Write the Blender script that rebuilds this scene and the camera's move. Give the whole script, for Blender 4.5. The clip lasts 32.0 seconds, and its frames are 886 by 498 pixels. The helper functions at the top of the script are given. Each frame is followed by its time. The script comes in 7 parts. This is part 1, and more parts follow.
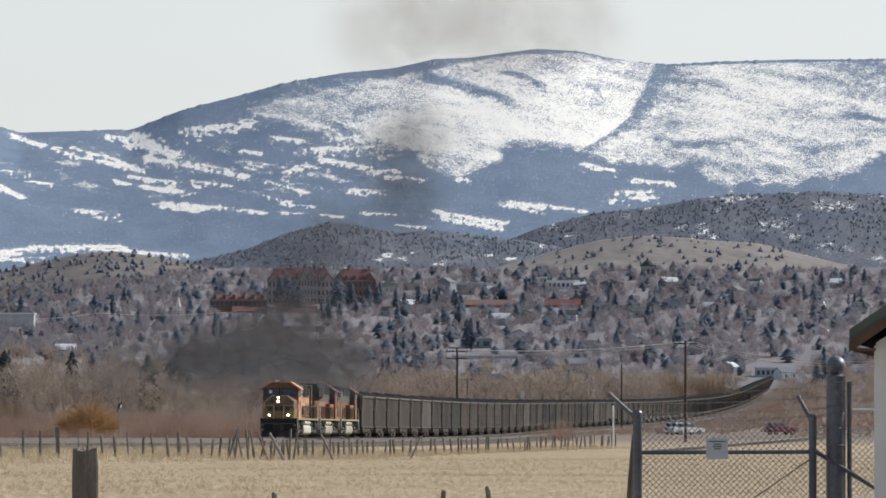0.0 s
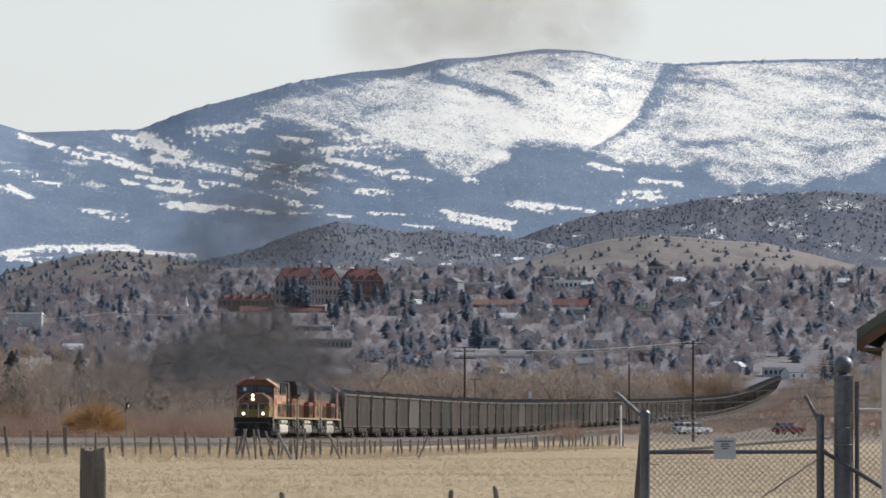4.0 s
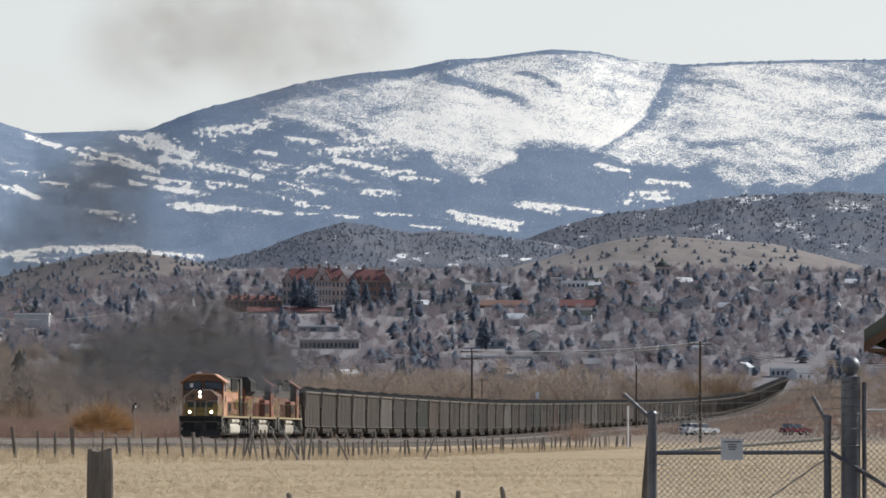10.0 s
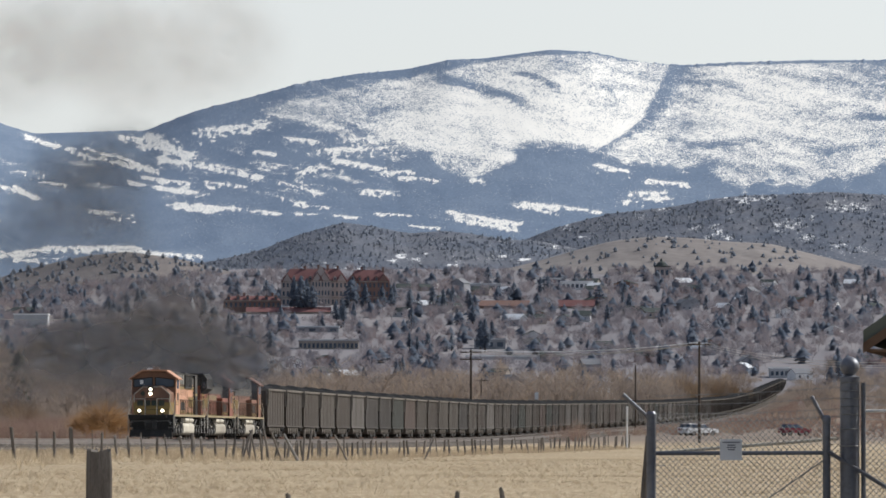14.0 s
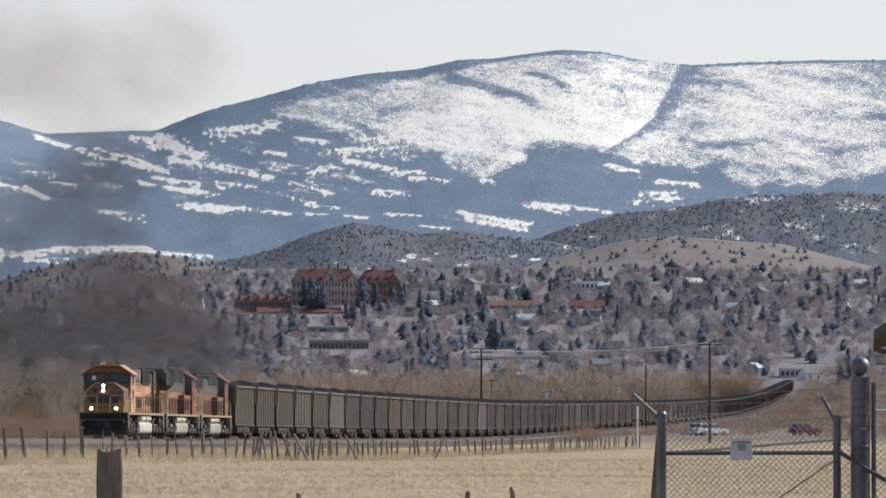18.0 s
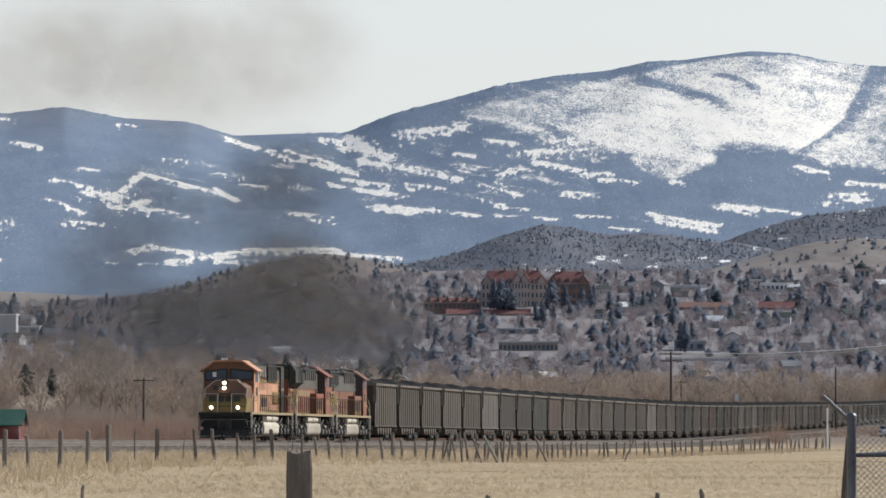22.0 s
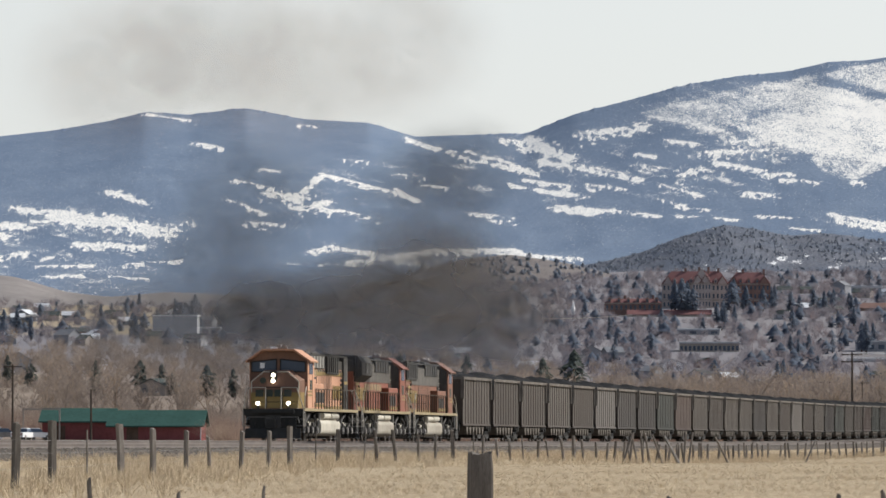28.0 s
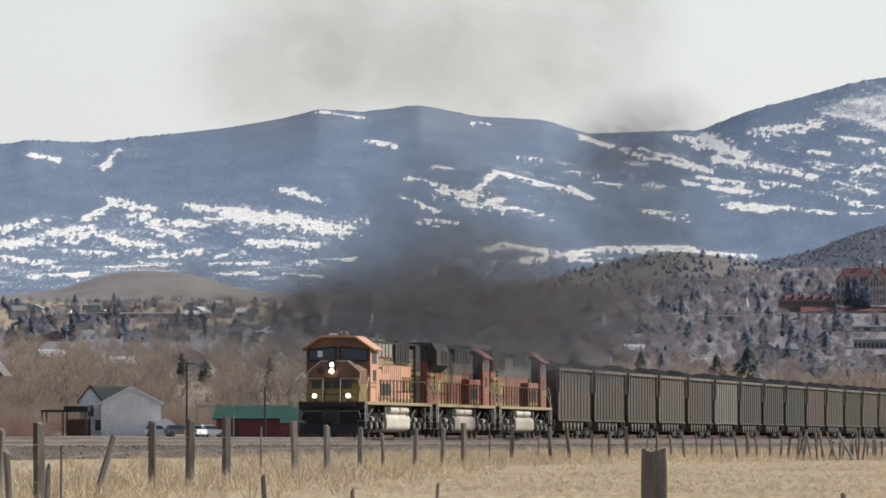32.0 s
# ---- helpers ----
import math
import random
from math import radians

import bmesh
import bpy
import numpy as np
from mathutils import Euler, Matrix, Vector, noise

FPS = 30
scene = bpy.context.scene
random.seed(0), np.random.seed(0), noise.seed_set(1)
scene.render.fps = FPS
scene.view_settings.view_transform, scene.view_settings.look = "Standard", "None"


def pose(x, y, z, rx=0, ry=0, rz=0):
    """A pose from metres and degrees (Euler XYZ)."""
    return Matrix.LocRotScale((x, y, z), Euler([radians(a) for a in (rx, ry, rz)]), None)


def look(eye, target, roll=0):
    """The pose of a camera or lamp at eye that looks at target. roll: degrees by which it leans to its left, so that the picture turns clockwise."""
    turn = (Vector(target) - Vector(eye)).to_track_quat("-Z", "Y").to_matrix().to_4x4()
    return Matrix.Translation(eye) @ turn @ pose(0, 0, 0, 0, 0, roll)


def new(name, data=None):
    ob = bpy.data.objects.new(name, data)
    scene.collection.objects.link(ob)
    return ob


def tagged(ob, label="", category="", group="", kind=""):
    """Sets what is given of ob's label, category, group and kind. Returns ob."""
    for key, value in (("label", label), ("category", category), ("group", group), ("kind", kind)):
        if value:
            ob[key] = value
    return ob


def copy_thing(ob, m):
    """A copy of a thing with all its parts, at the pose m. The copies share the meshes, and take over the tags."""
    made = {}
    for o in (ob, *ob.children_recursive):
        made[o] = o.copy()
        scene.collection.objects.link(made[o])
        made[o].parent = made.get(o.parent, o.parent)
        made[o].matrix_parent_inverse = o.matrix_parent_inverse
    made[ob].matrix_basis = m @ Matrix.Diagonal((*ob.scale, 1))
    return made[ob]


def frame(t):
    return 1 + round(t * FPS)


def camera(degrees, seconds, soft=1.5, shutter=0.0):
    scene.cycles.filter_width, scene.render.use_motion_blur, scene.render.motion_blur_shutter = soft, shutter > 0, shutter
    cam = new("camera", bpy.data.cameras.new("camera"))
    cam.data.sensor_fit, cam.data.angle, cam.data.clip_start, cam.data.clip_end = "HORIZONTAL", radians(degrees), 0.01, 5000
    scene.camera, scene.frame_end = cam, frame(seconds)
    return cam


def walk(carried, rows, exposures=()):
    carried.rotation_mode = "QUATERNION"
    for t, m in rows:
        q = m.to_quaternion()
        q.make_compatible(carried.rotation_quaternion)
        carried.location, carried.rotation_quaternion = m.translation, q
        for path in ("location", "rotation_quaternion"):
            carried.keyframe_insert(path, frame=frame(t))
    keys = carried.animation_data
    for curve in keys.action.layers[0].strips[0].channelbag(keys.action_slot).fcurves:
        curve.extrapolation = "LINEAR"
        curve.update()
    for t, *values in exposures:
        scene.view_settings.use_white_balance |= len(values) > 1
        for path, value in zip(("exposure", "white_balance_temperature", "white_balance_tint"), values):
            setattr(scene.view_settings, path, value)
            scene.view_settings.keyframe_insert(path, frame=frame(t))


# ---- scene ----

# Units of bearing: K units are one radian; zero is straight ahead along +y.
K = 12700.0
EYE = 1.7          # the lens over the near field
cam = camera(7.064, 32.0, soft=1.65)
PAN = [            # seconds, turn to the left, tilt up (degrees)
    (0, 0.0000, 1.5249), (0.5, 0.0000, 1.5247), (1, 0.0000, 1.5247), (1.5, 0.0000, 1.5249), (2, 0.0000, 1.5249),
    (2.5, 0.0000, 1.5249), (3, 0.0072, 1.5247), (3.5, 0.0487, 1.5213), (5.5, 0.0694, 1.5316), (6, 0.0694, 1.5316),
    (6.5, 0.0694, 1.5316), (7, 0.0694, 1.5316), (7.5, 0.0694, 1.5316), (8, 0.0694, 1.5316), (8.5, 0.0694, 1.5283),
    (9, 0.0694, 1.5283), (9.5, 0.0694, 1.5249), (10, 0.1176, 1.5283), (10.5, 0.1104, 1.5316), (11, 0.1104, 1.5316),
    (11.5, 0.1104, 1.5316), (12, 0.1104, 1.5316), (12.5, 0.1104, 1.5316), (13, 0.1104, 1.5316), (13.5, 0.1104, 1.5316),
    (14, 0.1104, 1.5316), (14.5, 0.1140, 1.5316), (16.5, 0.0762, 1.5316), (17, 0.0694, 1.5316), (17.5, 0.1244, 1.5316),
    (18, 0.1934, 1.5316), (18.5, 0.4143, 1.5384), (19, 0.4973, 1.5384), (19.5, 0.6352, 1.5384), (20, 0.9325, 1.5384),
    (20.5, 1.4194, 1.5456), (21, 1.5058, 1.5420), (21.5, 1.5748, 1.5456), (22, 1.7061, 1.5456), (22.5, 1.8649, 1.5454),
    (23, 2.2380, 1.5524), (23.5, 2.6248, 1.5524), (24, 2.7908, 1.5558), (24.5, 2.9218, 1.5592), (25, 3.0255, 1.5558),
    (25.5, 3.0255, 1.5524), (27.5, 3.1083, 1.5524), (28, 3.1495, 1.5524), (28.5, 3.2911, 1.5524), (29, 3.5778, 1.5594),
    (29.5, 3.7639, 1.5592), (30, 3.9982, 1.5524), (30.5, 4.1640, 1.5456), (31, 4.2858, 1.5455), (31.5, 4.3708, 1.5362),
    (32, 4.5365, 1.5283),
]
walk(cam, [(t, pose(0, 0, EYE, 90 + up, 0, turn)) for t, turn, up in PAN], exposures=[(0, 0.06, 6310, 9.2), (19, 0.07, 6310, 9.2), (28, 0.12, 6400, 9.3), (32, 0.13, 6430, 9.4)])

# ---- light ----
SUN_AZ, SUN_EL = radians(64), radians(38)      # azimuth from +y towards +x
world = bpy.data.worlds.new("world")
scene.world = world
world.use_nodes = True
_nt = world.node_tree
_sky = _nt.nodes.new("ShaderNodeTexSky")
_sky.sky_type, _sky.sun_disc = "NISHITA", False
_sky.sun_elevation, _sky.sun_rotation = SUN_EL, SUN_AZ
_sky.air_density, _sky.dust_density, _sky.ozone_density = 1.0, 1.0, 1.0
_bg = _nt.nodes["Background"]
_bg.inputs[1].default_value = 0.1
_veil = _nt.nodes.new("ShaderNodeMixRGB")      # thin even cloud over the whole sky
# the haze is brightest towards the sun
_dot, _amt, _tone = _nt.nodes.new("ShaderNodeVectorMath"), _nt.nodes.new("ShaderNodeMapRange"), _nt.nodes.new("ShaderNodeVectorMath")
_dot.operation, _tone.operation = "DOT_PRODUCT", "SCALE"
_dot.inputs[1].default_value = (math.sin(SUN_AZ), math.cos(SUN_AZ), 0)
for _i, _v in ((1, -1.0), (2, 0.6), (3, 0.28), (4, 1.06)):
    _amt.inputs[_i].default_value = _v
_tone.inputs[0].default_value = (8.5, 8.55, 8.6)
_nt.links.new(_dot.outputs["Value"], _amt.inputs[0])
_nt.links.new(_amt.outputs[0], _tone.inputs["Scale"])
_nt.links.new(_tone.outputs[0], _veil.inputs[2])
_dir, _sep, _hi = _nt.nodes.new("ShaderNodeTexCoord"), _nt.nodes.new("ShaderNodeSeparateXYZ"), _nt.nodes.new("ShaderNodeMapRange")
_hi.interpolation_type = "SMOOTHSTEP"
for _i, _v in ((1, 0.0), (2, 0.75), (3, 0.72), (4, 0.1)):   # haze thick at the horizon, thin overhead
    _hi.inputs[_i].default_value = _v
_nt.links.new(_dir.outputs["Generated"], _sep.inputs[0])
_nt.links.new(_dir.outputs["Generated"], _dot.inputs[0])
_nt.links.new(_sep.outputs[2], _hi.inputs[0])
_nt.links.new(_hi.outputs[0], _veil.inputs[0])
_nt.links.new(_sky.outputs[0], _veil.inputs[1])
_nt.links.new(_veil.outputs[0], _bg.inputs[0])
sun = new("sun", bpy.data.lights.new("sun", "SUN"))
sun.data.energy, sun.data.angle, sun.data.color = 4.6, radians(0.5), (1.0, 0.95, 0.86)
sun.matrix_world = look((0, 0, 0), (-math.sin(SUN_AZ) * math.cos(SUN_EL), -math.cos(SUN_AZ) * math.cos(SUN_EL), -math.sin(SUN_EL)))

# ---- materials ----
def material(name, build, rough=0.8, metal=0.0):
    """A Principled material; build(tree, shader, add) links its colour."""
    m = bpy.data.materials.new(name)
    m.use_nodes = True
    nt = m.node_tree
    sh = nt.nodes["Principled BSDF"]
    sh.inputs["Roughness"].default_value, sh.inputs["Metallic"].default_value = rough, metal
    sh.inputs["Specular IOR Level"].default_value = 0.3 if rough < 0.8 else 0.02

    def add(kind, **values):
        n = nt.nodes.new("ShaderNode" + kind)
        for k, v in values.items():
            if k in ("scale", "detail", "distortion"):
                n.inputs[k.capitalize()].default_value = v
            elif k == "operation":
                n.operation = v
        return n
    build(nt, sh, add)
    return m


def ramp(add, nt, fac, stops):
    r = add("ValToRGB")
    el = r.color_ramp.elements
    while len(el) < len(stops):
        el.new(0.5)
    for e, (p, c) in zip(el, stops):
        e.position, e.color = p, (*c, 1)
    nt.links.new(fac, r.inputs[0])
    return r.outputs[0]


def mixed(add, nt, fac, a, b):
    m = add("MixRGB")
    for i, v in ((0, fac), (1, a), (2, b)):
        if hasattr(v, "is_output"):
            nt.links.new(v, m.inputs[i])
        elif i == 0:
            m.inputs[0].default_value = v
        else:
            m.inputs[i].default_value = (*v, 1)
    return m.outputs[0]


def coords(add, nt, stretch=(1, 1, 1), world_space=False):
    if world_space:
        src = add("NewGeometry").outputs["Position"]
    else:
        src = add("TexCoord").outputs["Object"]
    mp = add("Mapping")
    mp.inputs["Scale"].default_value = stretch
    nt.links.new(src, mp.inputs[0])
    return mp.outputs[0]


def mottled(name, a, b, size=1.0, fine=12.0, rough=0.85, metal=0.0, dirt=None, vary=0.0, world_space=False, bump=0.15, stretch=(1, 1, 1)):
    """Two colours mottled at a large and a fine scale, with dirt and relief; vary: random shade of each object."""
    def build(nt, sh, add):
        co = coords(add, nt, stretch, world_space)
        big, small = add("TexNoise", scale=1 / size, detail=4), add("TexNoise", scale=fine / size, detail=6)
        for n in (big, small):
            nt.links.new(co, n.inputs["Vector"])
        c = mixed(add, nt, ramp(add, nt, big.outputs[0], [(0.35, (0, 0, 0)), (0.65, (1, 1, 1))]), a, b)
        d = dirt or tuple(x * 0.55 for x in a)
        c = mixed(add, nt, ramp(add, nt, small.outputs[0], [(0.45, (0, 0, 0)), (0.75, (0.55, 0.55, 0.55))]), c, d)
        if vary:
            inf = add("ObjectInfo")
            hs = add("HueSaturation")
            mr = add("MapRange")
            mr.inputs[3].default_value, mr.inputs[4].default_value = 1 - vary, 1 + vary
            nt.links.new(inf.outputs["Random"], mr.inputs[0])
            nt.links.new(mr.outputs[0], hs.inputs["Value"])
            nt.links.new(c, hs.inputs["Color"])
            c = hs.outputs[0]
        nt.links.new(c, sh.inputs["Base Color"])
        if bump:
            bp = add("Bump")
            bp.inputs["Strength"].default_value = bump
            nt.links.new(small.outputs[0], bp.inputs["Height"])
            nt.links.new(bp.outputs[0], sh.inputs["Normal"])
    return material(name, build, rough, metal)


def islands(name, stops, rough=0.9):
    """One shade for each loose piece of a joined mesh."""
    def build(nt, sh, add):
        g = add("NewGeometry")
        nt.links.new(ramp(add, nt, g.outputs["Random Per Island"], stops), sh.inputs["Base Color"])
    return material(name, build, rough)


def growth(name, stops, size=9.0, rough=0.92):
    """Twigs and needles that change colour from plant to plant, and a little from twig to twig."""
    def build(nt, sh, add):
        n = add("TexNoise", scale=1 / size, detail=3)
        nt.links.new(coords(add, nt, (1, 0.6, 0.5), True), n.inputs["Vector"])
        g = add("NewGeometry")
        mr = add("MapRange")
        mr.inputs[3].default_value, mr.inputs[4].default_value = -0.16, 0.16
        nt.links.new(g.outputs["Random Per Island"], mr.inputs[0])
        sm = add("Math", operation="ADD")
        nt.links.new(n.outputs[0], sm.inputs[0])
        nt.links.new(mr.outputs[0], sm.inputs[1])
        spread = add("MapRange")
        spread.inputs[1].default_value, spread.inputs[2].default_value = 0.28, 0.72
        nt.links.new(sm.outputs[0], spread.inputs[0])
        nt.links.new(ramp(add, nt, spread.outputs[0], stops), sh.inputs["Base Color"])
    return material(name, build, rough)


def thin_growth(m, share):
    """Lets part of the light through twigs and needles."""
    nt = m.node_tree
    sh, out = nt.nodes["Principled BSDF"], nt.nodes["Material Output"]
    tr, mix = nt.nodes.new("ShaderNodeBsdfTranslucent"), nt.nodes.new("ShaderNodeMixShader")
    nt.links.new(sh.inputs["Base Color"].links[0].from_socket, tr.inputs[0])
    mix.inputs[0].default_value = share
    nt.links.new(sh.outputs[0], mix.inputs[1])
    nt.links.new(tr.outputs[0], mix.inputs[2])
    nt.links.new(mix.outputs[0], out.inputs[0])


def slopes(name, attr, low, high, fleck, fleck_size, shade=0.3):
    """Wooded slope with open snow where the mesh says so; flecks of snow or trees at a fine scale."""
    def build(nt, sh, add):
        at = add("Attribute")
        at.attribute_name = attr
        n1, n2, n3 = add("TexNoise", scale=1 / fleck_size, detail=5), add("TexNoise", scale=0.035, detail=4), add("TexNoise", scale=1 / fleck_size, detail=2)
        n4 = add("TexNoise", scale=0.7, detail=4)
        for n, stretch in ((n1, (1, 0.4, 1.5)), (n2, (1, 0.5, 1.6)), (n3, (2.1, 0.4, 0.75)), (n4, (1, 0.4, 1))):
            nt.links.new(coords(add, nt, stretch), n.inputs["Vector"])
        base = mixed(add, nt, ramp(add, nt, n2.outputs[0], [(0.35, (0, 0, 0)), (0.65, (1, 1, 1))]), low, high)
        base = mixed(add, nt, ramp(add, nt, n4.outputs[0], [(0.45, (0, 0, 0)), (0.62, (shade, shade, shade))]), base, tuple(c * 0.6 for c in low))
        both = add("Math", operation="ADD")
        nt.links.new(n1.outputs[0], both.inputs[0])
        nt.links.new(n3.outputs[0], both.inputs[1])
        sub = add("Math", operation="SUBTRACT")
        nt.links.new(both.outputs[0], sub.inputs[0])
        sub.inputs[1].default_value = 1.0
        mul = add("Math", operation="MULTIPLY")
        nt.links.new(sub.outputs[0], mul.inputs[0])
        mul.inputs[1].default_value = 1.6
        sm = add("Math", operation="ADD")
        nt.links.new(at.outputs["Fac"], sm.inputs[0])
        nt.links.new(mul.outputs[0], sm.inputs[1])
        f = ramp(add, nt, sm.outputs[0], [(0.4, (0, 0, 0)), (0.7, (1, 1, 1))])
        nt.links.new(mixed(add, nt, f, base, fleck), sh.inputs["Base Color"])
    return material(name, build, 0.9)


M = {}
def land(nt, sh, add):
    """Straw-coloured field near by, browner mixed land across the line."""
    co = coords(add, nt, (1, 0.35, 1), True)
    big, mid, fine = add("TexNoise", scale=0.06, detail=5), add("TexNoise", scale=0.012, detail=4), add("TexNoise", scale=2.5, detail=6)
    for n in (big, mid, fine):
        nt.links.new(co, n.inputs["Vector"])
    straw = mixed(add, nt, ramp(add, nt, big.outputs[0], [(0.35, (0, 0, 0)), (0.68, (1, 1, 1))]), (0.35, 0.275, 0.185), (0.44, 0.358, 0.25))
    blade = add("TexNoise", scale=7.0, detail=5)
    nt.links.new(coords(add, nt, (1, 0.16, 1), True), blade.inputs["Vector"])
    straw = mixed(add, nt, ramp(add, nt, blade.outputs[0], [(0.42, (0, 0, 0)), (0.62, (0.6, 0.6, 0.6))]), straw, (0.25, 0.185, 0.115))
    straw = mixed(add, nt, ramp(add, nt, blade.outputs[0], [(0.34, (0.55, 0.55, 0.55)), (0.46, (0, 0, 0))]), straw, (0.62, 0.52, 0.37))
    brown = mixed(add, nt, ramp(add, nt, mid.outputs[0], [(0.4, (0, 0, 0)), (0.62, (1, 1, 1))]), (0.19, 0.155, 0.13), (0.27, 0.22, 0.18))
    sep = add("SeparateXYZ")
    nt.links.new(add("NewGeometry").outputs["Position"], sep.inputs[0])
    mr = add("MapRange")
    mr.inputs[1].default_value, mr.inputs[2].default_value = 690, 860
    nt.links.new(sep.outputs[1], mr.inputs[0])
    # town land turned bluish with distance, standing in for haze
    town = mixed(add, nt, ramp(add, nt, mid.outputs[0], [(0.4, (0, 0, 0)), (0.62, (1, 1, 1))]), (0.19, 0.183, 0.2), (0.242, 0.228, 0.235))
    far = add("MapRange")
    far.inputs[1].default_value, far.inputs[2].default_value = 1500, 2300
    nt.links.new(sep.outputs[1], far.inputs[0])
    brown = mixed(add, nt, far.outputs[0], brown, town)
    plot = add("TexNoise", scale=0.006, detail=1)
    nt.links.new(co, plot.inputs["Vector"])
    west = add("MapRange")
    west.inputs[1].default_value, west.inputs[2].default_value = -150, -260
    nt.links.new(sep.outputs[0], west.inputs[0])
    open_land = add("Math", operation="MULTIPLY")
    nt.links.new(west.outputs[0], open_land.inputs[0])
    nt.links.new(ramp(add, nt, plot.outputs[0], [(0.5, (0, 0, 0)), (0.56, (1, 1, 1))]), open_land.inputs[1])
    brown = mixed(add, nt, open_land.outputs[0], brown, (0.34, 0.28, 0.2))
    nt.links.new(mixed(add, nt, mr.outputs[0], straw, brown), sh.inputs["Base Color"])
    bp = add("Bump")
    bp.inputs["Strength"].default_value = 0.12
    nt.links.new(fine.outputs[0], bp.inputs["Height"])
    nt.links.new(bp.outputs[0], sh.inputs["Normal"])


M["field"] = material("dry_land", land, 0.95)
M["grass"] = islands("dry_grass_blades", [(0.0, (0.44, 0.35, 0.24)), (0.5, (0.6, 0.495, 0.35)), (1.0, (0.78, 0.66, 0.49))])
M["ballast"] = mottled("ballast_stone", (0.078, 0.068, 0.06), (0.115, 0.1, 0.088), 1.2, 6, dirt=(0.045, 0.04, 0.036), world_space=True, bump=1.0)
M["rail"] = mottled("rail_steel", (0.085, 0.066, 0.056), (0.12, 0.095, 0.08), 2.0, 9, 0.6, 0.2)
M["wood"] = mottled("weathered_wood", (0.15, 0.134, 0.121), (0.225, 0.206, 0.188), 0.3, 10, dirt=(0.07, 0.06, 0.052), vary=0.3, bump=0.5, stretch=(4, 4, 0.6))
M["pole"] = mottled("pole_wood", (0.07, 0.055, 0.045), (0.11, 0.09, 0.075), 0.5, 8, stretch=(3, 3, 0.4))
M["black"] = mottled("black_iron", (0.018, 0.018, 0.018), (0.03, 0.028, 0.026), 1.0, 8, 0.6, dirt=(0.05, 0.043, 0.036))
M["coal"] = mottled("coal_load", (0.014, 0.014, 0.015), (0.028, 0.028, 0.029), 0.8, 6, 0.9, bump=0.8)
M["galv"] = mottled("galvanised_steel", (0.15, 0.157, 0.182), (0.22, 0.228, 0.255), 0.6, 14, 0.5, 0.5, dirt=(0.1, 0.1, 0.11))
M["white"] = mottled("white_paint", (0.7, 0.71, 0.73), (0.78, 0.78, 0.78), 2.0, 6, dirt=(0.55, 0.55, 0.54))
# bluish base colour stands for sky reflected in the panes
M["glass"] = mottled("dark_glass", (0.05, 0.07, 0.105), (0.075, 0.1, 0.14), 3.0, 3, 0.08, bump=0)
M["wire"] = mottled("wire_steel", (0.2, 0.2, 0.2), (0.3, 0.3, 0.3), 1.0, 8, 0.6, 0.4)

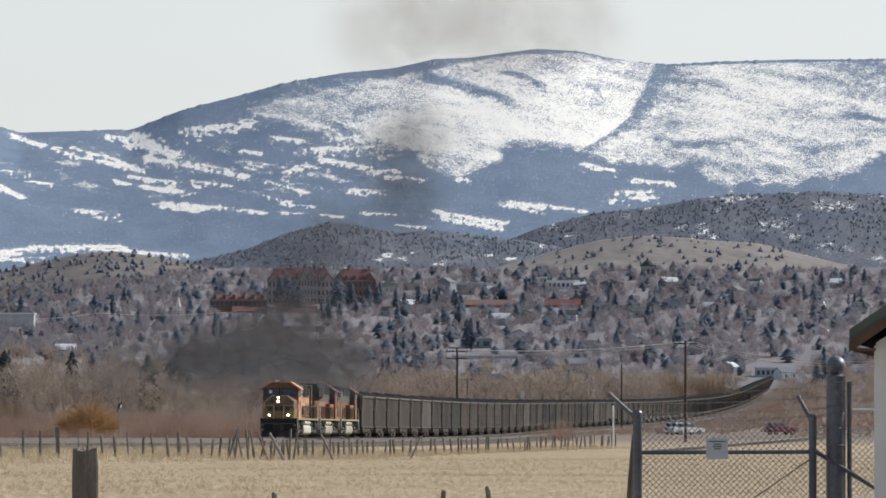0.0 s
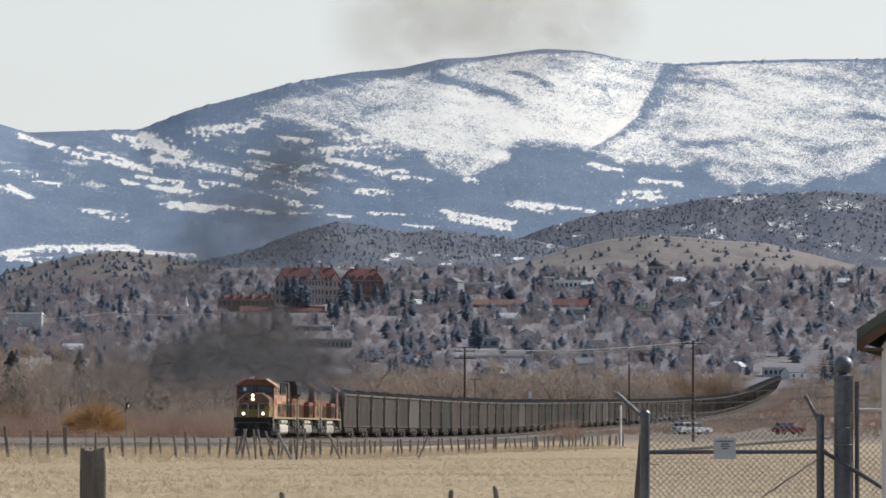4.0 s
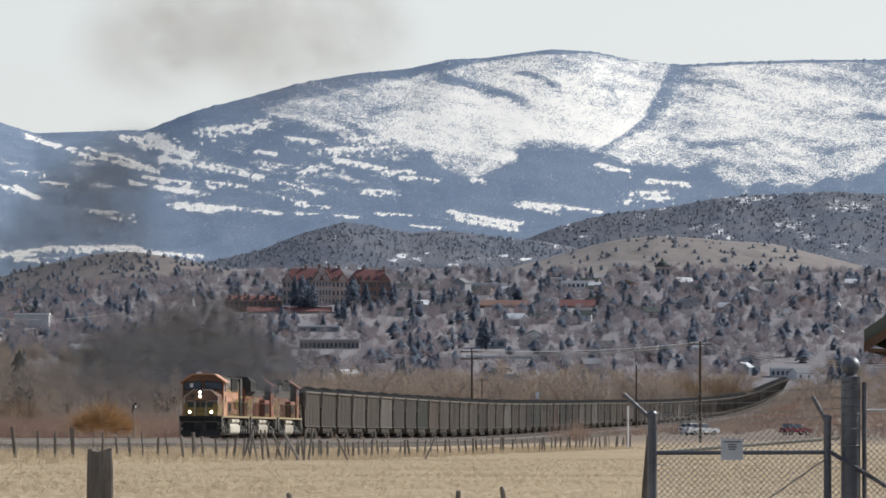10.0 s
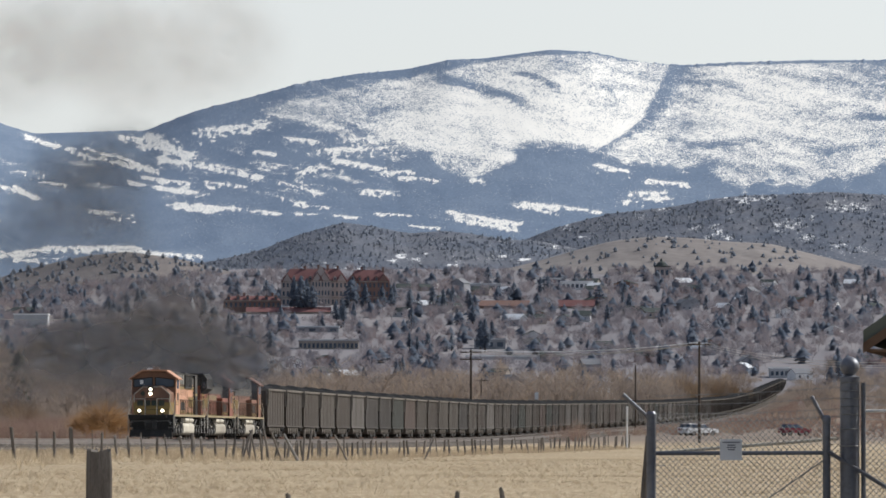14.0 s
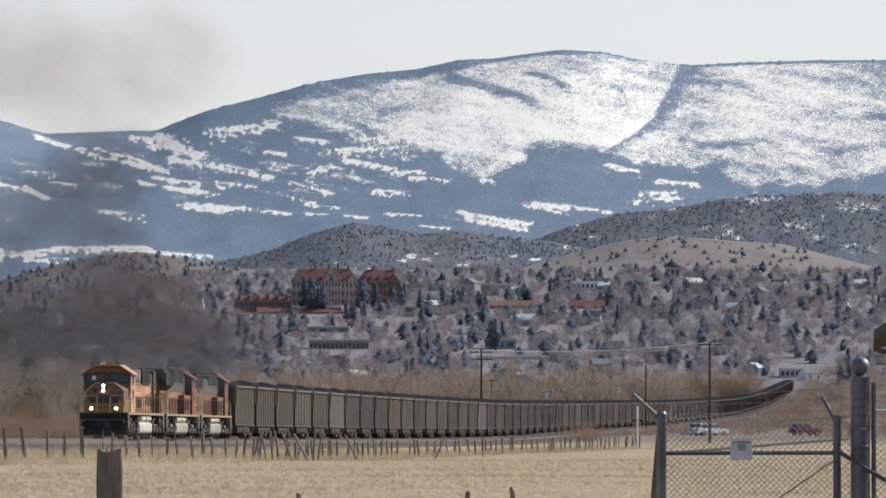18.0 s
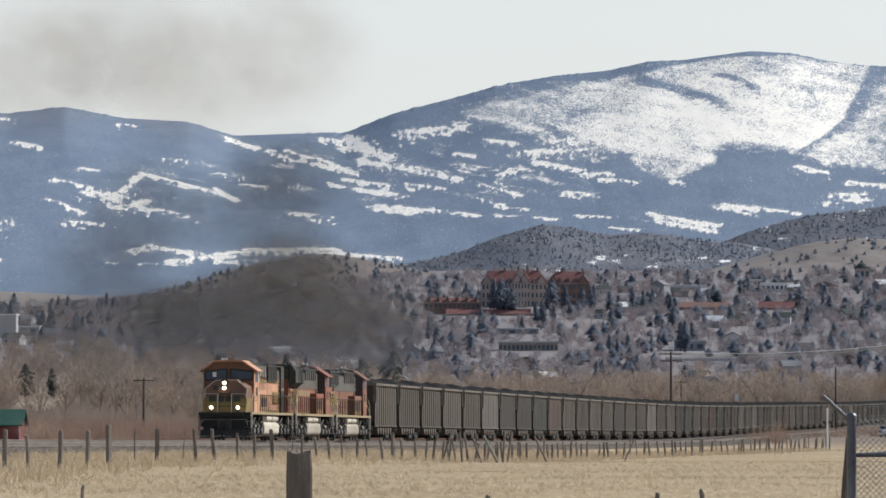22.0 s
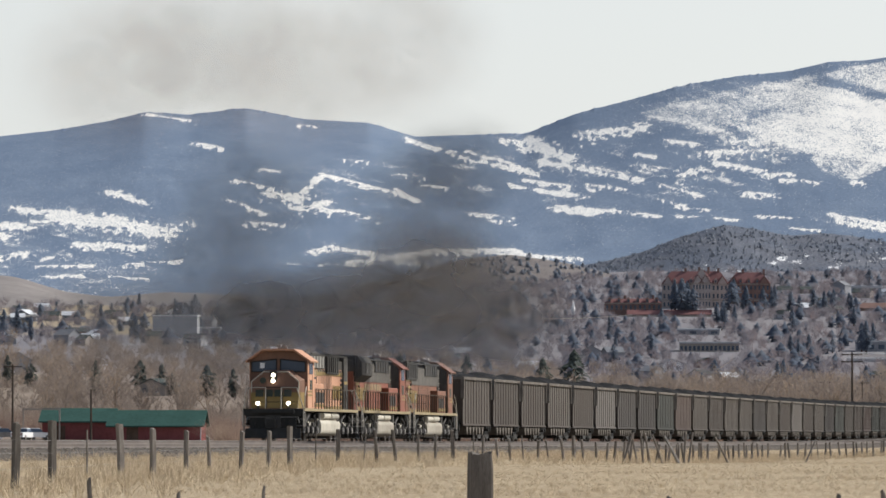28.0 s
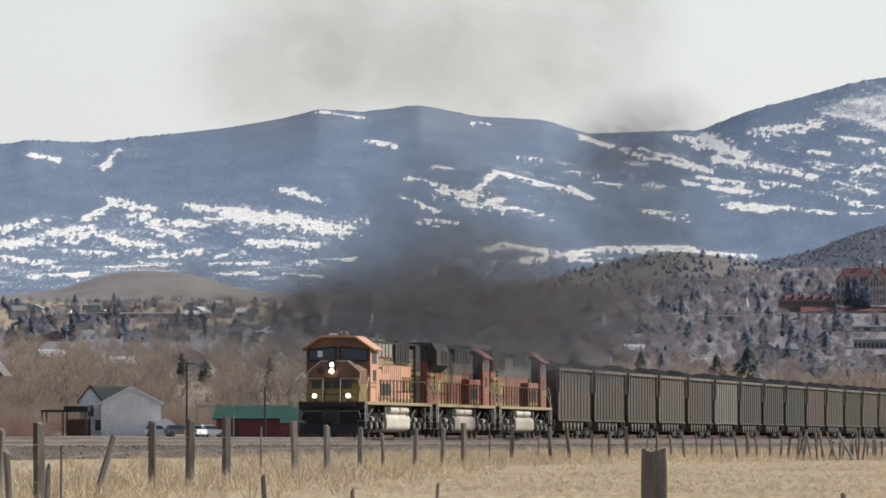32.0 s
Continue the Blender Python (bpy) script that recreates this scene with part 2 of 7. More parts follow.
# ---- small mesh helpers ----
class Geo:
    """Collects the faces of one mesh."""
    def __init__(self):
        self.v, self.f = [], []

    def add(self, verts, faces):
        o = len(self.v)
        self.v.extend([tuple(p) for p in verts])
        self.f.extend([tuple(i + o for i in q) for q in faces])
        return self

    def box(self, x0, x1, y0, y1, z0, z1, m=None, b=0.0):
        """A box with its upright and upper edges chamfered by b."""
        if b:
            lo = [(x0 + b, y0), (x1 - b, y0), (x1, y0 + b), (x1, y1 - b), (x1 - b, y1), (x0 + b, y1), (x0, y1 - b), (x0, y0 + b)]
            hi = [(x0 + 2 * b, y0 + b), (x1 - 2 * b, y0 + b), (x1 - b, y0 + 2 * b), (x1 - b, y1 - 2 * b), (x1 - 2 * b, y1 - b), (x0 + 2 * b, y1 - b), (x0 + b, y1 - 2 * b), (x0 + b, y0 + 2 * b)]
            vs = [(*p, z0) for p in lo] + [(*p, z1 - b) for p in lo] + [(*p, z1) for p in hi]
            fs = [tuple(range(7, -1, -1)), tuple(range(16, 24))]
            for r in (0, 8):
                fs += [(r + i, r + (i + 1) % 8, r + 8 + (i + 1) % 8, r + 8 + i) for i in range(8)]
        else:
            vs = [(x, y, z) for z in (z0, z1) for x, y in ((x0, y0), (x1, y0), (x1, y1), (x0, y1))]
            fs = [(3, 2, 1, 0), (4, 5, 6, 7), (0, 1, 5, 4), (1, 2, 6, 5), (2, 3, 7, 6), (3, 0, 4, 7)]
        if m is not None:
            vs = [m @ Vector(p) for p in vs]
        return self.add(vs, fs)

    def tube(self, a, b, r, r2=None, n=8):
        """A round bar from a to b."""
        a, b = Vector(a), Vector(b)
        q = (b - a).to_track_quat("Z", "Y").to_matrix()
        r2 = r if r2 is None else r2
        vs = [p + q @ Vector((rr * math.cos(2 * math.pi * i / n), rr * math.sin(2 * math.pi * i / n), 0)) for p, rr in ((a, r), (b, r2)) for i in range(n)]
        fs = [(i, (i + 1) % n, n + (i + 1) % n, n + i) for i in range(n)] + [tuple(range(n - 1, -1, -1)), tuple(range(n, 2 * n))]
        return self.add(vs, fs)

    def extrude(self, outline, axis, a, b):
        """A closed outline (two coordinates) pushed along an axis from a to b."""
        n = len(outline)
        put = {"x": lambda p, c: (c, p[0], p[1]), "y": lambda p, c: (p[0], c, p[1]), "z": lambda p, c: (p[0], p[1], c)}[axis]
        vs = [put(p, a) for p in outline] + [put(p, b) for p in outline]
        fs = [(i, (i + 1) % n, n + (i + 1) % n, n + i) for i in range(n)] + [tuple(range(n - 1, -1, -1)), tuple(range(n, 2 * n))]
        return self.add(vs, fs)

    def lathe(self, rings, n=12, at=(0, 0, 0)):
        """Rings (radius, height) turned about z."""
        x, y, z = at
        vs = [(x + r * math.cos(2 * math.pi * i / n), y + r * math.sin(2 * math.pi * i / n), z + h) for r, h in rings for i in range(n)]
        fs = [(k * n + i, k * n + (i + 1) % n, (k + 1) * n + (i + 1) % n, (k + 1) * n + i) for k in range(len(rings) - 1) for i in range(n)]
        fs += [tuple(range(n - 1, -1, -1)), tuple(range((len(rings) - 1) * n, len(rings) * n))]
        return self.add(vs, fs)

    def mesh(self, name, mat, smooth=False):
        me = bpy.data.meshes.new(name)
        me.from_pydata(self.v, [], self.f)
        me.materials.append(mat)
        bm = bmesh.new()
        bm.from_mesh(me)
        bmesh.ops.recalc_face_normals(bm, faces=bm.faces)
        bm.to_mesh(me)
        bm.free()
        if smooth:
            me.polygons.foreach_set("use_smooth", [True] * len(me.polygons))
        return me


def part(name, geo, mat, parent=None, label="", m=None, smooth=False):
    me = geo if isinstance(geo, bpy.types.Mesh) else geo.mesh(name, mat, smooth)
    ob = new(name, me)
    if parent is not None:
        ob.parent = parent
    if m is not None:
        ob.matrix_basis = m
    return tagged(ob, label)


def raw_mesh(name, verts, faces, mat, smooth=False):
    """A mesh from arrays of vertices (n, 3) and of faces (n, 3 or 4)."""
    verts, faces = np.asarray(verts, dtype=np.float32), np.asarray(faces, dtype=np.int32)
    me = bpy.data.meshes.new(name)
    k = faces.shape[1]
    me.vertices.add(len(verts))
    me.vertices.foreach_set("co", verts.ravel())
    me.loops.add(faces.size)
    me.loops.foreach_set("vertex_index", faces.ravel())
    me.polygons.add(len(faces))
    me.polygons.foreach_set("loop_start", np.arange(0, faces.size, k, dtype=np.int32))
    if smooth:
        me.polygons.foreach_set("use_smooth", np.ones(len(faces), dtype=bool))
    me.update(calc_edges=True)
    me.materials.append(mat)
    return me


def grid_faces(rows, cols):
    i = np.arange((rows - 1) * cols).reshape(rows - 1, cols)[:, :-1].ravel()
    return np.stack([i, i + 1, i + cols + 1, i + cols], 1)


def smooth_noise(x, y, seed=0, octaves=4):
    """Value noise for arrays, about -1 to 1."""
    total, amp = np.zeros(np.broadcast(x, y).shape), 1.0
    for o in range(octaves):
        xi, yi = np.floor(x), np.floor(y)
        fx, fy = x - xi, y - yi
        fx, fy = fx * fx * (3 - 2 * fx), fy * fy * (3 - 2 * fy)

        def h(a, b):
            s = np.sin(a * 127.1 + b * 311.7 + (seed + o) * 74.7) * 43758.5453
            return 2 * (s - np.floor(s)) - 1
        total += amp * ((h(xi, yi) * (1 - fx) + h(xi + 1, yi) * fx) * (1 - fy) + (h(xi, yi + 1) * (1 - fx) + h(xi + 1, yi + 1) * fx) * fy)
        x, y, amp = x * 2.03 + 5.1, y * 2.03 + 1.7, amp * 0.5
    return total / 1.6


def step(a, b, x):
    t = np.clip((x - a) / (b - a), 0, 1)
    return t * t * (3 - 2 * t)


# ---- the line: arc length s grows away from the front of the train at the end of its run ----
def track(s):
    """Centre of the main line at rail height: x, y, z and the heading."""
    x = np.interp(s, TS, TX)
    y = np.interp(s, TS, TY)
    z = np.interp(s, TS, TZ)
    e = 12.0
    th = np.arctan2(np.interp(s + e, TS, TX) - np.interp(s - e, TS, TX), np.interp(s + e, TS, TY) - np.interp(s - e, TS, TY))
    return x, y, z, th


_ty = np.concatenate([np.arange(-300, 1000, 20.0), np.arange(1000, 2801, 20.0)])
_tx = np.where(_ty < 1050, -31.0 + 0.0656 * (_ty - 327.0),
               np.interp(_ty, [1050, 1150, 1290, 1400, 1650, 1950, 2300, 2800], [16.43, 25.0, 36.0, 45.0, 61.0, 80.0, 102.0, 140.0]))
_ker = np.exp(-0.5 * (np.arange(-6, 7) / 3.0) ** 2)
_ker /= _ker.sum()
_far = np.convolve(np.pad(_tx, 6, mode="edge"), _ker, mode="valid")
_tx = np.where((_ty > 900) & (_ty < 2700), _far, _tx)
_tz = EYE + np.interp(_ty, [-300, 600, 800, 900, 1080, 1180, 1290, 1400, 1650, 1950, 2300, 2800], [0.12, 0.15, 0.35, 0.75, 1.8, 2.4, 3.0, 4.0, 5.9, 9.4, 15.2, 25.0])
TX, TY, TZ = _tx, _ty, np.convolve(np.pad(_tz, 6, mode="edge"), _ker, mode="valid")
_ds = np.hypot(np.diff(TX), np.diff(TY))
TS = np.concatenate([[0], np.cumsum(_ds)])
TS = TS - np.interp(327.0, TY, TS)


def front(t):
    """Where the front of the train is at t seconds."""
    return 266.76 - 7.1847 * t - 0.04218 * t * t + 0.0001946 * t ** 3


# ---- ground ----
def ground_z(x, y):
    """Height of the land at x, y (arrays)."""
    d = np.hypot(x, y)
    ahead = np.where(y > 0, d, np.minimum(d, 100.0))
    b = K * np.arctan2(x, np.maximum(y, 1.0))
    right = step(-1100, -300, b)
    up_r = np.interp(ahead, [0, 70, 140, 300, 480, 640, 1000, 1400, 1800, 2300, 2500, 2700, 3000, 3300, 3500, 4000, 4900],
                     [0, 0, 0.65, 0.72, 0.45, 0.9, 2.4, 5.3, 9.8, 17.5, 28, 40, 57, 74, 85, 100, 120])
    up_l = np.interp(ahead, [0, 70, 140, 300, 480, 640, 1000, 1400, 1800, 2300, 2700, 3000, 3500, 4000, 4900],
                     [0, 0, 0.65, 0.72, 0.45, 1.2, 2.2, 9.0, 19.0, 31, 43, 53, 68, 82, 100])
    z = up_l * (1 - right) + up_r * right
    off = np.abs(x - np.interp(y, TY, TX) - 2.2)
    near = np.interp(y, TY, TZ) - 0.75
    w = (1 - step(5.0, 13.0, off)) * step(2420, 2150, y)
    z = np.where(y > -250, z * (1 - w) + near * w, z)
    z = z + 0.06 * smooth_noise(x / 14, y / 14, 3) * (1 - w) * step(30, 90, d)
    return z


def ground_at(x, y):
    return float(ground_z(np.array([float(x)]), np.array([float(y)]))[0])


def bear(b, d):
    """A place by its bearing (in units of 1 / K) and its depth."""
    return b * d / K, d


_ang = np.concatenate([np.radians(np.linspace(-180, -12, 40)), np.radians(np.linspace(-12, 8, 380))[1:], np.radians(np.linspace(8, 180, 40))[1:]])
_dist = np.concatenate([np.geomspace(0.02, 60, 20), np.linspace(64, 700, 130), np.geomspace(705, 4950, 60)])
_A, _D = np.meshgrid(_ang, _dist)
_gx, _gy = np.sin(_A) * _D + 0.4 * np.exp(-_D / 5), np.cos(_A) * _D + 0.3 * np.exp(-_D / 5)
_gz = ground_z(_gx, _gy)
_verts = np.stack([_gx, _gy, _gz], -1).reshape(-1, 3)
ground = new("ground", raw_mesh("ground", _verts, grid_faces(len(_dist), len(_ang)), M["field"], True))
tagged(ground, "dry straw-coloured grass field running on to the valley", "ground", kind="structure")


# ---- hills and mountains ----
def ridge(name, crest, d_front, d_crest, v_front, mat, label, cols, rows, snow=None, rough=1.0, seed=1, bulge=1.0, gullies=14.0, jag=0.0):
    """A range whose skyline runs through the points of crest (bearing, rise in units of 1 / K)."""
    cb, cv = zip(*crest)
    b = np.linspace(cb[0], cb[-1], cols)
    # rounded skyline
    top = np.interp(b, cb, cv)
    kk = np.exp(-0.5 * (np.arange(-8, 9) / 3.0) ** 2)
    top = np.convolve(np.pad(top, 8, mode="edge"), kk / kk.sum(), mode="valid")
    k = np.linspace(0, 1, rows)[:, None]
    back = np.linspace(0.12, 1, max(4, rows // 10))[:, None]
    B = np.repeat(b[None], rows, 0)
    wide = np.exp(-0.5 * (np.arange(-90, 91) / 34.0) ** 2)
    broad = np.convolve(np.pad(top, 90, mode="edge"), wide / wide.sum(), mode="valid")[None] if cols > 900 else top[None]
    V = v_front + (broad - v_front) * (k ** bulge) + (top[None] - broad) * step(0.55, 1.0, k)
    n = smooth_noise(B / 60, k * 9 + 0 * B, seed, 5)
    V = V + rough * n * np.sin(np.pi * np.clip(k, 0, 1)) ** 0.7 + 0.12 * rough * smooth_noise(B / 9, 0 * B + 3.3, seed + 9, 3) * step(0.9, 1.0, k)
    V = V + jag * np.clip(smooth_noise(B / 5.0, 0 * B + 7.7, seed + 3, 2) + 0.5 * smooth_noise(B / 60, 0 * B, seed + 4, 2), 0, 2) * step(0.975, 1.0, k)
    gully = np.abs(smooth_noise(B / 150 + 0.9 * k, k * 1.9 + 0 * B, seed + 5, 5))
    D = d_front + (d_crest - d_front) * k + gullies * (0.5 - gully) * np.sin(np.pi * np.clip(k, 0, 1)) ** 0.8
    X, Y = B * D / K, D
    Z = EYE + V * D / K
    Bb = np.repeat(b[None], len(back), 0)
    Db = d_crest + (60 + 0 * Bb) * back
    Zb = Z[-1][None] - (Z[-1][None] - 2) * back ** 1.2 * 0.5
    X, Y, Z = np.concatenate([X, Bb * Db / K]), np.concatenate([Y, Db]), np.concatenate([Z, Zb])
    me = raw_mesh(name, np.stack([X, Y, Z], -1).reshape(-1, 3), grid_faces(rows + len(back), cols), mat, True)
    if snow is not None:
        s = snow(B, V, k + 0 * B)
        s = np.concatenate([s, np.repeat(s[-1:], len(back), 0)])
        at = me.attributes.new("snow", "FLOAT", "POINT")
        at.data.foreach_set("value", s.ravel().astype(np.float32))
    ob = new(name, me)
    return tagged(ob, label, "mountain" if "mountain" in name else "hill", kind="structure")


def crest(points):
    """Skyline points (bearing from the first view's edge, height below its top) as bearing and rise."""
    return [(u - 784, 779 - v) for u, v in points]


# strips of open snow: bearing and drop of both ends, half height
SADDLE = [(20, 238, 140, 278, 4), (125, 262, 245, 298, 5), (190, 240, 252, 250, 4), (250, 246, 302, 276, 11), (262, 280, 350, 298, 7), (335, 288, 432, 312, 6), (235, 312, 302, 322, 4), (258, 330, 322, 340, 5),
          (335, 321, 402, 329, 4), (296, 360, 402, 371, 6), (128, 373, 196, 379, 6), (430, 371, 462, 376, 3), (348, 232, 428, 219, 9), (430, 267, 456, 271, 4), (488, 244, 530, 249, 5), (512, 304, 536, 294, 7)]
SPURS = [(504, 319, 528, 341, 5), (560, 266, 664, 262, 8), (600, 246, 692, 240, 8), (570, 281, 656, 298, 5), (660, 304, 692, 302, 4), (690, 312, 746, 318, 3), (630, 336, 668, 340, 5), (458, 345, 512, 358, 3),
         (515, 363, 552, 366, 2), (566, 380, 606, 384, 3), (494, 376, 542, 380, 2), (0, 302, 42, 306, 3), (0, 327, 36, 342, 3), (50, 321, 92, 326, 3), (200, 318, 232, 326, 3), (470, 322, 500, 330, 3)]
FOOT = [(0, 451, 60, 441, 6), (60, 439, 196, 438, 7), (202, 443, 316, 452, 5), (0, 460, 92, 456, 3), (895, 359, 960, 366, 5), (950, 362, 1032, 372, 3), (768, 374, 882, 394, 5), (782, 386, 884, 404, 4),
        (1124, 318, 1178, 324, 4), (1084, 356, 1150, 350, 7), (1100, 342, 1132, 342, 8), (1028, 291, 1078, 302, 5), (814, 322, 832, 286, 4), (640, 376, 700, 380, 2), (700, 396, 760, 402, 2)]
WEST_FACE = [(-356, 247, -316, 252, 4), (-171, 215, -141, 218, 3), (-96, 277, -61, 280, 4), (-281, 312, -221, 328, 4), (-221, 336, -176, 344, 8), (-156, 332, -131, 302, 5), (-136, 301, 34, 343, 4), (-171, 364, -124, 354, 8),
             (-134, 360, -46, 379, 5), (-256, 388, -191, 394, 5), (-446, 194, -356, 207, 4), (-501, 332, -446, 352, 6), (-841, 292, -801, 262, 5), (-956, 270, -926, 278, 6), (-300, 345, -240, 372, 4), (-230, 292, -205, 296, 3)]
WEST_FIELDS = [(-706, 394, -626, 386, 6), (-656, 366, -556, 376, 8), (-606, 376, -396, 402, 11), (-446, 406, -398, 412, 7), (-556, 425, -446, 432, 5), (-808, 354, -764, 366, 7), (-766, 378, -706, 412, 8), (-936, 415, -876, 404, 9),
               (-866, 412, -816, 406, 5), (-806, 422, -736, 432, 6), (-746, 456, -656, 441, 5), (-1010, 401, -951, 388, 6), (-1010, 430, -946, 420, 7), (-860, 382, -806, 352, 4)]
WEST_FOOT = [(-626, 450, -576, 442, 3), (-641, 465, -536, 462, 3), (-466, 461, -386, 456, 4), (-511, 482, -446, 487, 3), (-156, 440, -116, 431, 4), (-116, 430, -46, 443, 6), (-66, 458, 4, 448, 7), (4, 446, 104, 440, 6),
             (-186, 461, -46, 465, 2), (-900, 440, -820, 446, 5), (-820, 470, -700, 464, 3), (-1010, 452, -930, 462, 6), (-960, 486, -860, 480, 4), (-640, 482, -560, 478, 2)]


def mountain_snow(B, V, k):
    u, v = B + 784, 779 - V
    n = smooth_noise(u / 38, v / 20, 21, 5)
    n2 = smooth_noise(u / 10, v / 5, 31, 4)
    n3 = smooth_noise((u + 0.6 * v) / 70, (v - 0.2 * u) / 11, 71, 5)
    n4 = smooth_noise(u / 150, v / 60, 81, 3)
    n5 = smooth_noise(u / 4.8, v / 9, 95, 2)
    low = np.interp(u, [380, 430, 520, 620, 700, 760, 820, 870, 900, 1000, 1060, 1150, 1230, 1290, 1400, 1470, 1568, 1800],
                    [150, 198, 232, 244, 262, 290, 312, 286, 262, 268, 286, 292, 300, 326, 336, 316, 276, 262])
    # sunlit parts of the dome, painted as fuller snow
    sunny = step(230, 40, np.hypot(u - 960, (v - 215) * 2.0)) + 0.6 * step(180, 30, np.hypot(u - 760, (v - 210) * 2)) + 0.5 * step(190, 40, np.hypot(u - 1330, (v - 200) * 1.6))
    grain = 0.1 * n + 0.22 * n3 + 0.16 * n2 + 0.12 * n4
    dome = step(-14, 16, low - v + 17 * n + 9 * n2) * (0.56 + 0.05 * step(1150, 1300, u) + grain + 0.26 * sunny)
    rim = np.interp(u, [330, 430, 520, 700, 900, 1300, 1600], [40, 34, 26, 16, 6, 1.5, 1.5]) * (1 + 0.5 * n)
    edge = v - np.interp(u, [320, 500, 700, 900, 1020, 1180, 1568], [195, 148, 120, 92, 90, 115, 105])
    dome -= 0.5 * step(1.25, 0.35, edge / rim)
    # the ravine's shade drawn as thinner snow; dark bands and gullies across the dome
    rx = np.interp(v, [105, 150, 180, 205, 232, 262, 290], [1168, 1144, 1130, 1116, 1088, 1036, 1000])
    side = u - rx + 7 * n2
    dome -= 0.42 * step(-6, 3, side) * step(np.interp(v, [105, 170, 220, 270], [60, 58, 40, 24]), 4, side) * step(100, 130, v)
    # bright bowl beside the ravine, its light put in as more snow
    dome += 0.2 * step(-90, -8, side) * step(2, -6, side) * step(150, 190, v) * step(275, 240, v)
    for us, vs, half, amount in (((740, 800, 870, 912), (132, 146, 166, 182), 8, 0.42), ((880, 930, 966), (130, 136, 150), 5, 0.4), ((560, 640, 720), (138, 133, 128), 6, 0.4), ((1180, 1240, 1290), (142, 146, 152), 5, 0.3),
                                 ((1040, 1060, 1066), (150, 160, 172), 5, 0.35), ((880, 950, 1020), (262, 258, 270), 10, 0.45), ((1180, 1260, 1330), (262, 250, 246), 6, 0.25), ((1490, 1530, 1568), (200, 206, 216), 5, 0.4),
                                 ((1400, 1470, 1540), (268, 262, 252), 6, 0.2), ((620, 680, 740), (196, 188, 196), 6, 0.22)):
        bx = np.interp(u, us, vs)
        dome -= amount * step(half * 1.6, half * 0.4, np.abs(v - bx + 5 * n + 4 * n2)) * step(us[0] - 14, us[0] + 20, u) * step(us[-1] + 14, us[-1] - 20, u)
    crag = step(1460, 1520, u) * step(190, 130, v)
    dome += crag * (0.3 * np.abs(smooth_noise((u + 0.7 * v) / 13, v / 30, 17, 3)) - 0.22)
    west = 0.02 + 0.05 * n + 0.1 * n3 + 0.04 * n2
    for pu, pv, ru, rv, amount in ((250, 300, 250, 62, 0.5), (-60, 325, 150, 60, 0.32), (620, 285, 150, 60, 0.5), (830, 388, 200, 24, 0.3), (-560, 410, 190, 56, 0.42), (-860, 420, 200, 60, 0.5), (-820, 270, 70, 22, 0.3), (480, 300, 120, 60, 0.4)):
        near = step(1.25, 0.3, np.hypot((u - pu) / ru, (v - pv) / rv))
        west = west + near * amount * np.clip(-0.1 + 1.5 * n3 + 0.8 * n2, -0.2, 1.2)
    s = np.maximum(west, dome)
    wu, wv = u + 12 * n + 7 * n2, v + 4 * n3 + 4 * n2 + 2.5 * n5
    for strips in (SADDLE, SPURS, FOOT, WEST_FACE, WEST_FIELDS, WEST_FOOT):
        for u0, v0, u1, v1, half in strips:
            half = half * 1.4 if strips is WEST_FIELDS else half
            along = np.clip(((wu - u0) * (u1 - u0) + (wv - v0) * (v1 - v0)) / ((u1 - u0) ** 2 + (v1 - v0) ** 2), 0, 1)
            away = np.hypot((wu - u0 - along * (u1 - u0)) / 2.4, wv - v0 - along * (v1 - v0)) / (half * 0.82) + 1.15 * n2 + 1.0 * n5 + 1.1 * n3 + 0.1
            s = np.maximum(s, np.maximum(0.77 * step(1.4, 0.6, away), 0.2 * step(3.4, 1.2, away) * (1 + 0.8 * n2)))
    bench = step(415, 470, v) * step(-300, -520, u)
    s = np.maximum(s, bench * (0.24 + 0.34 * smooth_noise(u / 60, v / 7, 41, 3)))
    return np.clip(s, 0, 1.1)


# woods in pale blue: the air's haze put into the base colour
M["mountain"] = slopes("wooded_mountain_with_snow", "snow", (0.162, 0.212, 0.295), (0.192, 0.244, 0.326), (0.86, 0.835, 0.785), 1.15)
# hillside blue-grey, lightened to stand in for haze before it
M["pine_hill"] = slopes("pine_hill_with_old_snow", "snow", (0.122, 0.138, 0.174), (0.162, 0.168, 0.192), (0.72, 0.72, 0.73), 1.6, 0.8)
M["tan_hill"] = mottled("bare_tan_hillside", (0.215, 0.196, 0.19), (0.262, 0.24, 0.23), 60.0, 10, dirt=(0.14, 0.122, 0.112), world_space=True)

M["brown_hill"] = mottled("brown_grass_hillside", (0.15, 0.138, 0.138), (0.2, 0.178, 0.168), 40.0, 14, dirt=(0.1, 0.095, 0.1), world_space=True)

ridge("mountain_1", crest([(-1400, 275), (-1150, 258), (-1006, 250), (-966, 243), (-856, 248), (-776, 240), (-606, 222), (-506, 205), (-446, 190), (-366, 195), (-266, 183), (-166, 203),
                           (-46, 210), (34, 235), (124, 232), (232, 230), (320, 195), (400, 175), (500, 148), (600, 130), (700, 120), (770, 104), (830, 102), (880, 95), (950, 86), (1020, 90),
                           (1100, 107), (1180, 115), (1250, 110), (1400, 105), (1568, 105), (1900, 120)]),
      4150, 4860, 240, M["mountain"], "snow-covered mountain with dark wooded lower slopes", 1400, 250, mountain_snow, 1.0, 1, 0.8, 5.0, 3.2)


HILL_SNOW = [(690, 452, 16, 6), (712, 459, 18, 5), (672, 460, 10, 4), (776, 468, 12, 3), (872, 452, 18, 3), (546, 462, 9, 4), (730, 448, 9, 3), (905, 458, 13, 3), (960, 436, 10, 4), (1010, 418, 13, 3)]


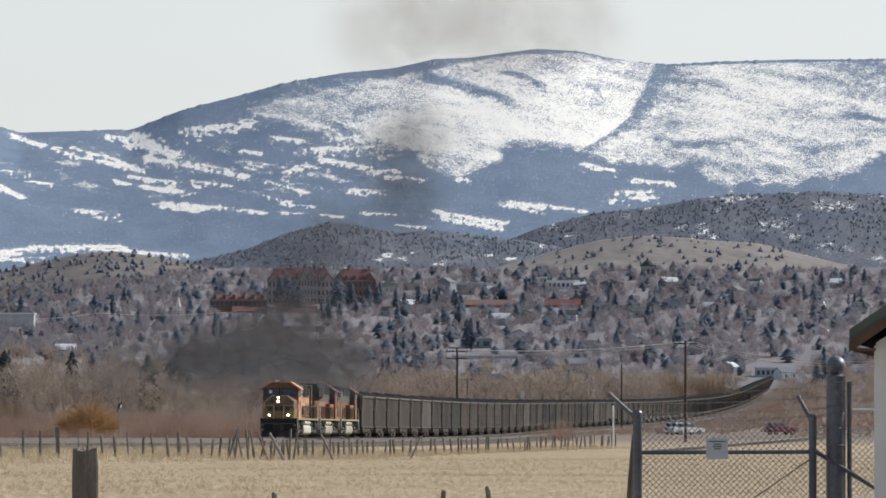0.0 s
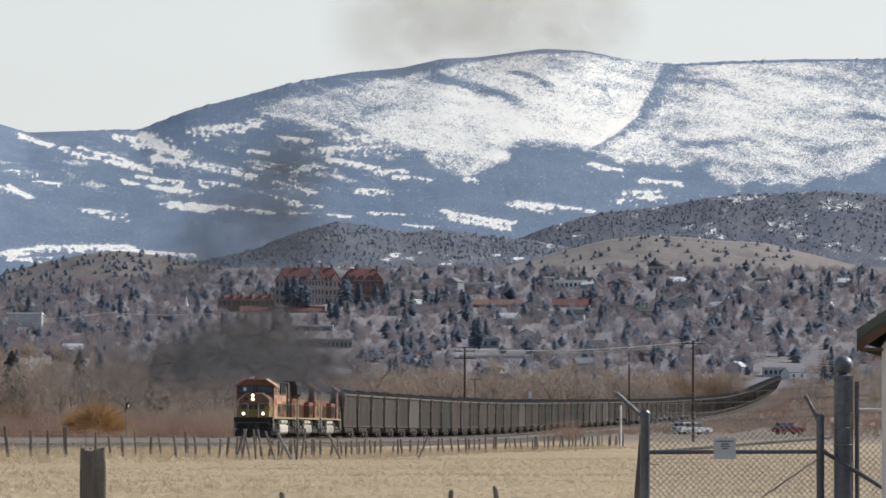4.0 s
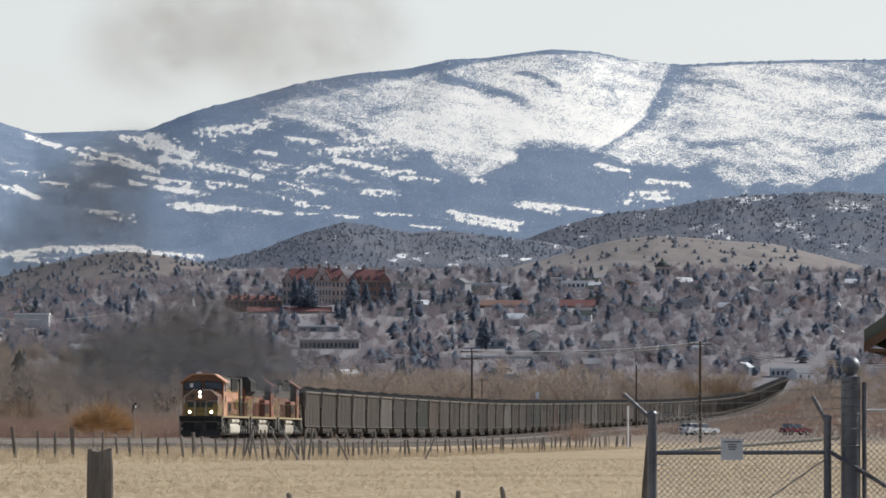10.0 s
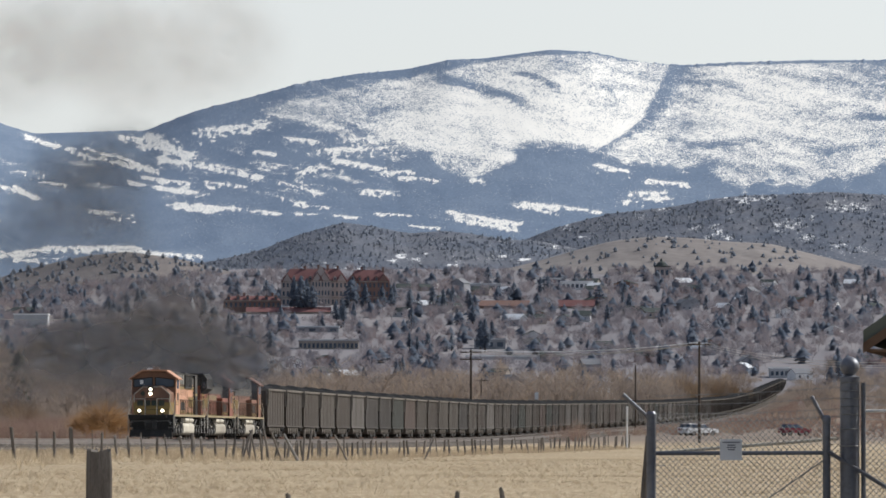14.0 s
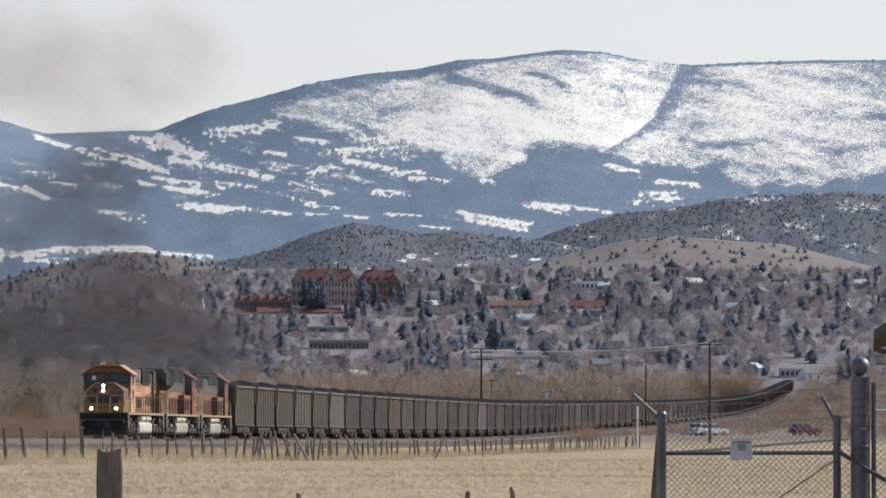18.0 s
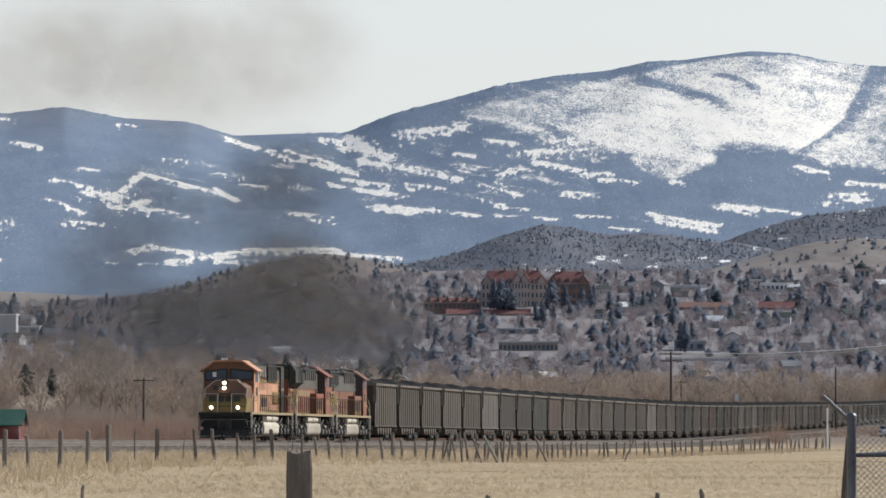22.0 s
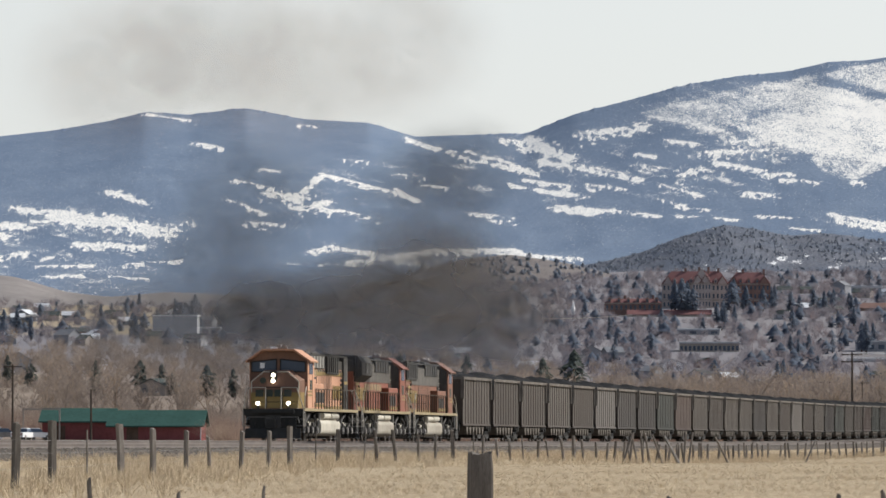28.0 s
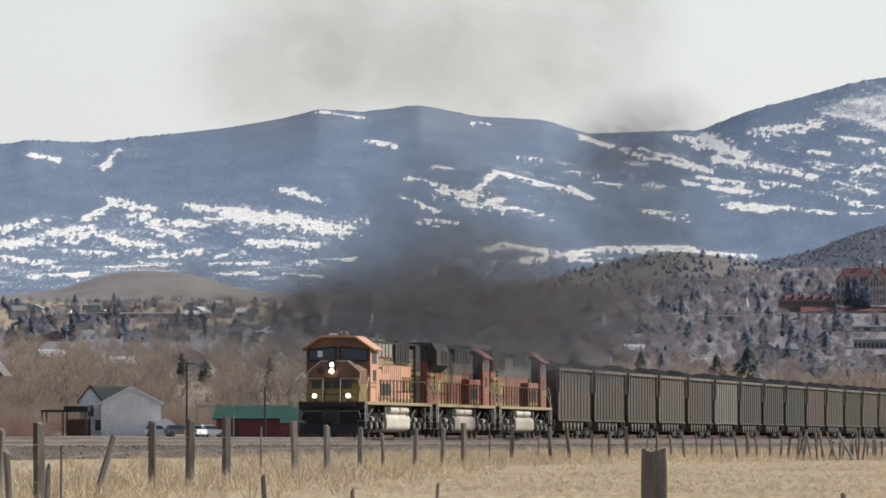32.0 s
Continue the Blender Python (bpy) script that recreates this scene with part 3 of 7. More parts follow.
def speckle(density, seed):
    """Old snow in small patches, more of it in a few clearings."""
    def snow(B, V, k):
        n = smooth_noise(B / 7, V / 3.5, seed + 1, 3)
        s = density * step(0.0, 0.6, smooth_noise(B / 45, V / 18, seed, 3)) * (0.7 + 1.1 * n)
        for pu, pv, ru, rv in HILL_SNOW:
            s = np.maximum(s, step(1.3, 0.4, np.hypot((B + 784 - pu) / ru, (779 - V - pv) / rv)) * (0.55 + 0.9 * n))
        return np.clip(s, 0, 1)
    return snow


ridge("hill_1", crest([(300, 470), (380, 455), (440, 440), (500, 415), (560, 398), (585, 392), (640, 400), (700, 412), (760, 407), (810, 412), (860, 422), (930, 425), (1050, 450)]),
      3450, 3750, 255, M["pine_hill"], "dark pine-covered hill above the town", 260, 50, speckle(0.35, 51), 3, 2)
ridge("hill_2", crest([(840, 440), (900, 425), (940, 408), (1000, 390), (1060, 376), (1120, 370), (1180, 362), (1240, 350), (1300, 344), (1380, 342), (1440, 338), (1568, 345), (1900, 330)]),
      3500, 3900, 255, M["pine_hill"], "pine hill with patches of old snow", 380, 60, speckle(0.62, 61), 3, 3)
ridge("hill_3", crest([(850, 480), (930, 460), (1000, 440), (1060, 425), (1130, 417), (1200, 420), (1260, 426), (1340, 430), (1400, 445), (1500, 470)]),
      3350, 3560, 262, M["tan_hill"], "bare tan hill above the town", 200, 40, None, 3, 4)
ridge("hill_4", crest([(-160, 525), (-60, 500), (0, 483), (60, 466), (130, 451), (200, 444), (260, 452), (320, 462), (380, 478), (470, 505)]),
      3250, 3500, 212, M["brown_hill"], "brown grassy hill dotted with shrubs", 200, 40, None, 3, 5)
ridge("hill_5", crest([(-1400, 490), (-1006, 520), (-906, 508), (-836, 486), (-766, 475), (-676, 482), (-586, 510), (-506, 519), (-406, 510), (-306, 514), (-200, 520), (-60, 530), (60, 540)]),
      3400, 3950, 220, M["tan_hill"], "low bare tan hills across the valley", 300, 40, None, 3, 6, 0.6)


# ---- the railway ----
def swept(name, section, s0, s1, ds, mat, offset=0.0, drop=0.0):
    """A section (across, height) swept along the line."""
    s = np.arange(s0, s1 + ds, ds)
    x, y, z, th = track(s)
    n = len(section)
    a = np.array([p[0] for p in section]) + offset
    h = np.array([p[1] for p in section]) + drop
    X = x[:, None] + a[None] * np.cos(th)[:, None]
    Y = y[:, None] - a[None] * np.sin(th)[:, None]
    Z = z[:, None] + h[None]
    i = np.arange(len(s) - 1)[:, None] * n
    j = np.arange(n)[None]
    f = np.stack([i + j, i + (j + 1) % n, i + n + (j + 1) % n, i + n + j], -1).reshape(-1, 4)
    return raw_mesh(name, np.stack([X, Y, Z], -1).reshape(-1, 3), f, mat)


bed = new("track_bed", swept("track_bed", [(-3.4, -0.95), (-1.9, -0.2), (1.9, -0.2), (2.6, -0.32), (6.2, -0.34), (7.6, -1.0)], -290, 2100, 15, M["ballast"]))
tagged(bed, "grey crushed-stone railway bed carrying two tracks", "track bed", kind="structure")
RAIL = [(-0.075, -0.18), (-0.075, -0.16), (-0.02, -0.13), (-0.037, -0.04), (-0.037, 0), (0.037, 0), (0.037, -0.04), (0.02, -0.13), (0.075, -0.16), (0.075, -0.18)]
railway = tagged(new("railway"), "rusty main track and siding on grey ballast", "railway", kind="structure")
for off, drop in ((-0.755, 0), (0.755, 0), (3.75, -0.15), (5.26, -0.15)):
    part("rail", swept("rail", RAIL, -280, 2000, 12, M["rail"], off, drop), None, railway)
_sl = Geo().box(-1.3, 1.3, -0.12, 0.12, -0.3, -0.17).mesh("sleeper", M["wood"])
for row, (off, drop) in enumerate(((0, 0), (4.5, -0.15))):
    for i in range(150):
        x, y, z, th = track(-70 + i * 0.6)
        ob = part("sleeper", _sl, None, railway, m=pose(float(x + off * math.cos(th)), float(y - off * math.sin(th)), float(z + drop), 0, 0, -math.degrees(th)))


# ---- coal cars ----
def coal_car(mat, chord, seed):
    rnd = random.Random(seed)
    car = new("coal_car")
    L, w, z0, z1 = 16.18, 1.58, 1.0, 3.86
    a, b = 0.85, L - 0.85
    g = Geo()
    # tub walls with open top, sloped ends
    t = 0.06
    g.box(w - t, w, a, b, z0, z1).box(-w, -w + t, a, b, z0, z1).box(-w + t, w - t, a, a + t, z0 + 0.25, z1).box(-w + t, w - t, b - t, b, z0 + 0.25, z1)
    part("tub", g, mat, car)
    ribs = Geo()
    n = 11
    for i in range(n):
        y = a + 0.1 + (b - a - 0.2) * i / (n - 1)
        for sx in (1, -1):
            ribs.box(min(sx * w, sx * (w + 0.035)), max(sx * w, sx * (w + 0.035)), y - 0.055, y + 0.055, z0 + 0.06, z1 - 0.16)
    for e in (a - 0.08, b):
        for x in (-0.95, -0.3, 0.3, 0.95):
            ribs.box(x - 0.05, x + 0.05, e, e + 0.08, z0 + 0.3, z1 - 0.1)
    part("side_ribs", ribs, mat, car)
    tc = Geo()
    for sx in (1, -1):
        tc.box(min(sx * (w - 0.02), sx * (w + 0.13)), max(sx * (w - 0.02), sx * (w + 0.13)), a - 0.05, b + 0.05, z1 - 0.14, z1 + 0.02)
    tc.box(-w, w, a - 0.1, a + 0.03, z1 - 0.14, z1 + 0.02).box(-w, w, b - 0.03, b + 0.1, z1 - 0.14, z1 + 0.02)
    part("top_chord", tc, chord, car, "pale worn rim")
    sill = Geo()
    for sx in (1, -1):
        sill.box(min(sx * (w - 0.05), sx * (w + 0.06)), max(sx * (w - 0.05), sx * (w + 0.06)), a, b, z0 - 0.06, z0 + 0.05)
    part("side_sill", sill, mat, car)
    under = Geo()
    under.box(-0.35, 0.35, 0.25, L - 0.25, 0.62, z0).box(-1.4, 1.4, a, a + 0.3, 0.75, z0 + 0.25).box(-1.4, 1.4, b - 0.3, b, 0.75, z0 + 0.25)
    for e in (0.32, L - 0.62):
        under.box(-1.45, 1.45, e, e + 0.3, 0.62, z0 + 0.02).box(-1.1, 1.1, e + 0.02, e + 0.24, 0.2, 0.62)
    under.box(-0.12, 0.12, -0.05, 0.4, 0.7, 0.95).box(-0.12, 0.12, L - 0.4, L + 0.0, 0.7, 0.95)
    part("underframe", under, M["black"], car)
    # gates take the paler chord colour to look sunlit
    for i in range(6):
        y = 3.35 + i * 1.62
        for sx in (1, -1):
            x1, x2 = sx * 1.0, sx * 1.52
            part("discharge_gate", Geo().add([(x1, y, z0 - 0.1), (x2, y, z0 - 0.1), (x2, y + 1.25, z0 - 0.1), (x1, y + 1.25, z0 - 0.1), (x1, y + 0.52, 0.4), (x2, y + 0.52, 0.4), (x2, y + 0.73, 0.4), (x1, y + 0.73, 0.4)],
                    [(0, 1, 5, 4), (1, 2, 6, 5), (2, 3, 7, 6), (3, 0, 4, 7), (4, 5, 6, 7)]), M["chord"], car)
    # pale corner posts: the light on them is put into the colour
    for sx in (1, -1):
        for y in (a - 0.04, b - 0.16):
            part("corner_post", Geo().box(*sorted((sx * (w - 0.1), sx * (w + 0.12))), y, y + 0.2, z1 - 1.3, z1 - 0.1), chord, car)
    heap = Geo()
    m = 14
    vs, fs = [], []
    for i in range(m + 1):
        for j in range(5):
            y = a + t + (b - a - 2 * t) * i / m
            x = (w - t) * (j / 2 - 1)
            e = min(1, 4 * min(i, m - i) / m) * (1 - abs(j / 2 - 1) ** 2)
            vs.append((x, y, z1 - 0.1 + 0.55 * e + 0.12 * e * rnd.uniform(-1, 1)))
    for i in range(m):
        for j in range(4):
            fs.append((i * 5 + j, i * 5 + j + 1, i * 5 + j + 6, i * 5 + j + 5))
    heap.add(vs, fs)
    part("coal", heap, M["coal"], car, "heaped black coal")
    for y in (2.1, L - 2.1):
        bg = Geo()
        for sx in (1, -1):
            bg.extrude([(y - 1.3, 0.36), (y - 0.5, 0.16), (y + 0.5, 0.16), (y + 1.3, 0.36), (y + 1.25, 0.72), (y + 0.4, 0.84), (y - 0.4, 0.84), (y - 1.25, 0.72)], "x", sx * 1.0 - 0.07, sx * 1.0 + 0.07)
        bg.box(-1.0, 1.0, y - 0.3, y + 0.3, 0.25, 0.85).box(-0.95, 0.95, y - 1.5, y - 1.3, 0.2, 0.7).box(-0.95, 0.95, y + 1.3, y + 1.5, 0.2, 0.7)
        bog = part("bogie", bg, M["black"], car)
        for dy in (-0.89, 0.89):
            wg = Geo().tube((-1.1, y + dy, 0.46), (1.1, y + dy, 0.46), 0.08, n=8)
            for sx in (1, -1):
                wg.tube((sx * 0.7, y + dy, 0.46), (sx * 0.83, y + dy, 0.46), 0.46, n=20)
            part("wheelset", wg, M["rail"], bog)
    return tagged(car, "coal hopper car with a heaped load, ribbed sides", "rail car", "coal cars of the train")


SHADES = [("dark_brown", (0.057, 0.046, 0.039), (0.073, 0.061, 0.052), "weathered brown-grey"), ("grey_brown", (0.067, 0.057, 0.049), (0.086, 0.074, 0.064), "dusty taupe"),
          ("pale_grey", (0.103, 0.093, 0.084), (0.128, 0.117, 0.107), "pale grey"), ("dark_green", (0.037, 0.039, 0.035), (0.050, 0.051, 0.045), "dark green-grey"),
          ("red_brown", (0.067, 0.049, 0.043), (0.086, 0.064, 0.054), "rusty brown"), ("dark_grey", (0.043, 0.037, 0.034), (0.057, 0.051, 0.047), "dark grey")]
M["chord"] = mottled("worn_rim_and_lit_parts", (0.125, 0.112, 0.1), (0.18, 0.163, 0.146), 1.5, 5, dirt=(0.08, 0.07, 0.062))
CARS = []
_temp = []
for i, (nm, c1, c2, words) in enumerate(SHADES):
    mat = mottled("car_paint_" + nm, c1, c2, 2.2, 5, 0.75, dirt=(c1[0] * 0.75, c1[1] * 0.55, c1[2] * 0.48), vary=0.12, stretch=(1, 1, 0.22))
    ob = coal_car(mat, M["chord"], i)
    ob["label"] = words + " coal hopper car, ribbed sides, heaped load"
    _temp.append(ob)
# the order of the leading cars; the rest are mixed
ORDER = [0, 0, 0, 1, 0, 2, 5, 5, 3, 4, 1, 0, 1, 1, 5, 1, 0, 2, 0, 1, 5, 3, 1, 0, 4, 3, 5, 0, 2, 1]
_rc = random.Random(5)
_used = set()
N_CARS = 112
for i in range(N_CARS):
    k = ORDER[i] if i < len(ORDER) else _rc.choice([0, 0, 1, 1, 0, 5, 3, 4, 1, 2])
    ob = _temp[k] if k not in _used else copy_thing(_temp[k], pose(0, 0, 0))
    _used.add(k)
    CARS.append(ob)


# ---- locomotives ----
LOCO_L = 22.5
M["orange"] = mottled("orange_paint", (0.46, 0.24, 0.15), (0.56, 0.31, 0.2), 1.2, 7, 0.6, dirt=(0.22, 0.12, 0.08), stretch=(1, 1, 0.3))
# second engine's red, darkened further for the smoke's shade on it
M["red_orange"] = mottled("red_orange_paint", (0.2, 0.062, 0.038), (0.26, 0.09, 0.056), 1.0, 9, 0.6, dirt=(0.09, 0.04, 0.032), stretch=(1, 1, 0.3))
M["upper_grey"] = mottled("sooty_hood_side", (0.075, 0.07, 0.062), (0.11, 0.1, 0.088), 1.0, 7, 0.7, dirt=(0.05, 0.045, 0.04))
# front paint: orange made darker to stand in for the shaded front, with grime
M["shaded_front_paint"] = mottled("shaded_grimy_orange_front", (0.15, 0.08, 0.054), (0.21, 0.112, 0.074), 0.8, 7, 0.6, dirt=(0.12, 0.07, 0.05), stretch=(1, 1, 0.4))
# third engine's orange, its tone lowered too for the smoky shade
M["faded_orange"] = mottled("faded_orange_paint", (0.17, 0.074, 0.045), (0.22, 0.1, 0.062), 1.0, 9, 0.65, dirt=(0.09, 0.05, 0.038), stretch=(1, 1, 0.3))
M["straw"] = mottled("straw_yellow_sill", (0.24, 0.19, 0.11), (0.33, 0.265, 0.155), 0.8, 7, 0.6, dirt=(0.24, 0.18, 0.1))
M["light_panel"] = mottled("light_grey_panel", (0.2, 0.195, 0.18), (0.27, 0.26, 0.24), 1.0, 7, 0.7, dirt=(0.12, 0.115, 0.11))
M["yellow"] = mottled("yellow_paint", (0.19, 0.132, 0.045), (0.26, 0.182, 0.065), 2.0, 7, 0.55, dirt=(0.22, 0.14, 0.04))
M["deep_green"] = mottled("deep_green_paint", (0.035, 0.045, 0.035), (0.055, 0.06, 0.048), 2.0, 7, 0.6, dirt=(0.07, 0.06, 0.05))
M["soot"] = mottled("sooty_roof", (0.06, 0.06, 0.06), (0.11, 0.105, 0.1), 2.0, 6, 0.8, dirt=(0.03, 0.03, 0.03))
M["cream"] = mottled("cream_tank", (0.44, 0.41, 0.34), (0.54, 0.5, 0.42), 2.0, 6, 0.6, dirt=(0.28, 0.24, 0.19))
# trailing engines' tanks: the cream dimmed to stand in for shade under smoke
M["shaded_tank"] = mottled("smoke_shaded_cream_tank", (0.3, 0.27, 0.22), (0.37, 0.335, 0.28), 2.0, 6, 0.65, dirt=(0.15, 0.125, 0.1))
M["grey_panel"] = mottled("grey_grille", (0.11, 0.115, 0.11), (0.16, 0.16, 0.155), 1.5, 8, 0.7)
M["silver"] = mottled("silver_frame", (0.22, 0.21, 0.2), (0.32, 0.3, 0.28), 1.0, 8, 0.6, dirt=(0.1, 0.09, 0.08))
M["truck"] = mottled("dusty_truck", (0.045, 0.042, 0.04), (0.09, 0.084, 0.078), 0.5, 5, 0.7, dirt=(0.02, 0.019, 0.018))
M["handrail"] = mottled("pale_handrail", (0.42, 0.38, 0.32), (0.5, 0.46, 0.4), 1.0, 6, 0.5)


def glow(name, colour, strength):
    def build(nt, sh, add):
        sh.inputs["Emission Color"].default_value = (*colour, 1)
        sh.inputs["Emission Strength"].default_value = strength
        sh.inputs["Base Color"].default_value = (*colour, 1)
    return material(name, build, 0.3)


M["lamp_on"] = glow("lit_lamp", (1.0, 0.9, 0.7), 5.0)
M["lamp_off"] = mottled("unlit_lamp", (0.5, 0.5, 0.48), (0.6, 0.6, 0.58), 1.0, 4, 0.2)


def locomotive(paint, lit, label, lower, flared):
    lo = new("locomotive")
    L = LOCO_L
    # frame and deck
    g = Geo().box(-0.75, 0.75, 0.9, L - 0.9, 0.95, 1.5).box(-1.55, 1.55, 0.75, L - 0.75, 1.5, 1.62)
    part("frame", g, M["black"], lo)
    for sx in (1, -1):
        part("side_sill", Geo().box(min(sx * 1.5, sx * 1.58), max(sx * 1.5, sx * 1.58), 1.0, L - 1.0, 1.51, 1.65), M["straw"], lo, "straw-yellow worn side sill")
    # pilots, ploughs and couplers at both ends
    for e, d in ((0.72, 1), (L - 0.72, -1)):
        def yy(v):
            return e + d * v
        g = Geo().extrude([(-1.5, 1.6), (1.5, 1.6), (1.5, 1.3), (1.18, 1.24), (1.18, 0.5), (-1.18, 0.5), (-1.18, 1.24), (-1.5, 1.3)], "y", *sorted((yy(0), yy(0.14))))
        pl = part("pilot", g, M["black"], lo)
        part("anticlimber", Geo().box(-1.1, 1.1, *sorted((yy(-0.22), yy(0.0))), 1.4, 1.6, b=0.02), M["black"], pl)
        part("buffer_plate", Geo().box(-0.42, 0.42, *sorted((yy(-0.12), yy(0.0))), 0.62, 1.3, b=0.02), M["truck"], pl)
        part("cut_lever", Geo().tube((-1.3, yy(-0.1), 1.2), (1.3, yy(-0.1), 1.2), 0.022, n=6).tube((-1.3, yy(-0.1), 1.2), (-1.36, yy(-0.14), 0.9), 0.022, n=6).tube((1.3, yy(-0.1), 1.2), (1.36, yy(-0.14), 0.9), 0.022, n=6), M["silver"], pl)
        part("plough", Geo().add([(-1.4, yy(-0.05), 0.62), (0, yy(-0.4), 0.62), (1.4, yy(-0.05), 0.62), (1.45, yy(-0.1), 0.12), (0, yy(-0.55), 0.12), (-1.45, yy(-0.1), 0.12), (-1.4, yy(0.05), 0.62), (1.4, yy(0.05), 0.62)],
                                 [(0, 1, 4, 5), (1, 2, 3, 4), (0, 6, 7, 2, 1), (6, 0, 5), (7, 3, 2), (6, 5, 4, 3, 7)]), M["black"], pl)
        part("coupler", Geo().box(-0.16, 0.16, *sorted((yy(-0.7), yy(0.0))), 0.75, 1.02).box(-0.24, 0.2, *sorted((yy(-0.72), yy(-0.42))), 0.7, 1.08), M["black"], pl)
        for x in (-0.95, -0.45, 0.45, 0.8):
            part("air_hose", Geo().tube((x, yy(-0.06), 0.95), (x + 0.08, yy(-0.18), 0.5), 0.03, n=6), M["black"], pl)
        for sx in (1, -1):
            st = Geo()
            for k in range(4):
                st.box(*sorted((sx * 1.15, sx * 1.56)), *sorted((yy(0.12), yy(0.55))), 0.42 + 0.33 * k, 0.46 + 0.33 * k)
            st.box(*sorted((sx * 1.53, sx * 1.57)), *sorted((yy(0.1), yy(0.14))), 0.4, 1.6).box(*sorted((sx * 1.53, sx * 1.57)), *sorted((yy(0.52), yy(0.57))), 0.4, 1.6)
            part("steps", st, M["silver"], lo)
            hr = Geo().tube((sx * 1.55, yy(0.05), 0.75), (sx * 1.55, yy(0.05), 1.65), 0.025, n=6).tube((sx * 1.55, yy(0.05), 1.65), (sx * 1.2, yy(0.08), 2.7), 0.025, n=6)
            hr.tube((sx * 1.55, yy(0.6), 0.75), (sx * 1.55, yy(0.6), 2.3), 0.025, n=6).tube((sx * 1.55, yy(0.6), 2.3), (sx * 1.52, yy(1.3), 2.75), 0.025, n=6)
            part("grab_rail", hr, M["handrail"], lo)
        # rail across the end
        for sx in (1, -1):
            part("end_rail", Geo().tube((sx * 1.2, yy(0.08), 2.7), (sx * 0.4, yy(0.08), 2.7), 0.022, n=6).tube((sx * 0.4, yy(0.08), 1.6), (sx * 0.4, yy(0.08), 2.7), 0.022, n=6), M["handrail"], lo)
    # short nose: sloped, with cut corners
    nose = [(-1.22, 1.62), (1.22, 1.62), (1.22, 3.0), (0.62, 3.5), (-0.62, 3.5), (-1.22, 3.0)]
    n = len(nose)
    vs = [(x * (0.97 if z < 2 else 1.0), 1.2 + 0.38 * (z - 1.62) / 1.9, z) for x, z in nose] + [(x * 1.12, 2.75, z + 0.12 * (z > 2)) for x, z in nose]
    fs = [(i, (i + 1) % n, n + (i + 1) % n, n + i) for i in range(n)] + [tuple(range(n))]
    nz = part("nose", Geo().add(vs, fs), M["shaded_front_paint"] if lit else paint, lo)
    part("nose_band", Geo().add([(-1.2, 1.175, 1.66), (1.2, 1.175, 1.66), (1.235, 1.33, 2.46), (-1.235, 1.33, 2.46), (1.36, 2.6, 1.66), (1.39, 2.6, 2.46), (-1.36, 2.6, 1.66), (-1.39, 2.6, 2.46)],
                                [(0, 1, 2, 3), (1, 4, 5, 2), (6, 0, 3, 7)]), lower, nz, "yellow band across the nose")
    edge = Geo()
    for p, q in zip(vs[1:6], vs[2:6] + [vs[0]]):
        edge.tube(p, q, 0.03, n=6)
    part("nose_trim", edge, M["cream"], nz, "pale worn edge of the nose")
    if lit:
        for x0, x1 in ((-0.98, -0.58), (-0.5, -0.1), (-0.02, 0.38), (0.46, 0.86)):
            y0, y1 = 1.17 + 0.2 * (2.24 - 1.62), 1.17 + 0.2 * (2.6 - 1.62)
            part("mark_block", Geo().add([(x0, y0, 2.24), (x1, y0, 2.24), (x1, y1, 2.6), (x0, y1, 2.6), (x0, y0 - 0.04, 2.24), (x1, y0 - 0.04, 2.24), (x1, y1 - 0.04, 2.6), (x0, y1 - 0.04, 2.6)],
                     [(4, 5, 6, 7), (0, 4, 7, 3), (1, 2, 6, 5), (0, 1, 5, 4), (3, 7, 6, 2)]), M["deep_green"], nz, "dark green block of a worn mark")
        part("emblem", Geo().tube((-0.62, 1.52, 3.06), (-0.62, 1.43, 3.06), 0.16, n=14), M["deep_green"], nz, "dark round worn emblem")
        for z in (1.95, 2.7):
            part("nose_seam", Geo().box(-1.15, 1.15, 1.15 + 0.2 * (z - 1.62), 1.2 + 0.2 * (z - 1.62), z, z + 0.035), M["black"], nz)
        for x in (-0.4, 0.4):
            part("door_seam", Geo().box(x - 0.02, x + 0.02, 1.17, 1.22, 1.68, 2.6), M["black"], nz)
    for z in (3.04, 3.34):
        y = 1.17 + 0.38 * (z - 1.62) / 1.9
        hl = part("headlight", Geo().tube((-0.1, y + 0.08, z), (-0.1, y - 0.1, z), 0.105, n=16), M["lamp_on"] if lit else M["lamp_off"], lo, "lit headlight" if lit else "")
    part("headlight_housing", Geo().box(-0.28, 0.08, 1.47, 1.72, 2.86, 3.54, b=0.02), M["black"], lo)
    for sx in (1, -1):
        part("ditch_light", Geo().tube((sx * 0.78, 0.82, 1.9), (sx * 0.78, 0.7, 1.9), 0.1, n=16), M["lamp_on"] if lit else M["lamp_off"], lo, "lit ditch light" if lit else "")
        part("light_bracket", Geo().box(sx * 0.78 - 0.06, sx * 0.78 + 0.06, 0.83, 0.95, 1.62, 1.84), M["black"], lo)
    # cab
    w, c0, c1 = 1.5, 2.7, 5.1
    cab = part("cab", Geo().extrude([(-w, 1.62), (w, 1.62), (w, 4.12), (w - 0.72, 4.58), (-w + 0.72, 4.58), (-w, 4.12)], "y", c0, c1), paint, lo)
    roof = [(-w - 0.2, 4.06), (-w - 0.17, 4.0), (-w + 0.7, 4.585), (0, 4.6), (w - 0.7, 4.585), (w + 0.17, 4.0), (w + 0.2, 4.06), (w - 0.68, 4.67), (0, 4.7), (-w + 0.68, 4.67)]
    part("cab_roof", Geo().extrude(roof, "y", c0 - 0.28, c1 + 0.15), paint, cab)
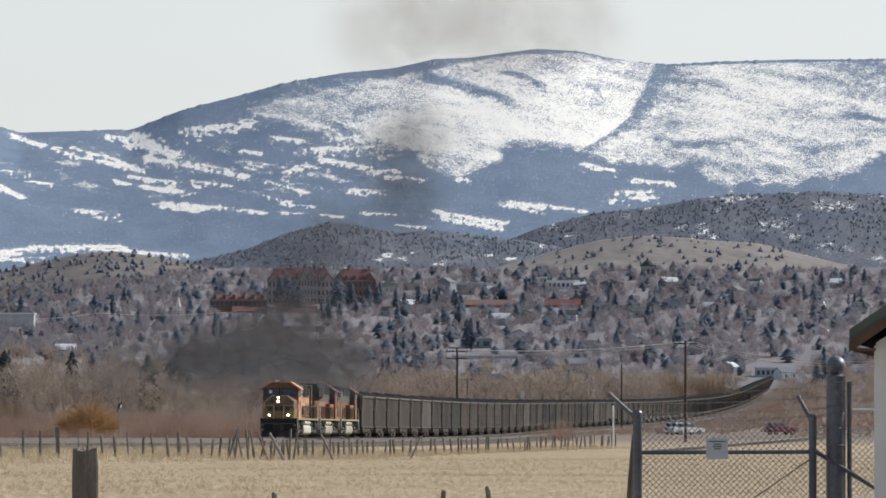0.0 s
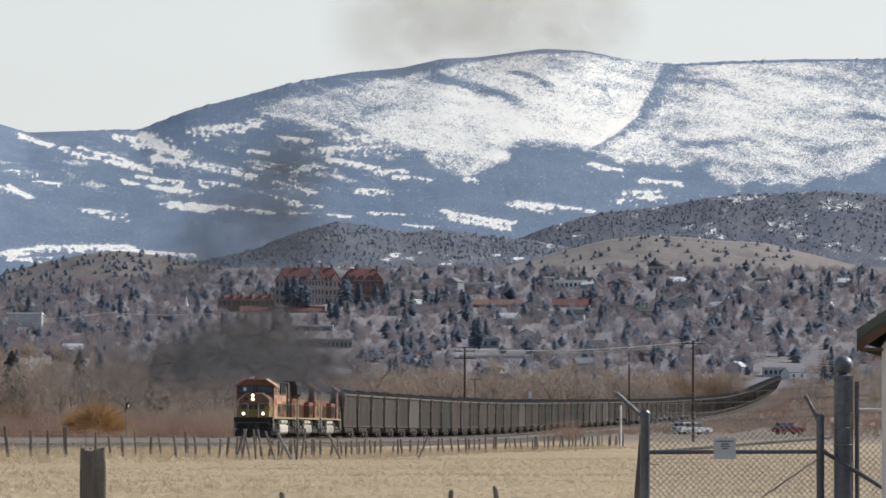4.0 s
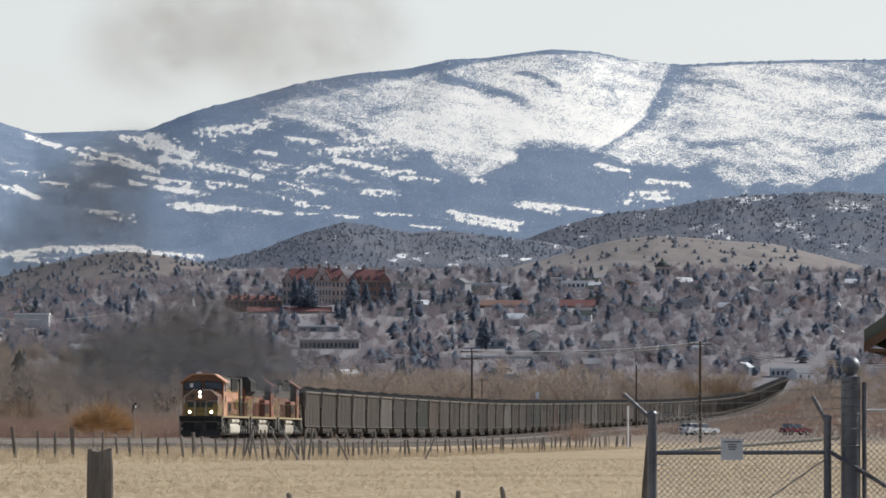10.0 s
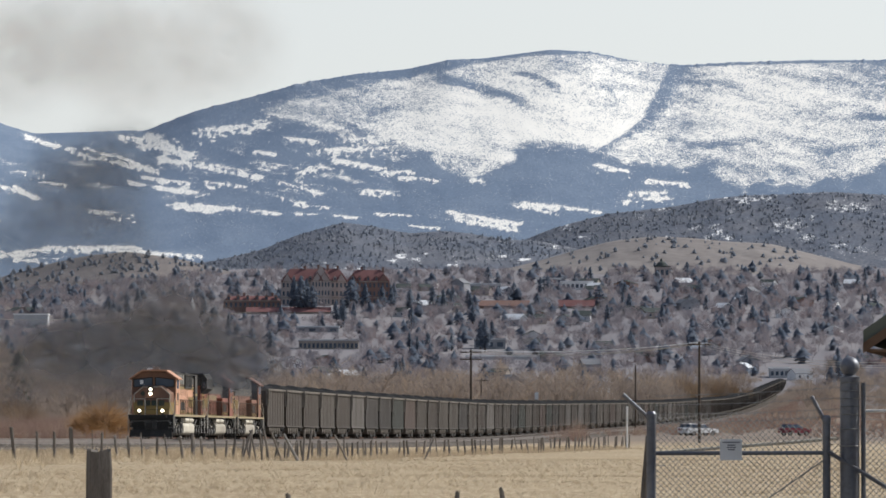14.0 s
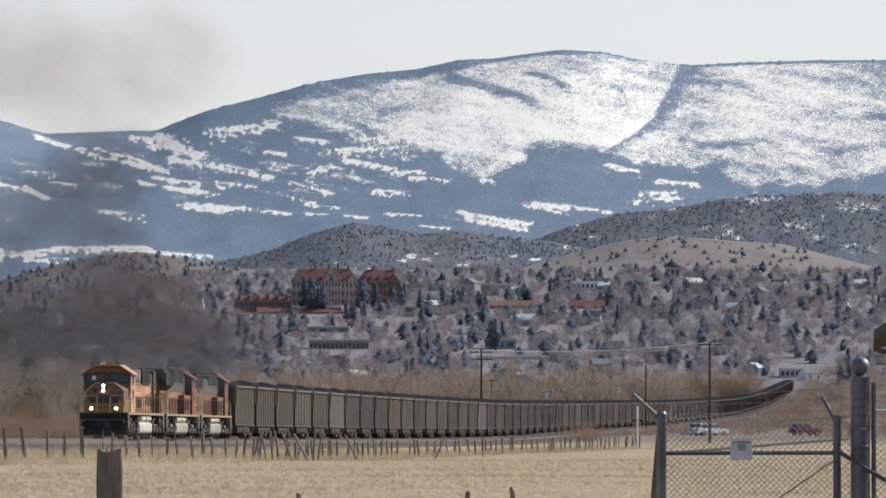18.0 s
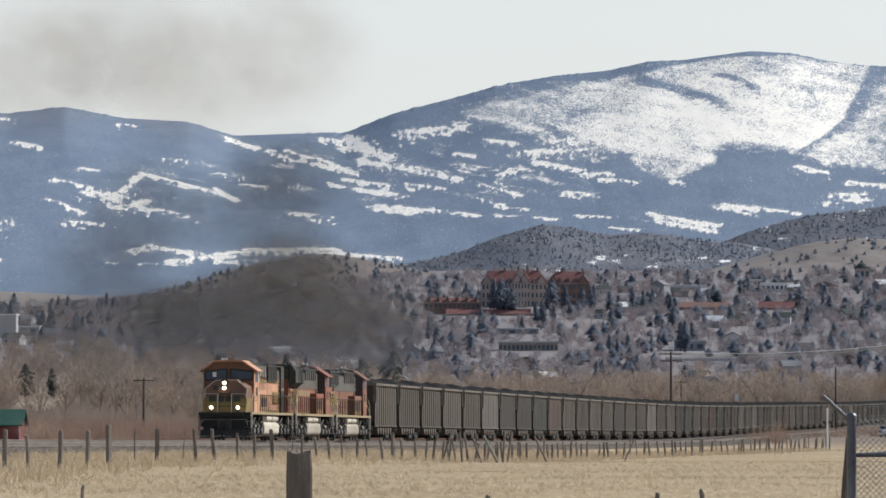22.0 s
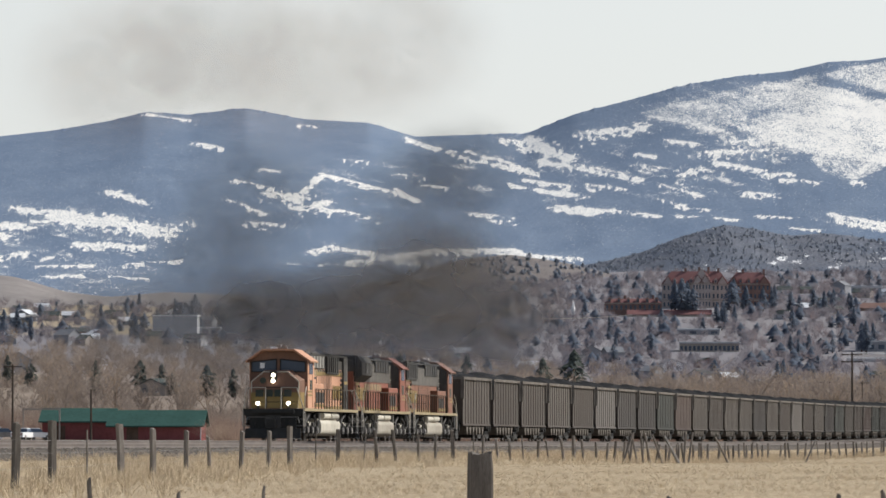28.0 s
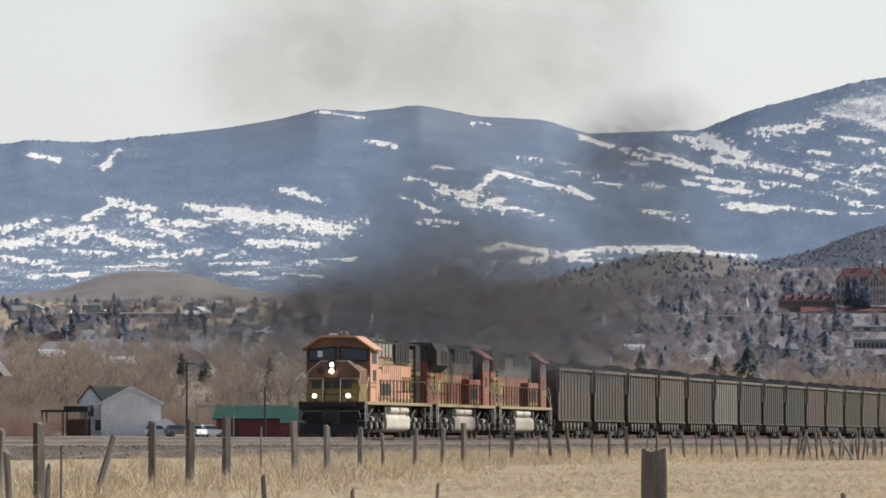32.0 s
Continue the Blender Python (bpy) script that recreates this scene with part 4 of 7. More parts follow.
    # cab front laid over in the shade-darkened orange
    part("cab_face", Geo().extrude([(-w + 0.03, 3.0), (w - 0.03, 3.0), (w - 0.03, 4.1), (w - 0.74, 4.55), (-w + 0.74, 4.55), (-w + 0.03, 4.1)], "y", c0 - 0.02, c0 - 0.004), M["shaded_front_paint"], cab, "grimy front of the cab, orange darkened for shade")
    for x0, x1 in ((-1.38, -0.1), (0.1, 1.38)):
        mid = [(x0 if x0 < 0 else x0, 3.52), (x1, 3.52), (x1, 4.02 if x1 > 1 else 4.16), (x0, 4.02 if x0 < -1 else 4.16)]
        part("windshield", Geo().extrude(mid, "y", c0 - 0.03, c0 + 0.02), M["glass"], cab, "dark reflecting windshield")
        fr = Geo()
        for a, b in zip(mid, mid[1:] + mid[:1]):
            fr.tube((a[0], c0 - 0.03, a[1]), (b[0], c0 - 0.03, b[1]), 0.035, n=6)
        part("window_frame", fr, M["black"], cab)
    part("posted_card", Geo().box(-0.95, -0.72, c0 - 0.045, c0 - 0.034, 3.7, 3.98), M["white"], cab, "pale card behind the windshield")
    for sx in (1, -1):
        part("side_window", Geo().box(*sorted((sx * w, sx * (w + 0.02))), 3.2, 4.5, 3.4, 4.05), M["glass"], cab)
        for z in (2.28, 2.46):
            part("cab_stripe", Geo().box(*sorted((sx * w, sx * (w + 0.012))), c0 + 0.05, c1 - 0.05, z, z + 0.09), lower, cab)
        part("cab_door", Geo().box(*sorted((sx * w, sx * (w + 0.02))), c1 - 0.75, c1 - 0.12, 1.7, 3.35), paint, cab)
        part("number_board", Geo().box(*sorted((sx * (w - 0.02), sx * (w + 0.025))), 3.5, 4.2, 2.6, 3.1), M["deep_green"], cab, "dark bars where a number is painted")
    part("horn", Geo().tube((0.15, 4.2, 4.84), (0.15, 3.6, 4.84), 0.04, 0.1, n=8).tube((-0.1, 4.2, 4.86), (-0.1, 3.5, 4.86), 0.04, 0.1, n=8).box(-0.2, 0.25, 4.1, 4.25, 4.66, 4.82), M["silver"], lo)
    part("antenna", Geo().box(-0.55, -0.2, 3.4, 3.9, 4.69, 4.8, b=0.03), M["white"], lo)
    # long hood: body, sloped shoulders
    h = 0.98
    hood = part("hood", Geo().extrude([(-h, 1.62), (h, 1.62), (h, 3.75), (-h, 3.75)], "y", 5.1, 20.9), paint, lo)
    part("hood_top", Geo().extrude([(-h - 0.01, 3.75), (h + 0.01, 3.75), (h + 0.01, 4.2), (h - 0.3, 4.42), (-h + 0.3, 4.42), (-h - 0.01, 4.2)], "y", 5.1, 20.95), M["soot"], lo, "sooty dark roof of the hood")
    for k in range(5):
        part("roof_fan", Geo().tube((0, 6.2 + 1.3 * k, 4.42), (0, 6.2 + 1.3 * k, 4.5), 0.5, n=14), M["soot"], lo)
    for k in range(8):
        part("letter_block", Geo().box(h + 0.012, h + 0.024, 6.3 + 0.68 * k, 6.75 + 0.68 * k + 0.12 * (k % 2), 3.38, 3.7), M["straw"], lo, "worn cream block of a painted name")
    part("light_panel", Geo().box(h, h + 0.07, 6.6, 12.4, 3.78, 4.4), M["light_panel"] if lit else M["soot"], lo, "light grey panel of the hood" if lit else "")
    d0 = 12.9 if lit else 16.3          # the trailing engines carry it nearer the end
    part("dark_panel", Geo().box(h, h + 0.1, d0, d0 + 4.6, 3.5, 4.45), M["black"], lo, "black intake panel")
    for k in range(6):
        part("panel_rib", Geo().box(h + 0.07, h + 0.1, 6.7 + 1.1 * k, 6.8 + 1.1 * k, 3.8, 4.38), M["soot"], lo)
        part("panel_rib", Geo().box(h + 0.1, h + 0.13, d0 + 0.1 + 0.8 * k, d0 + 0.2 + 0.8 * k, 3.6, 4.4), M["soot"], lo)
    part("roof_edge", Geo().box(h - 0.25, h + 0.1, 5.15, 20.9, 4.42, 4.5), M["black"], lo)
    if lit:
        part("rear_post", Geo().box(h, h + 0.12, 19.4, 20.9, 1.64, 4.4), M["soot"], lo)
    for k in range(7):
        part("latch", Geo().box(h + 0.02, h + 0.07, 18.75, 18.95, 1.9 + 0.25 * k, 2.05 + 0.25 * k), M["black"], lo)
        part("grab_iron", Geo().tube((h + 0.05, 5.35, 1.9 + 0.3 * k), (h + 0.05, 5.7, 1.9 + 0.3 * k), 0.018, n=5), M["handrail"], lo)
    # rear wall of the cab: soot colour in place of its shade
    part("cab_rear", Geo().extrude([(-1.44, 1.64), (1.44, 1.64), (1.44, 4.1), (0.75, 4.54), (-0.75, 4.54), (-1.44, 4.1)], "y", 5.1, 5.115), M["soot"], cab, "rear wall of the cab, darkened for its shade")
    # cab's shadow on the hood, laid on as a black strip
    part("side_recess", Geo().box(h, h + 0.03, 5.7, 6.25, 1.66, 3.3), M["black"], lo, "black strip painted for the cab's shadow")
    # a row of small things along the roof
    for k, (y, hh) in enumerate(((7.0, 0.16), (9.2, 0.1), (11.6, 0.2), (14.2, 0.12), (16.9, 0.18), (19.3, 0.14))):
        part("roof_hatch", Geo().box(-0.5 + 0.1 * (k % 3), 0.66, y, y + 0.9, 4.42, 4.44 + hh, b=0.02), M["soot"], lo)
    if not lit:
        part("upper_hood", Geo().box(h, h + 0.035, 5.2, 18.3, 3.22, 4.2), M["upper_grey"], lo, "sooty dark upper half of the hood")
    part("rear_band", Geo().box(h + 0.12, h + 0.13, 19.45, 20.85, 3.0, 3.16), lower, lo)
    part("low_band", Geo().box(h, h + 0.014, 9.6, 19.3, 1.66, 1.84), lower, lo, "dull yellow band along the walkway")
    if flared:
        for k in range(10):
            part("letter_block", Geo().box(h + 0.02, h + 0.032, 9.4 + 0.72 * k, 9.8 + 0.72 * k + 0.1 * (k % 2), 2.78, 3.12), M["straw"], lo, "worn cream block of a painted name")
    # equipment cabinet behind the cab, wide on the lit side
    part("cabinet", Geo().box(0.97, 1.42, 5.35, 9.3, 1.64, 2.95, b=0.03), paint, lo)
    part("blower_cover", Geo().box(-1.3, -0.98, 5.6, 8.4, 3.4, 4.3, b=0.05), M["grey_panel"], lo, "grey blower housing")
    part("brake_housing", Geo().box(-0.9, 0.9, 8.9, 11.3, 4.3, 4.6, b=0.05), M["soot"], lo)
    # radiators at the back: flared on some engines
    r0, r1, rw = (16.4, 20.7, 1.42) if flared else (7.5, 11.0, 0.96)
    part("radiator", Geo().extrude([(-0.99, 3.2), (0.99, 3.2), (rw, 3.55), (rw, 4.25), (rw - 0.25, 4.62), (-rw + 0.25, 4.62), (-rw, 4.25), (-rw, 3.55)], "y", r0, r1), M["soot"], lo)
    for k in range(2):
        part("radiator_grille", Geo().box(rw, rw + 0.02, r0 + 0.2 + k * 1.3, r0 + 1.3 + k * 1.3, 3.65, 4.2), M["black"], lo)
        part("radiator_fan", Geo().tube((0, r0 + 0.8 + k * 1.3, 4.62), (0, r0 + 0.8 + k * 1.3, 4.68), 0.6, n=18), M["soot"], lo)
    part("exhaust_stack", Geo().box(-0.35, 0.35, 12.2, 13.3, 4.42, 4.66), M["soot"], lo)
    # doors along the hood
    for k in range(9):
        y = 9.6 + k * 0.62
        part("hood_door", Geo().box(h, h + 0.02, y, y + 0.56, 1.8, 3.35, b=0.0), paint, hood)
    part("stripe", Geo().box(h + 0.022, h + 0.03, 9.5, 20.8, 3.42, 3.6), lower, hood, "thin yellow stripe")
    for k in range(10):
        part("door_gap", Geo().box(h, h + 0.024, 9.53 + k * 0.62, 9.6 + k * 0.62, 1.75, 3.36), M["soot"], hood)
    # shadow behind the cab drawn on the cabinet as a black patch
    part("recess", Geo().box(1.422, 1.432, 6.3, 9.1, 1.95, 2.5), M["black"], hood, "black patch standing for shadow on the cabinet")
    part("stripe", Geo().box(1.422, 1.43, 5.4, 9.25, 1.75, 1.9), lower, hood)
    for k in range(6):
        part("mark_block", Geo().box(h + 0.022, h + 0.032, 15.8 + 0.75 * k, 16.3 + 0.75 * k, 2.2, 2.9), lower, hood, "worn yellow block of a painted mark")
    for k in range(14):
        y = 10.0 + k * 0.78
        part("louvre", Geo().box(h + 0.001, h + 0.028, y, y + 0.5, 3.46 + 0.0, 3.72), M["soot"], hood)
    part("walkway_step", Geo().box(h, 1.5, 5.12, 5.3, 1.64, 2.0), M["black"], lo)
    part("end_door", Geo().box(-0.5, 0.5, 20.9, 20.96, 1.7, 3.6), M["red_orange"], hood)
    # tanks
    def rounded(v):
        return math.copysign(abs(v) ** 0.45, v)
    tank = [(1.5 * rounded(math.cos(a)), 0.7 + 0.46 * rounded(math.sin(a))) for a in [2 * math.pi * (k + 0.5) / 32 for k in range(32)]]
    part("fuel_tank", Geo().extrude(tank, "y", 7.7, 15.0), M["cream"] if lit else M["shaded_tank"], lo, "dusty cream fuel tank")
    for sx in (1, -1):
        part("air_tank", Geo().tube((sx * 1.34, 9.0, 1.28), (sx * 1.34, 11.6, 1.28), 0.17, n=12), M["cream"], lo)
        part("air_tank", Geo().tube((sx * 1.34, 11.9, 1.28), (sx * 1.34, 14.6, 1.28), 0.17, n=12), M["cream"], lo)
        for k, y in enumerate((1.9, 7.6, 14.3, 20.3)):
            part("pipe", Geo().tube((sx * 1.42, y, 1.44), (sx * 1.42, y + 0.1 * (k % 3 - 1), 0.7 + 0.1 * (k % 2)), 0.05, n=6), M["silver"], lo)
        part("sand_box", Geo().box(*sorted((sx * 1.05, sx * 1.5)), 1.35, 1.9, 0.8, 1.44), M["black"], lo)
    for sx in (1, -1):
        hr = Geo()
        for k in range(15):
            y = 5.5 + k * 1.03
            hr.tube((sx * 1.53, y, 1.62), (sx * 1.53, y, 2.66), 0.026, n=6)
        hr.tube((sx * 1.53, 5.3, 2.66), (sx * 1.53, 20.9, 2.66), 0.024, n=6)
        part("handrail", hr, M["pole"], lo, "dark handrail along the walkway")
    # trucks
    for yc in (4.6, L - 4.6):
        tg = Geo()
        for sx in (1, -1):
            tg.extrude([(yc - 2.4, 0.62), (yc - 1.9, 0.5), (yc - 1.2, 0.72), (yc - 0.4, 0.5), (yc + 0.4, 0.5), (yc + 1.2, 0.72), (yc + 1.9, 0.5), (yc + 2.4, 0.62), (yc + 2.3, 0.95), (yc - 2.3, 0.95)], "x", sx * 1.28 - 0.08, sx * 1.28 + 0.08)
            for k in (-1.75, 0, 1.75):
                tg.box(*sorted((sx * 1.28, sx * 1.48)), yc + k - 0.2, yc + k + 0.2, 0.36, 0.74)
        tg.box(-1.1, 1.1, yc - 0.5, yc + 0.5, 0.6, 0.95)
        tr = part("truck", tg, M["truck"], lo, "dusty grey truck frame")
        for sx in (1, -1):
            for k in (-1.75, 0, 1.75):
                part("axle_box", Geo().tube((sx * 1.46, yc + k, 0.54), (sx * 1.54, yc + k, 0.54), 0.15, n=10), M["silver"], tr, "dusty pale axle cover")
                part("spring", Geo().tube((sx * 1.4, yc + k + 0.48, 0.46), (sx * 1.4, yc + k + 0.48, 0.92), 0.09, n=8), M["truck"], tr)
                part("sand_pipe", Geo().tube((sx * 1.44, yc + k - 0.5, 1.4), (sx * 1.36, yc + k - 0.62, 0.2), 0.03, n=5), M["truck"], tr)
            part("side_brace", Geo().tube((sx * 1.42, yc - 2.2, 0.95), (sx * 1.42, yc - 0.9, 1.3), 0.05, n=6).tube((sx * 1.42, yc + 2.2, 0.95), (sx * 1.42, yc + 0.9, 1.3), 0.05, n=6), M["truck"], tr)
        part("brake_cylinder", Geo().tube((1.3, yc - 0.9, 0.85), (1.3, yc - 0.3, 0.85), 0.13, n=10), M["cream"], tr)
        for k in (-1.75, 0, 1.75):
            wg = Geo().tube((-1.2, 0, 0), (1.2, 0, 0), 0.09, n=8)
            for sx in (1, -1):
                wg.tube((sx * 0.7, 0, 0), (sx * 0.84, 0, 0), 0.53, n=24)
                wg.box(*sorted((sx * 0.84, sx * 0.86)), -0.4, 0.4, -0.06, 0.06)
            part("wheelset", wg, M["rail"], tr, m=pose(0, yc + k, 0.53))
    if not lit:         # the trailing engines run backwards, so their other side shows
        for o in lo.children_recursive:
            o.data.transform(Matrix.Diagonal((-1, 1, 1, 1)))
            o.data.flip_normals()
    return tagged(lo, label, "locomotive", "locomotives of the train")


LOCOS = [locomotive(M["orange"], True, "leading orange and yellow diesel locomotive, headlights lit", M["yellow"], False),
         locomotive(M["red_orange"], False, "red-orange diesel locomotive with flared sooty radiators, coupled behind the leader", M["yellow"], True),
         locomotive(M["faded_orange"], False, "faded orange diesel locomotive, last of the three", M["yellow"], False)]


# ---- fences, gate and sheds near the camera ----
def place(u, d, z=None, rz=0.0):
    """Pose on the land at a bearing u (counted from the first view's edge) and a depth d."""
    x, y = bear(u - 784, d)
    return pose(x, y, ground_at(x, y) if z is None else z, 0, 0, rz)


def rise(v, d):
    """Height of what stands v units under the top of the first view, at depth d."""
    return EYE + (779 - v) * d / K


def post_mesh(h, r, square, seed):
    """A rough wooden post: uneven shaft, weathered slanted top."""
    rnd = random.Random(seed)
    n = 6 if not square else 4
    vs, ks = [], 6
    for k in range(ks):
        z = -0.4 + (h + 0.4) * k / (ks - 1)
        for i in range(n):
            a = 2 * math.pi * (i + 0.5) / n
            q = r * rnd.uniform(0.88, 1.1) * (1.0 if k < ks - 1 else 0.93)
            vs.append((q * math.cos(a), q * math.sin(a), z + (rnd.uniform(-0.04, 0.05) if k == ks - 1 else 0)))
    fs = [(k * n + i, k * n + (i + 1) % n, (k + 1) * n + (i + 1) % n, (k + 1) * n + i) for k in range(ks - 1) for i in range(n)]
    fs += [tuple(range(n - 1, -1, -1)), tuple(range((ks - 1) * n, ks * n))]
    return Geo().add(vs, fs).mesh("post", M["wood"])


FENCE_X, FENCE_Y = [-16.4, -17.8, -19.6, -20.6, -20.8, -20.2, -16.5, -10.2, -5.0, 2.8, 10.5, 17.0], [112, 148, 185, 210, 250, 325, 372, 430, 500, 560, 620, 680]
fence = tagged(new("field_fence"), "weathered wooden posts with strands of barbed wire along the field", "fence")
_rf = random.Random(11)
_posts = [post_mesh(h, r, sq, i) for i, (h, r, sq) in enumerate([(1.3, 0.1, True), (1.2, 0.085, False), (1.4, 0.11, True), (1.1, 0.07, False), (1.3, 0.045, False), (1.35, 0.12, False)])]
_near = [post_mesh(h, r, sq, 50 + i) for i, (h, r, sq) in enumerate([(1.45, 0.1, True), (1.4, 0.08, False), (1.55, 0.115, True), (1.25, 0.066, False), (1.35, 0.026, False)])]
# bearings of the nearer posts: kind and lean; further on they stand at uneven steps
NEAR_POSTS = [(-1010, 1, 3), (-935, 0, 0), (-831, 3, 24), (-731, 1, 0), (-665, 0, 2), (-598, 2, 0), (-536, 4, 0), (-474, 2, -3), (-419, 0, 0), (-360, 1, 1), (-317, 3, -3), (-262, 1, 2), (-213, 1, 2), (-175, 2, 0),
              (-129, 4, 1), (-90, 0, 1), (-44, 4, 8), (-20, 1, -6), (13, 1, -8), (54, 3, -1), (84, 3, 0), (115, 0, -2), (151, 4, 0), (167, 3, 2)]
_fy = np.linspace(100, 420, 3000)
_fu = 784 + K * np.interp(_fy, FENCE_Y, FENCE_X) / _fy
_y, _tops = 112.0, []
for u, k, leaning in NEAR_POSTS:
    _y = float(_fy[int(np.argmin(np.abs(_fu - u + 12)))])
    x = float(np.interp(_y, FENCE_Y, FENCE_X))
    part("post", _near[k], None, fence, m=pose(x, _y, ground_at(x, _y), 0, leaning, _rf.uniform(20, 60)))
    _tops.append((x, _y, ground_at(x, _y)))
_y += 5.0
while _y < 676:
    x = float(np.interp(_y, FENCE_Y, FENCE_X))
    k = _rf.choice([0, 1, 2, 3, 4, 5, 0, 1]) if _y < 400 else _rf.choice([1, 3, 4, 1, 3])
    m = pose(x + _rf.uniform(-0.2, 0.2), _y, ground_at(x, _y), _rf.gauss(0, 3), _rf.gauss(0, 4.5), _rf.uniform(0, 90))
    if 380 < _y < 432:
        m = m @ pose(0, 0, 0, 0, _rf.uniform(-9, 9), 0)
    part("post", _posts[k] if _y > 270 else _near[k % 5], None, fence, m=m)
    _tops.append((x, _y, ground_at(x, _y)))
    _y += _rf.uniform(0.8, 1.2) * float(np.interp(_y, [112, 200, 260, 360, 420, 500, 680], [10.5, 11.5, 8.5, 6.0, 2.6, 3.6, 3.6]))
for h in (0.45, 0.8, 1.1):
    for a, b in zip(_tops, _tops[1:]):
        if a[1] < 400:
            part("wire", Geo().tube((a[0], a[1], a[2] + h), (b[0], b[1], b[2] + h), 0.003, n=4), M["wire"], fence)
# fallen and leaning posts heaped where the fence turns
heap = tagged(new("old_post"), "bleached leaning post of a broken fence corner", "post", "loose posts at the fence corner")
part("shaft", post_mesh(1.75, 0.06, False, 40), None, heap)
heap.matrix_basis = place(430, 402) @ pose(0, 0, 0, 0, -12, 0)
for u, d, lean, s in ((404, 400, 22, 0), (416, 404, 8, 0), (440, 408, -6, 0), (452, 406, -12, 0), (474, 404, -24, 0), (512, 407, 4, 0), (520, 404, 10, 0), (590, 415, -32, 0), (727, 480, 30, 0)):
    copy_thing(heap, place(u, d) @ pose(0, 0, 0, 0, lean, 40))
brace = tagged(new("fallen_post"), "pale barkless post lying against the broken fence", "post", "loose posts at the fence corner")
part("shaft", Geo().tube((0, 0, 0), (0, 0, 1.7), 0.1, 0.08, 7), M["silver"], brace)
brace.matrix_basis = place(503, 398) @ pose(0, 0, 0, 0, -28, 0)

# posts of the nearer fence
def cut_post(h, w, seed):
    """A thick square-cut post: rounded corners, drying cracks, worn uneven top."""
    rnd = random.Random(seed)
    outline = []
    for i in range(4):
        a = math.pi / 2 * i
        for e, q in ((-0.8, 1.0), (-0.35, 0.99), (-0.05, 0.95), (0.05, 0.97), (0.45, 1.0), (0.8, 1.0), (0.97, 0.9)):
            outline.append((w * (q * math.cos(a) - e * math.sin(a)), w * (q * math.sin(a) + e * math.cos(a))))
    n, ks = len(outline), 14
    wob = [[rnd.uniform(-0.012, 0.012) * w * 8 for _ in range(n)] for _ in range(3)]
    vs = []
    for k in range(ks):
        f = k / (ks - 1)
        for i, (x, y) in enumerate(outline):
            q = 1 + wob[0][i] * 0.5 + wob[1 + k % 2][i] * 0.5 - (0.06 if k == ks - 1 else 0) + rnd.uniform(-0.012, 0.012)
            vs.append((x * q, y * q, -0.4 + (h + 0.4) * f + (rnd.uniform(-0.025, 0.012) if k == ks - 1 else 0)))
    vs.append((0, 0, h - 0.015))
    top = (ks - 1) * n
    fs = [(k * n + i, k * n + (i + 1) % n, (k + 1) * n + (i + 1) % n, (k + 1) * n + i) for k in range(ks - 1) for i in range(n)]
    fs += [tuple(range(n - 1, -1, -1))] + [(top + i, top + (i + 1) % n, ks * n) for i in range(n)]
    return Geo().add(vs, fs).mesh("post", M["wood"])


near_post = tagged(new("gate_post"), "thick square-cut weathered wooden post in the field", "post")
part("shaft", cut_post(rise(796, 59), 0.094, 77), None, near_post)
near_post.matrix_basis = place(151, 59, None, 14)
for i, (u, d, v, r) in enumerate(((-986, 60, 802, 0.035), (-939, 64, 825, 0.03), (-906, 66, 790, 0.012), (-528, 70, 846, 0.028), (-241, 72, 860, 0.02), (-385, 90, 868, 0.03), (512, 74, 874, 0.03), (775, 75, 868, 0.03), (884, 74, 867, 0.03))):
    h = rise(v, d) - ground_at(*bear(u - 784, d))
    ob = tagged(new("stake"), "thin weathered fence stake in the dry grass", "post", "stakes of the near fence")
    part("shaft", post_mesh(h, r, False, 90 + i), None, ob)
    ob.matrix_basis = place(u, d) @ pose(0, 0, 0, 0, (-3, 2, 0, -4, 2, 0, -8, 3, -6)[i], 0)
lean = tagged(new("corner_post"), "leaning grey wooden corner post with wire", "post")
part("shaft", post_mesh(rise(768, 60), 0.035, False, 71), None, lean)
part("wire", Geo().tube((0, 0, 0.98), (-1.1, 0.6, 1.0), 0.004, n=4).tube((0, 0, 1.17), (-1.05, 0.6, 1.12), 0.004, n=4).tube((0, 0, 1.5), (0.1, -2, 1.5), 0.004, n=4), M["wire"], lean)
lean.matrix_basis = place(1095, 60) @ pose(0, 0, 0, 0, 4.5, 0)

GD = 55.0        # depth of the chain-link gate


def gx(u):
    return (u - 784) * GD / K


def gz(v):
    return rise(v, GD)


def link_panel(u0, u1, v0, z0, y, slant=0.0):
    """Chain-link fabric: two sets of slanting wires."""
    g = Geo()
    x0, x1, z1, p = gx(u0), gx(u1), gz(v0), 0.046
    w, hgt = x1 - x0, z1 - z0
    n = int((w + hgt) / p)
    for i in range(-1, n + 1):
        c = i * p
        a0, a1 = max(0, c - hgt), min(w, c)
        if a1 > a0:
            g.tube((x0 + a0, y, z1 - (c - a0)), (x0 + a1, y, z1 - (c - a1)), 0.0024, n=4)
            g.tube((x1 - a0, y + 0.006, z1 - (c - a0)), (x1 - a1, y + 0.006, z1 - (c - a1)), 0.0024, n=4)
    for k in range(int(w / p)):
        g.tube((x0 + k * p, y, z1), (x0 + k * p + 0.012, y, z1 + 0.04), 0.002, n=3).tube((x0 + (k + 0.5) * p, y, z1 - 0.02), (x0 + (k + 0.5) * p - 0.012, y, z1 + 0.04), 0.002, n=3)
    return g


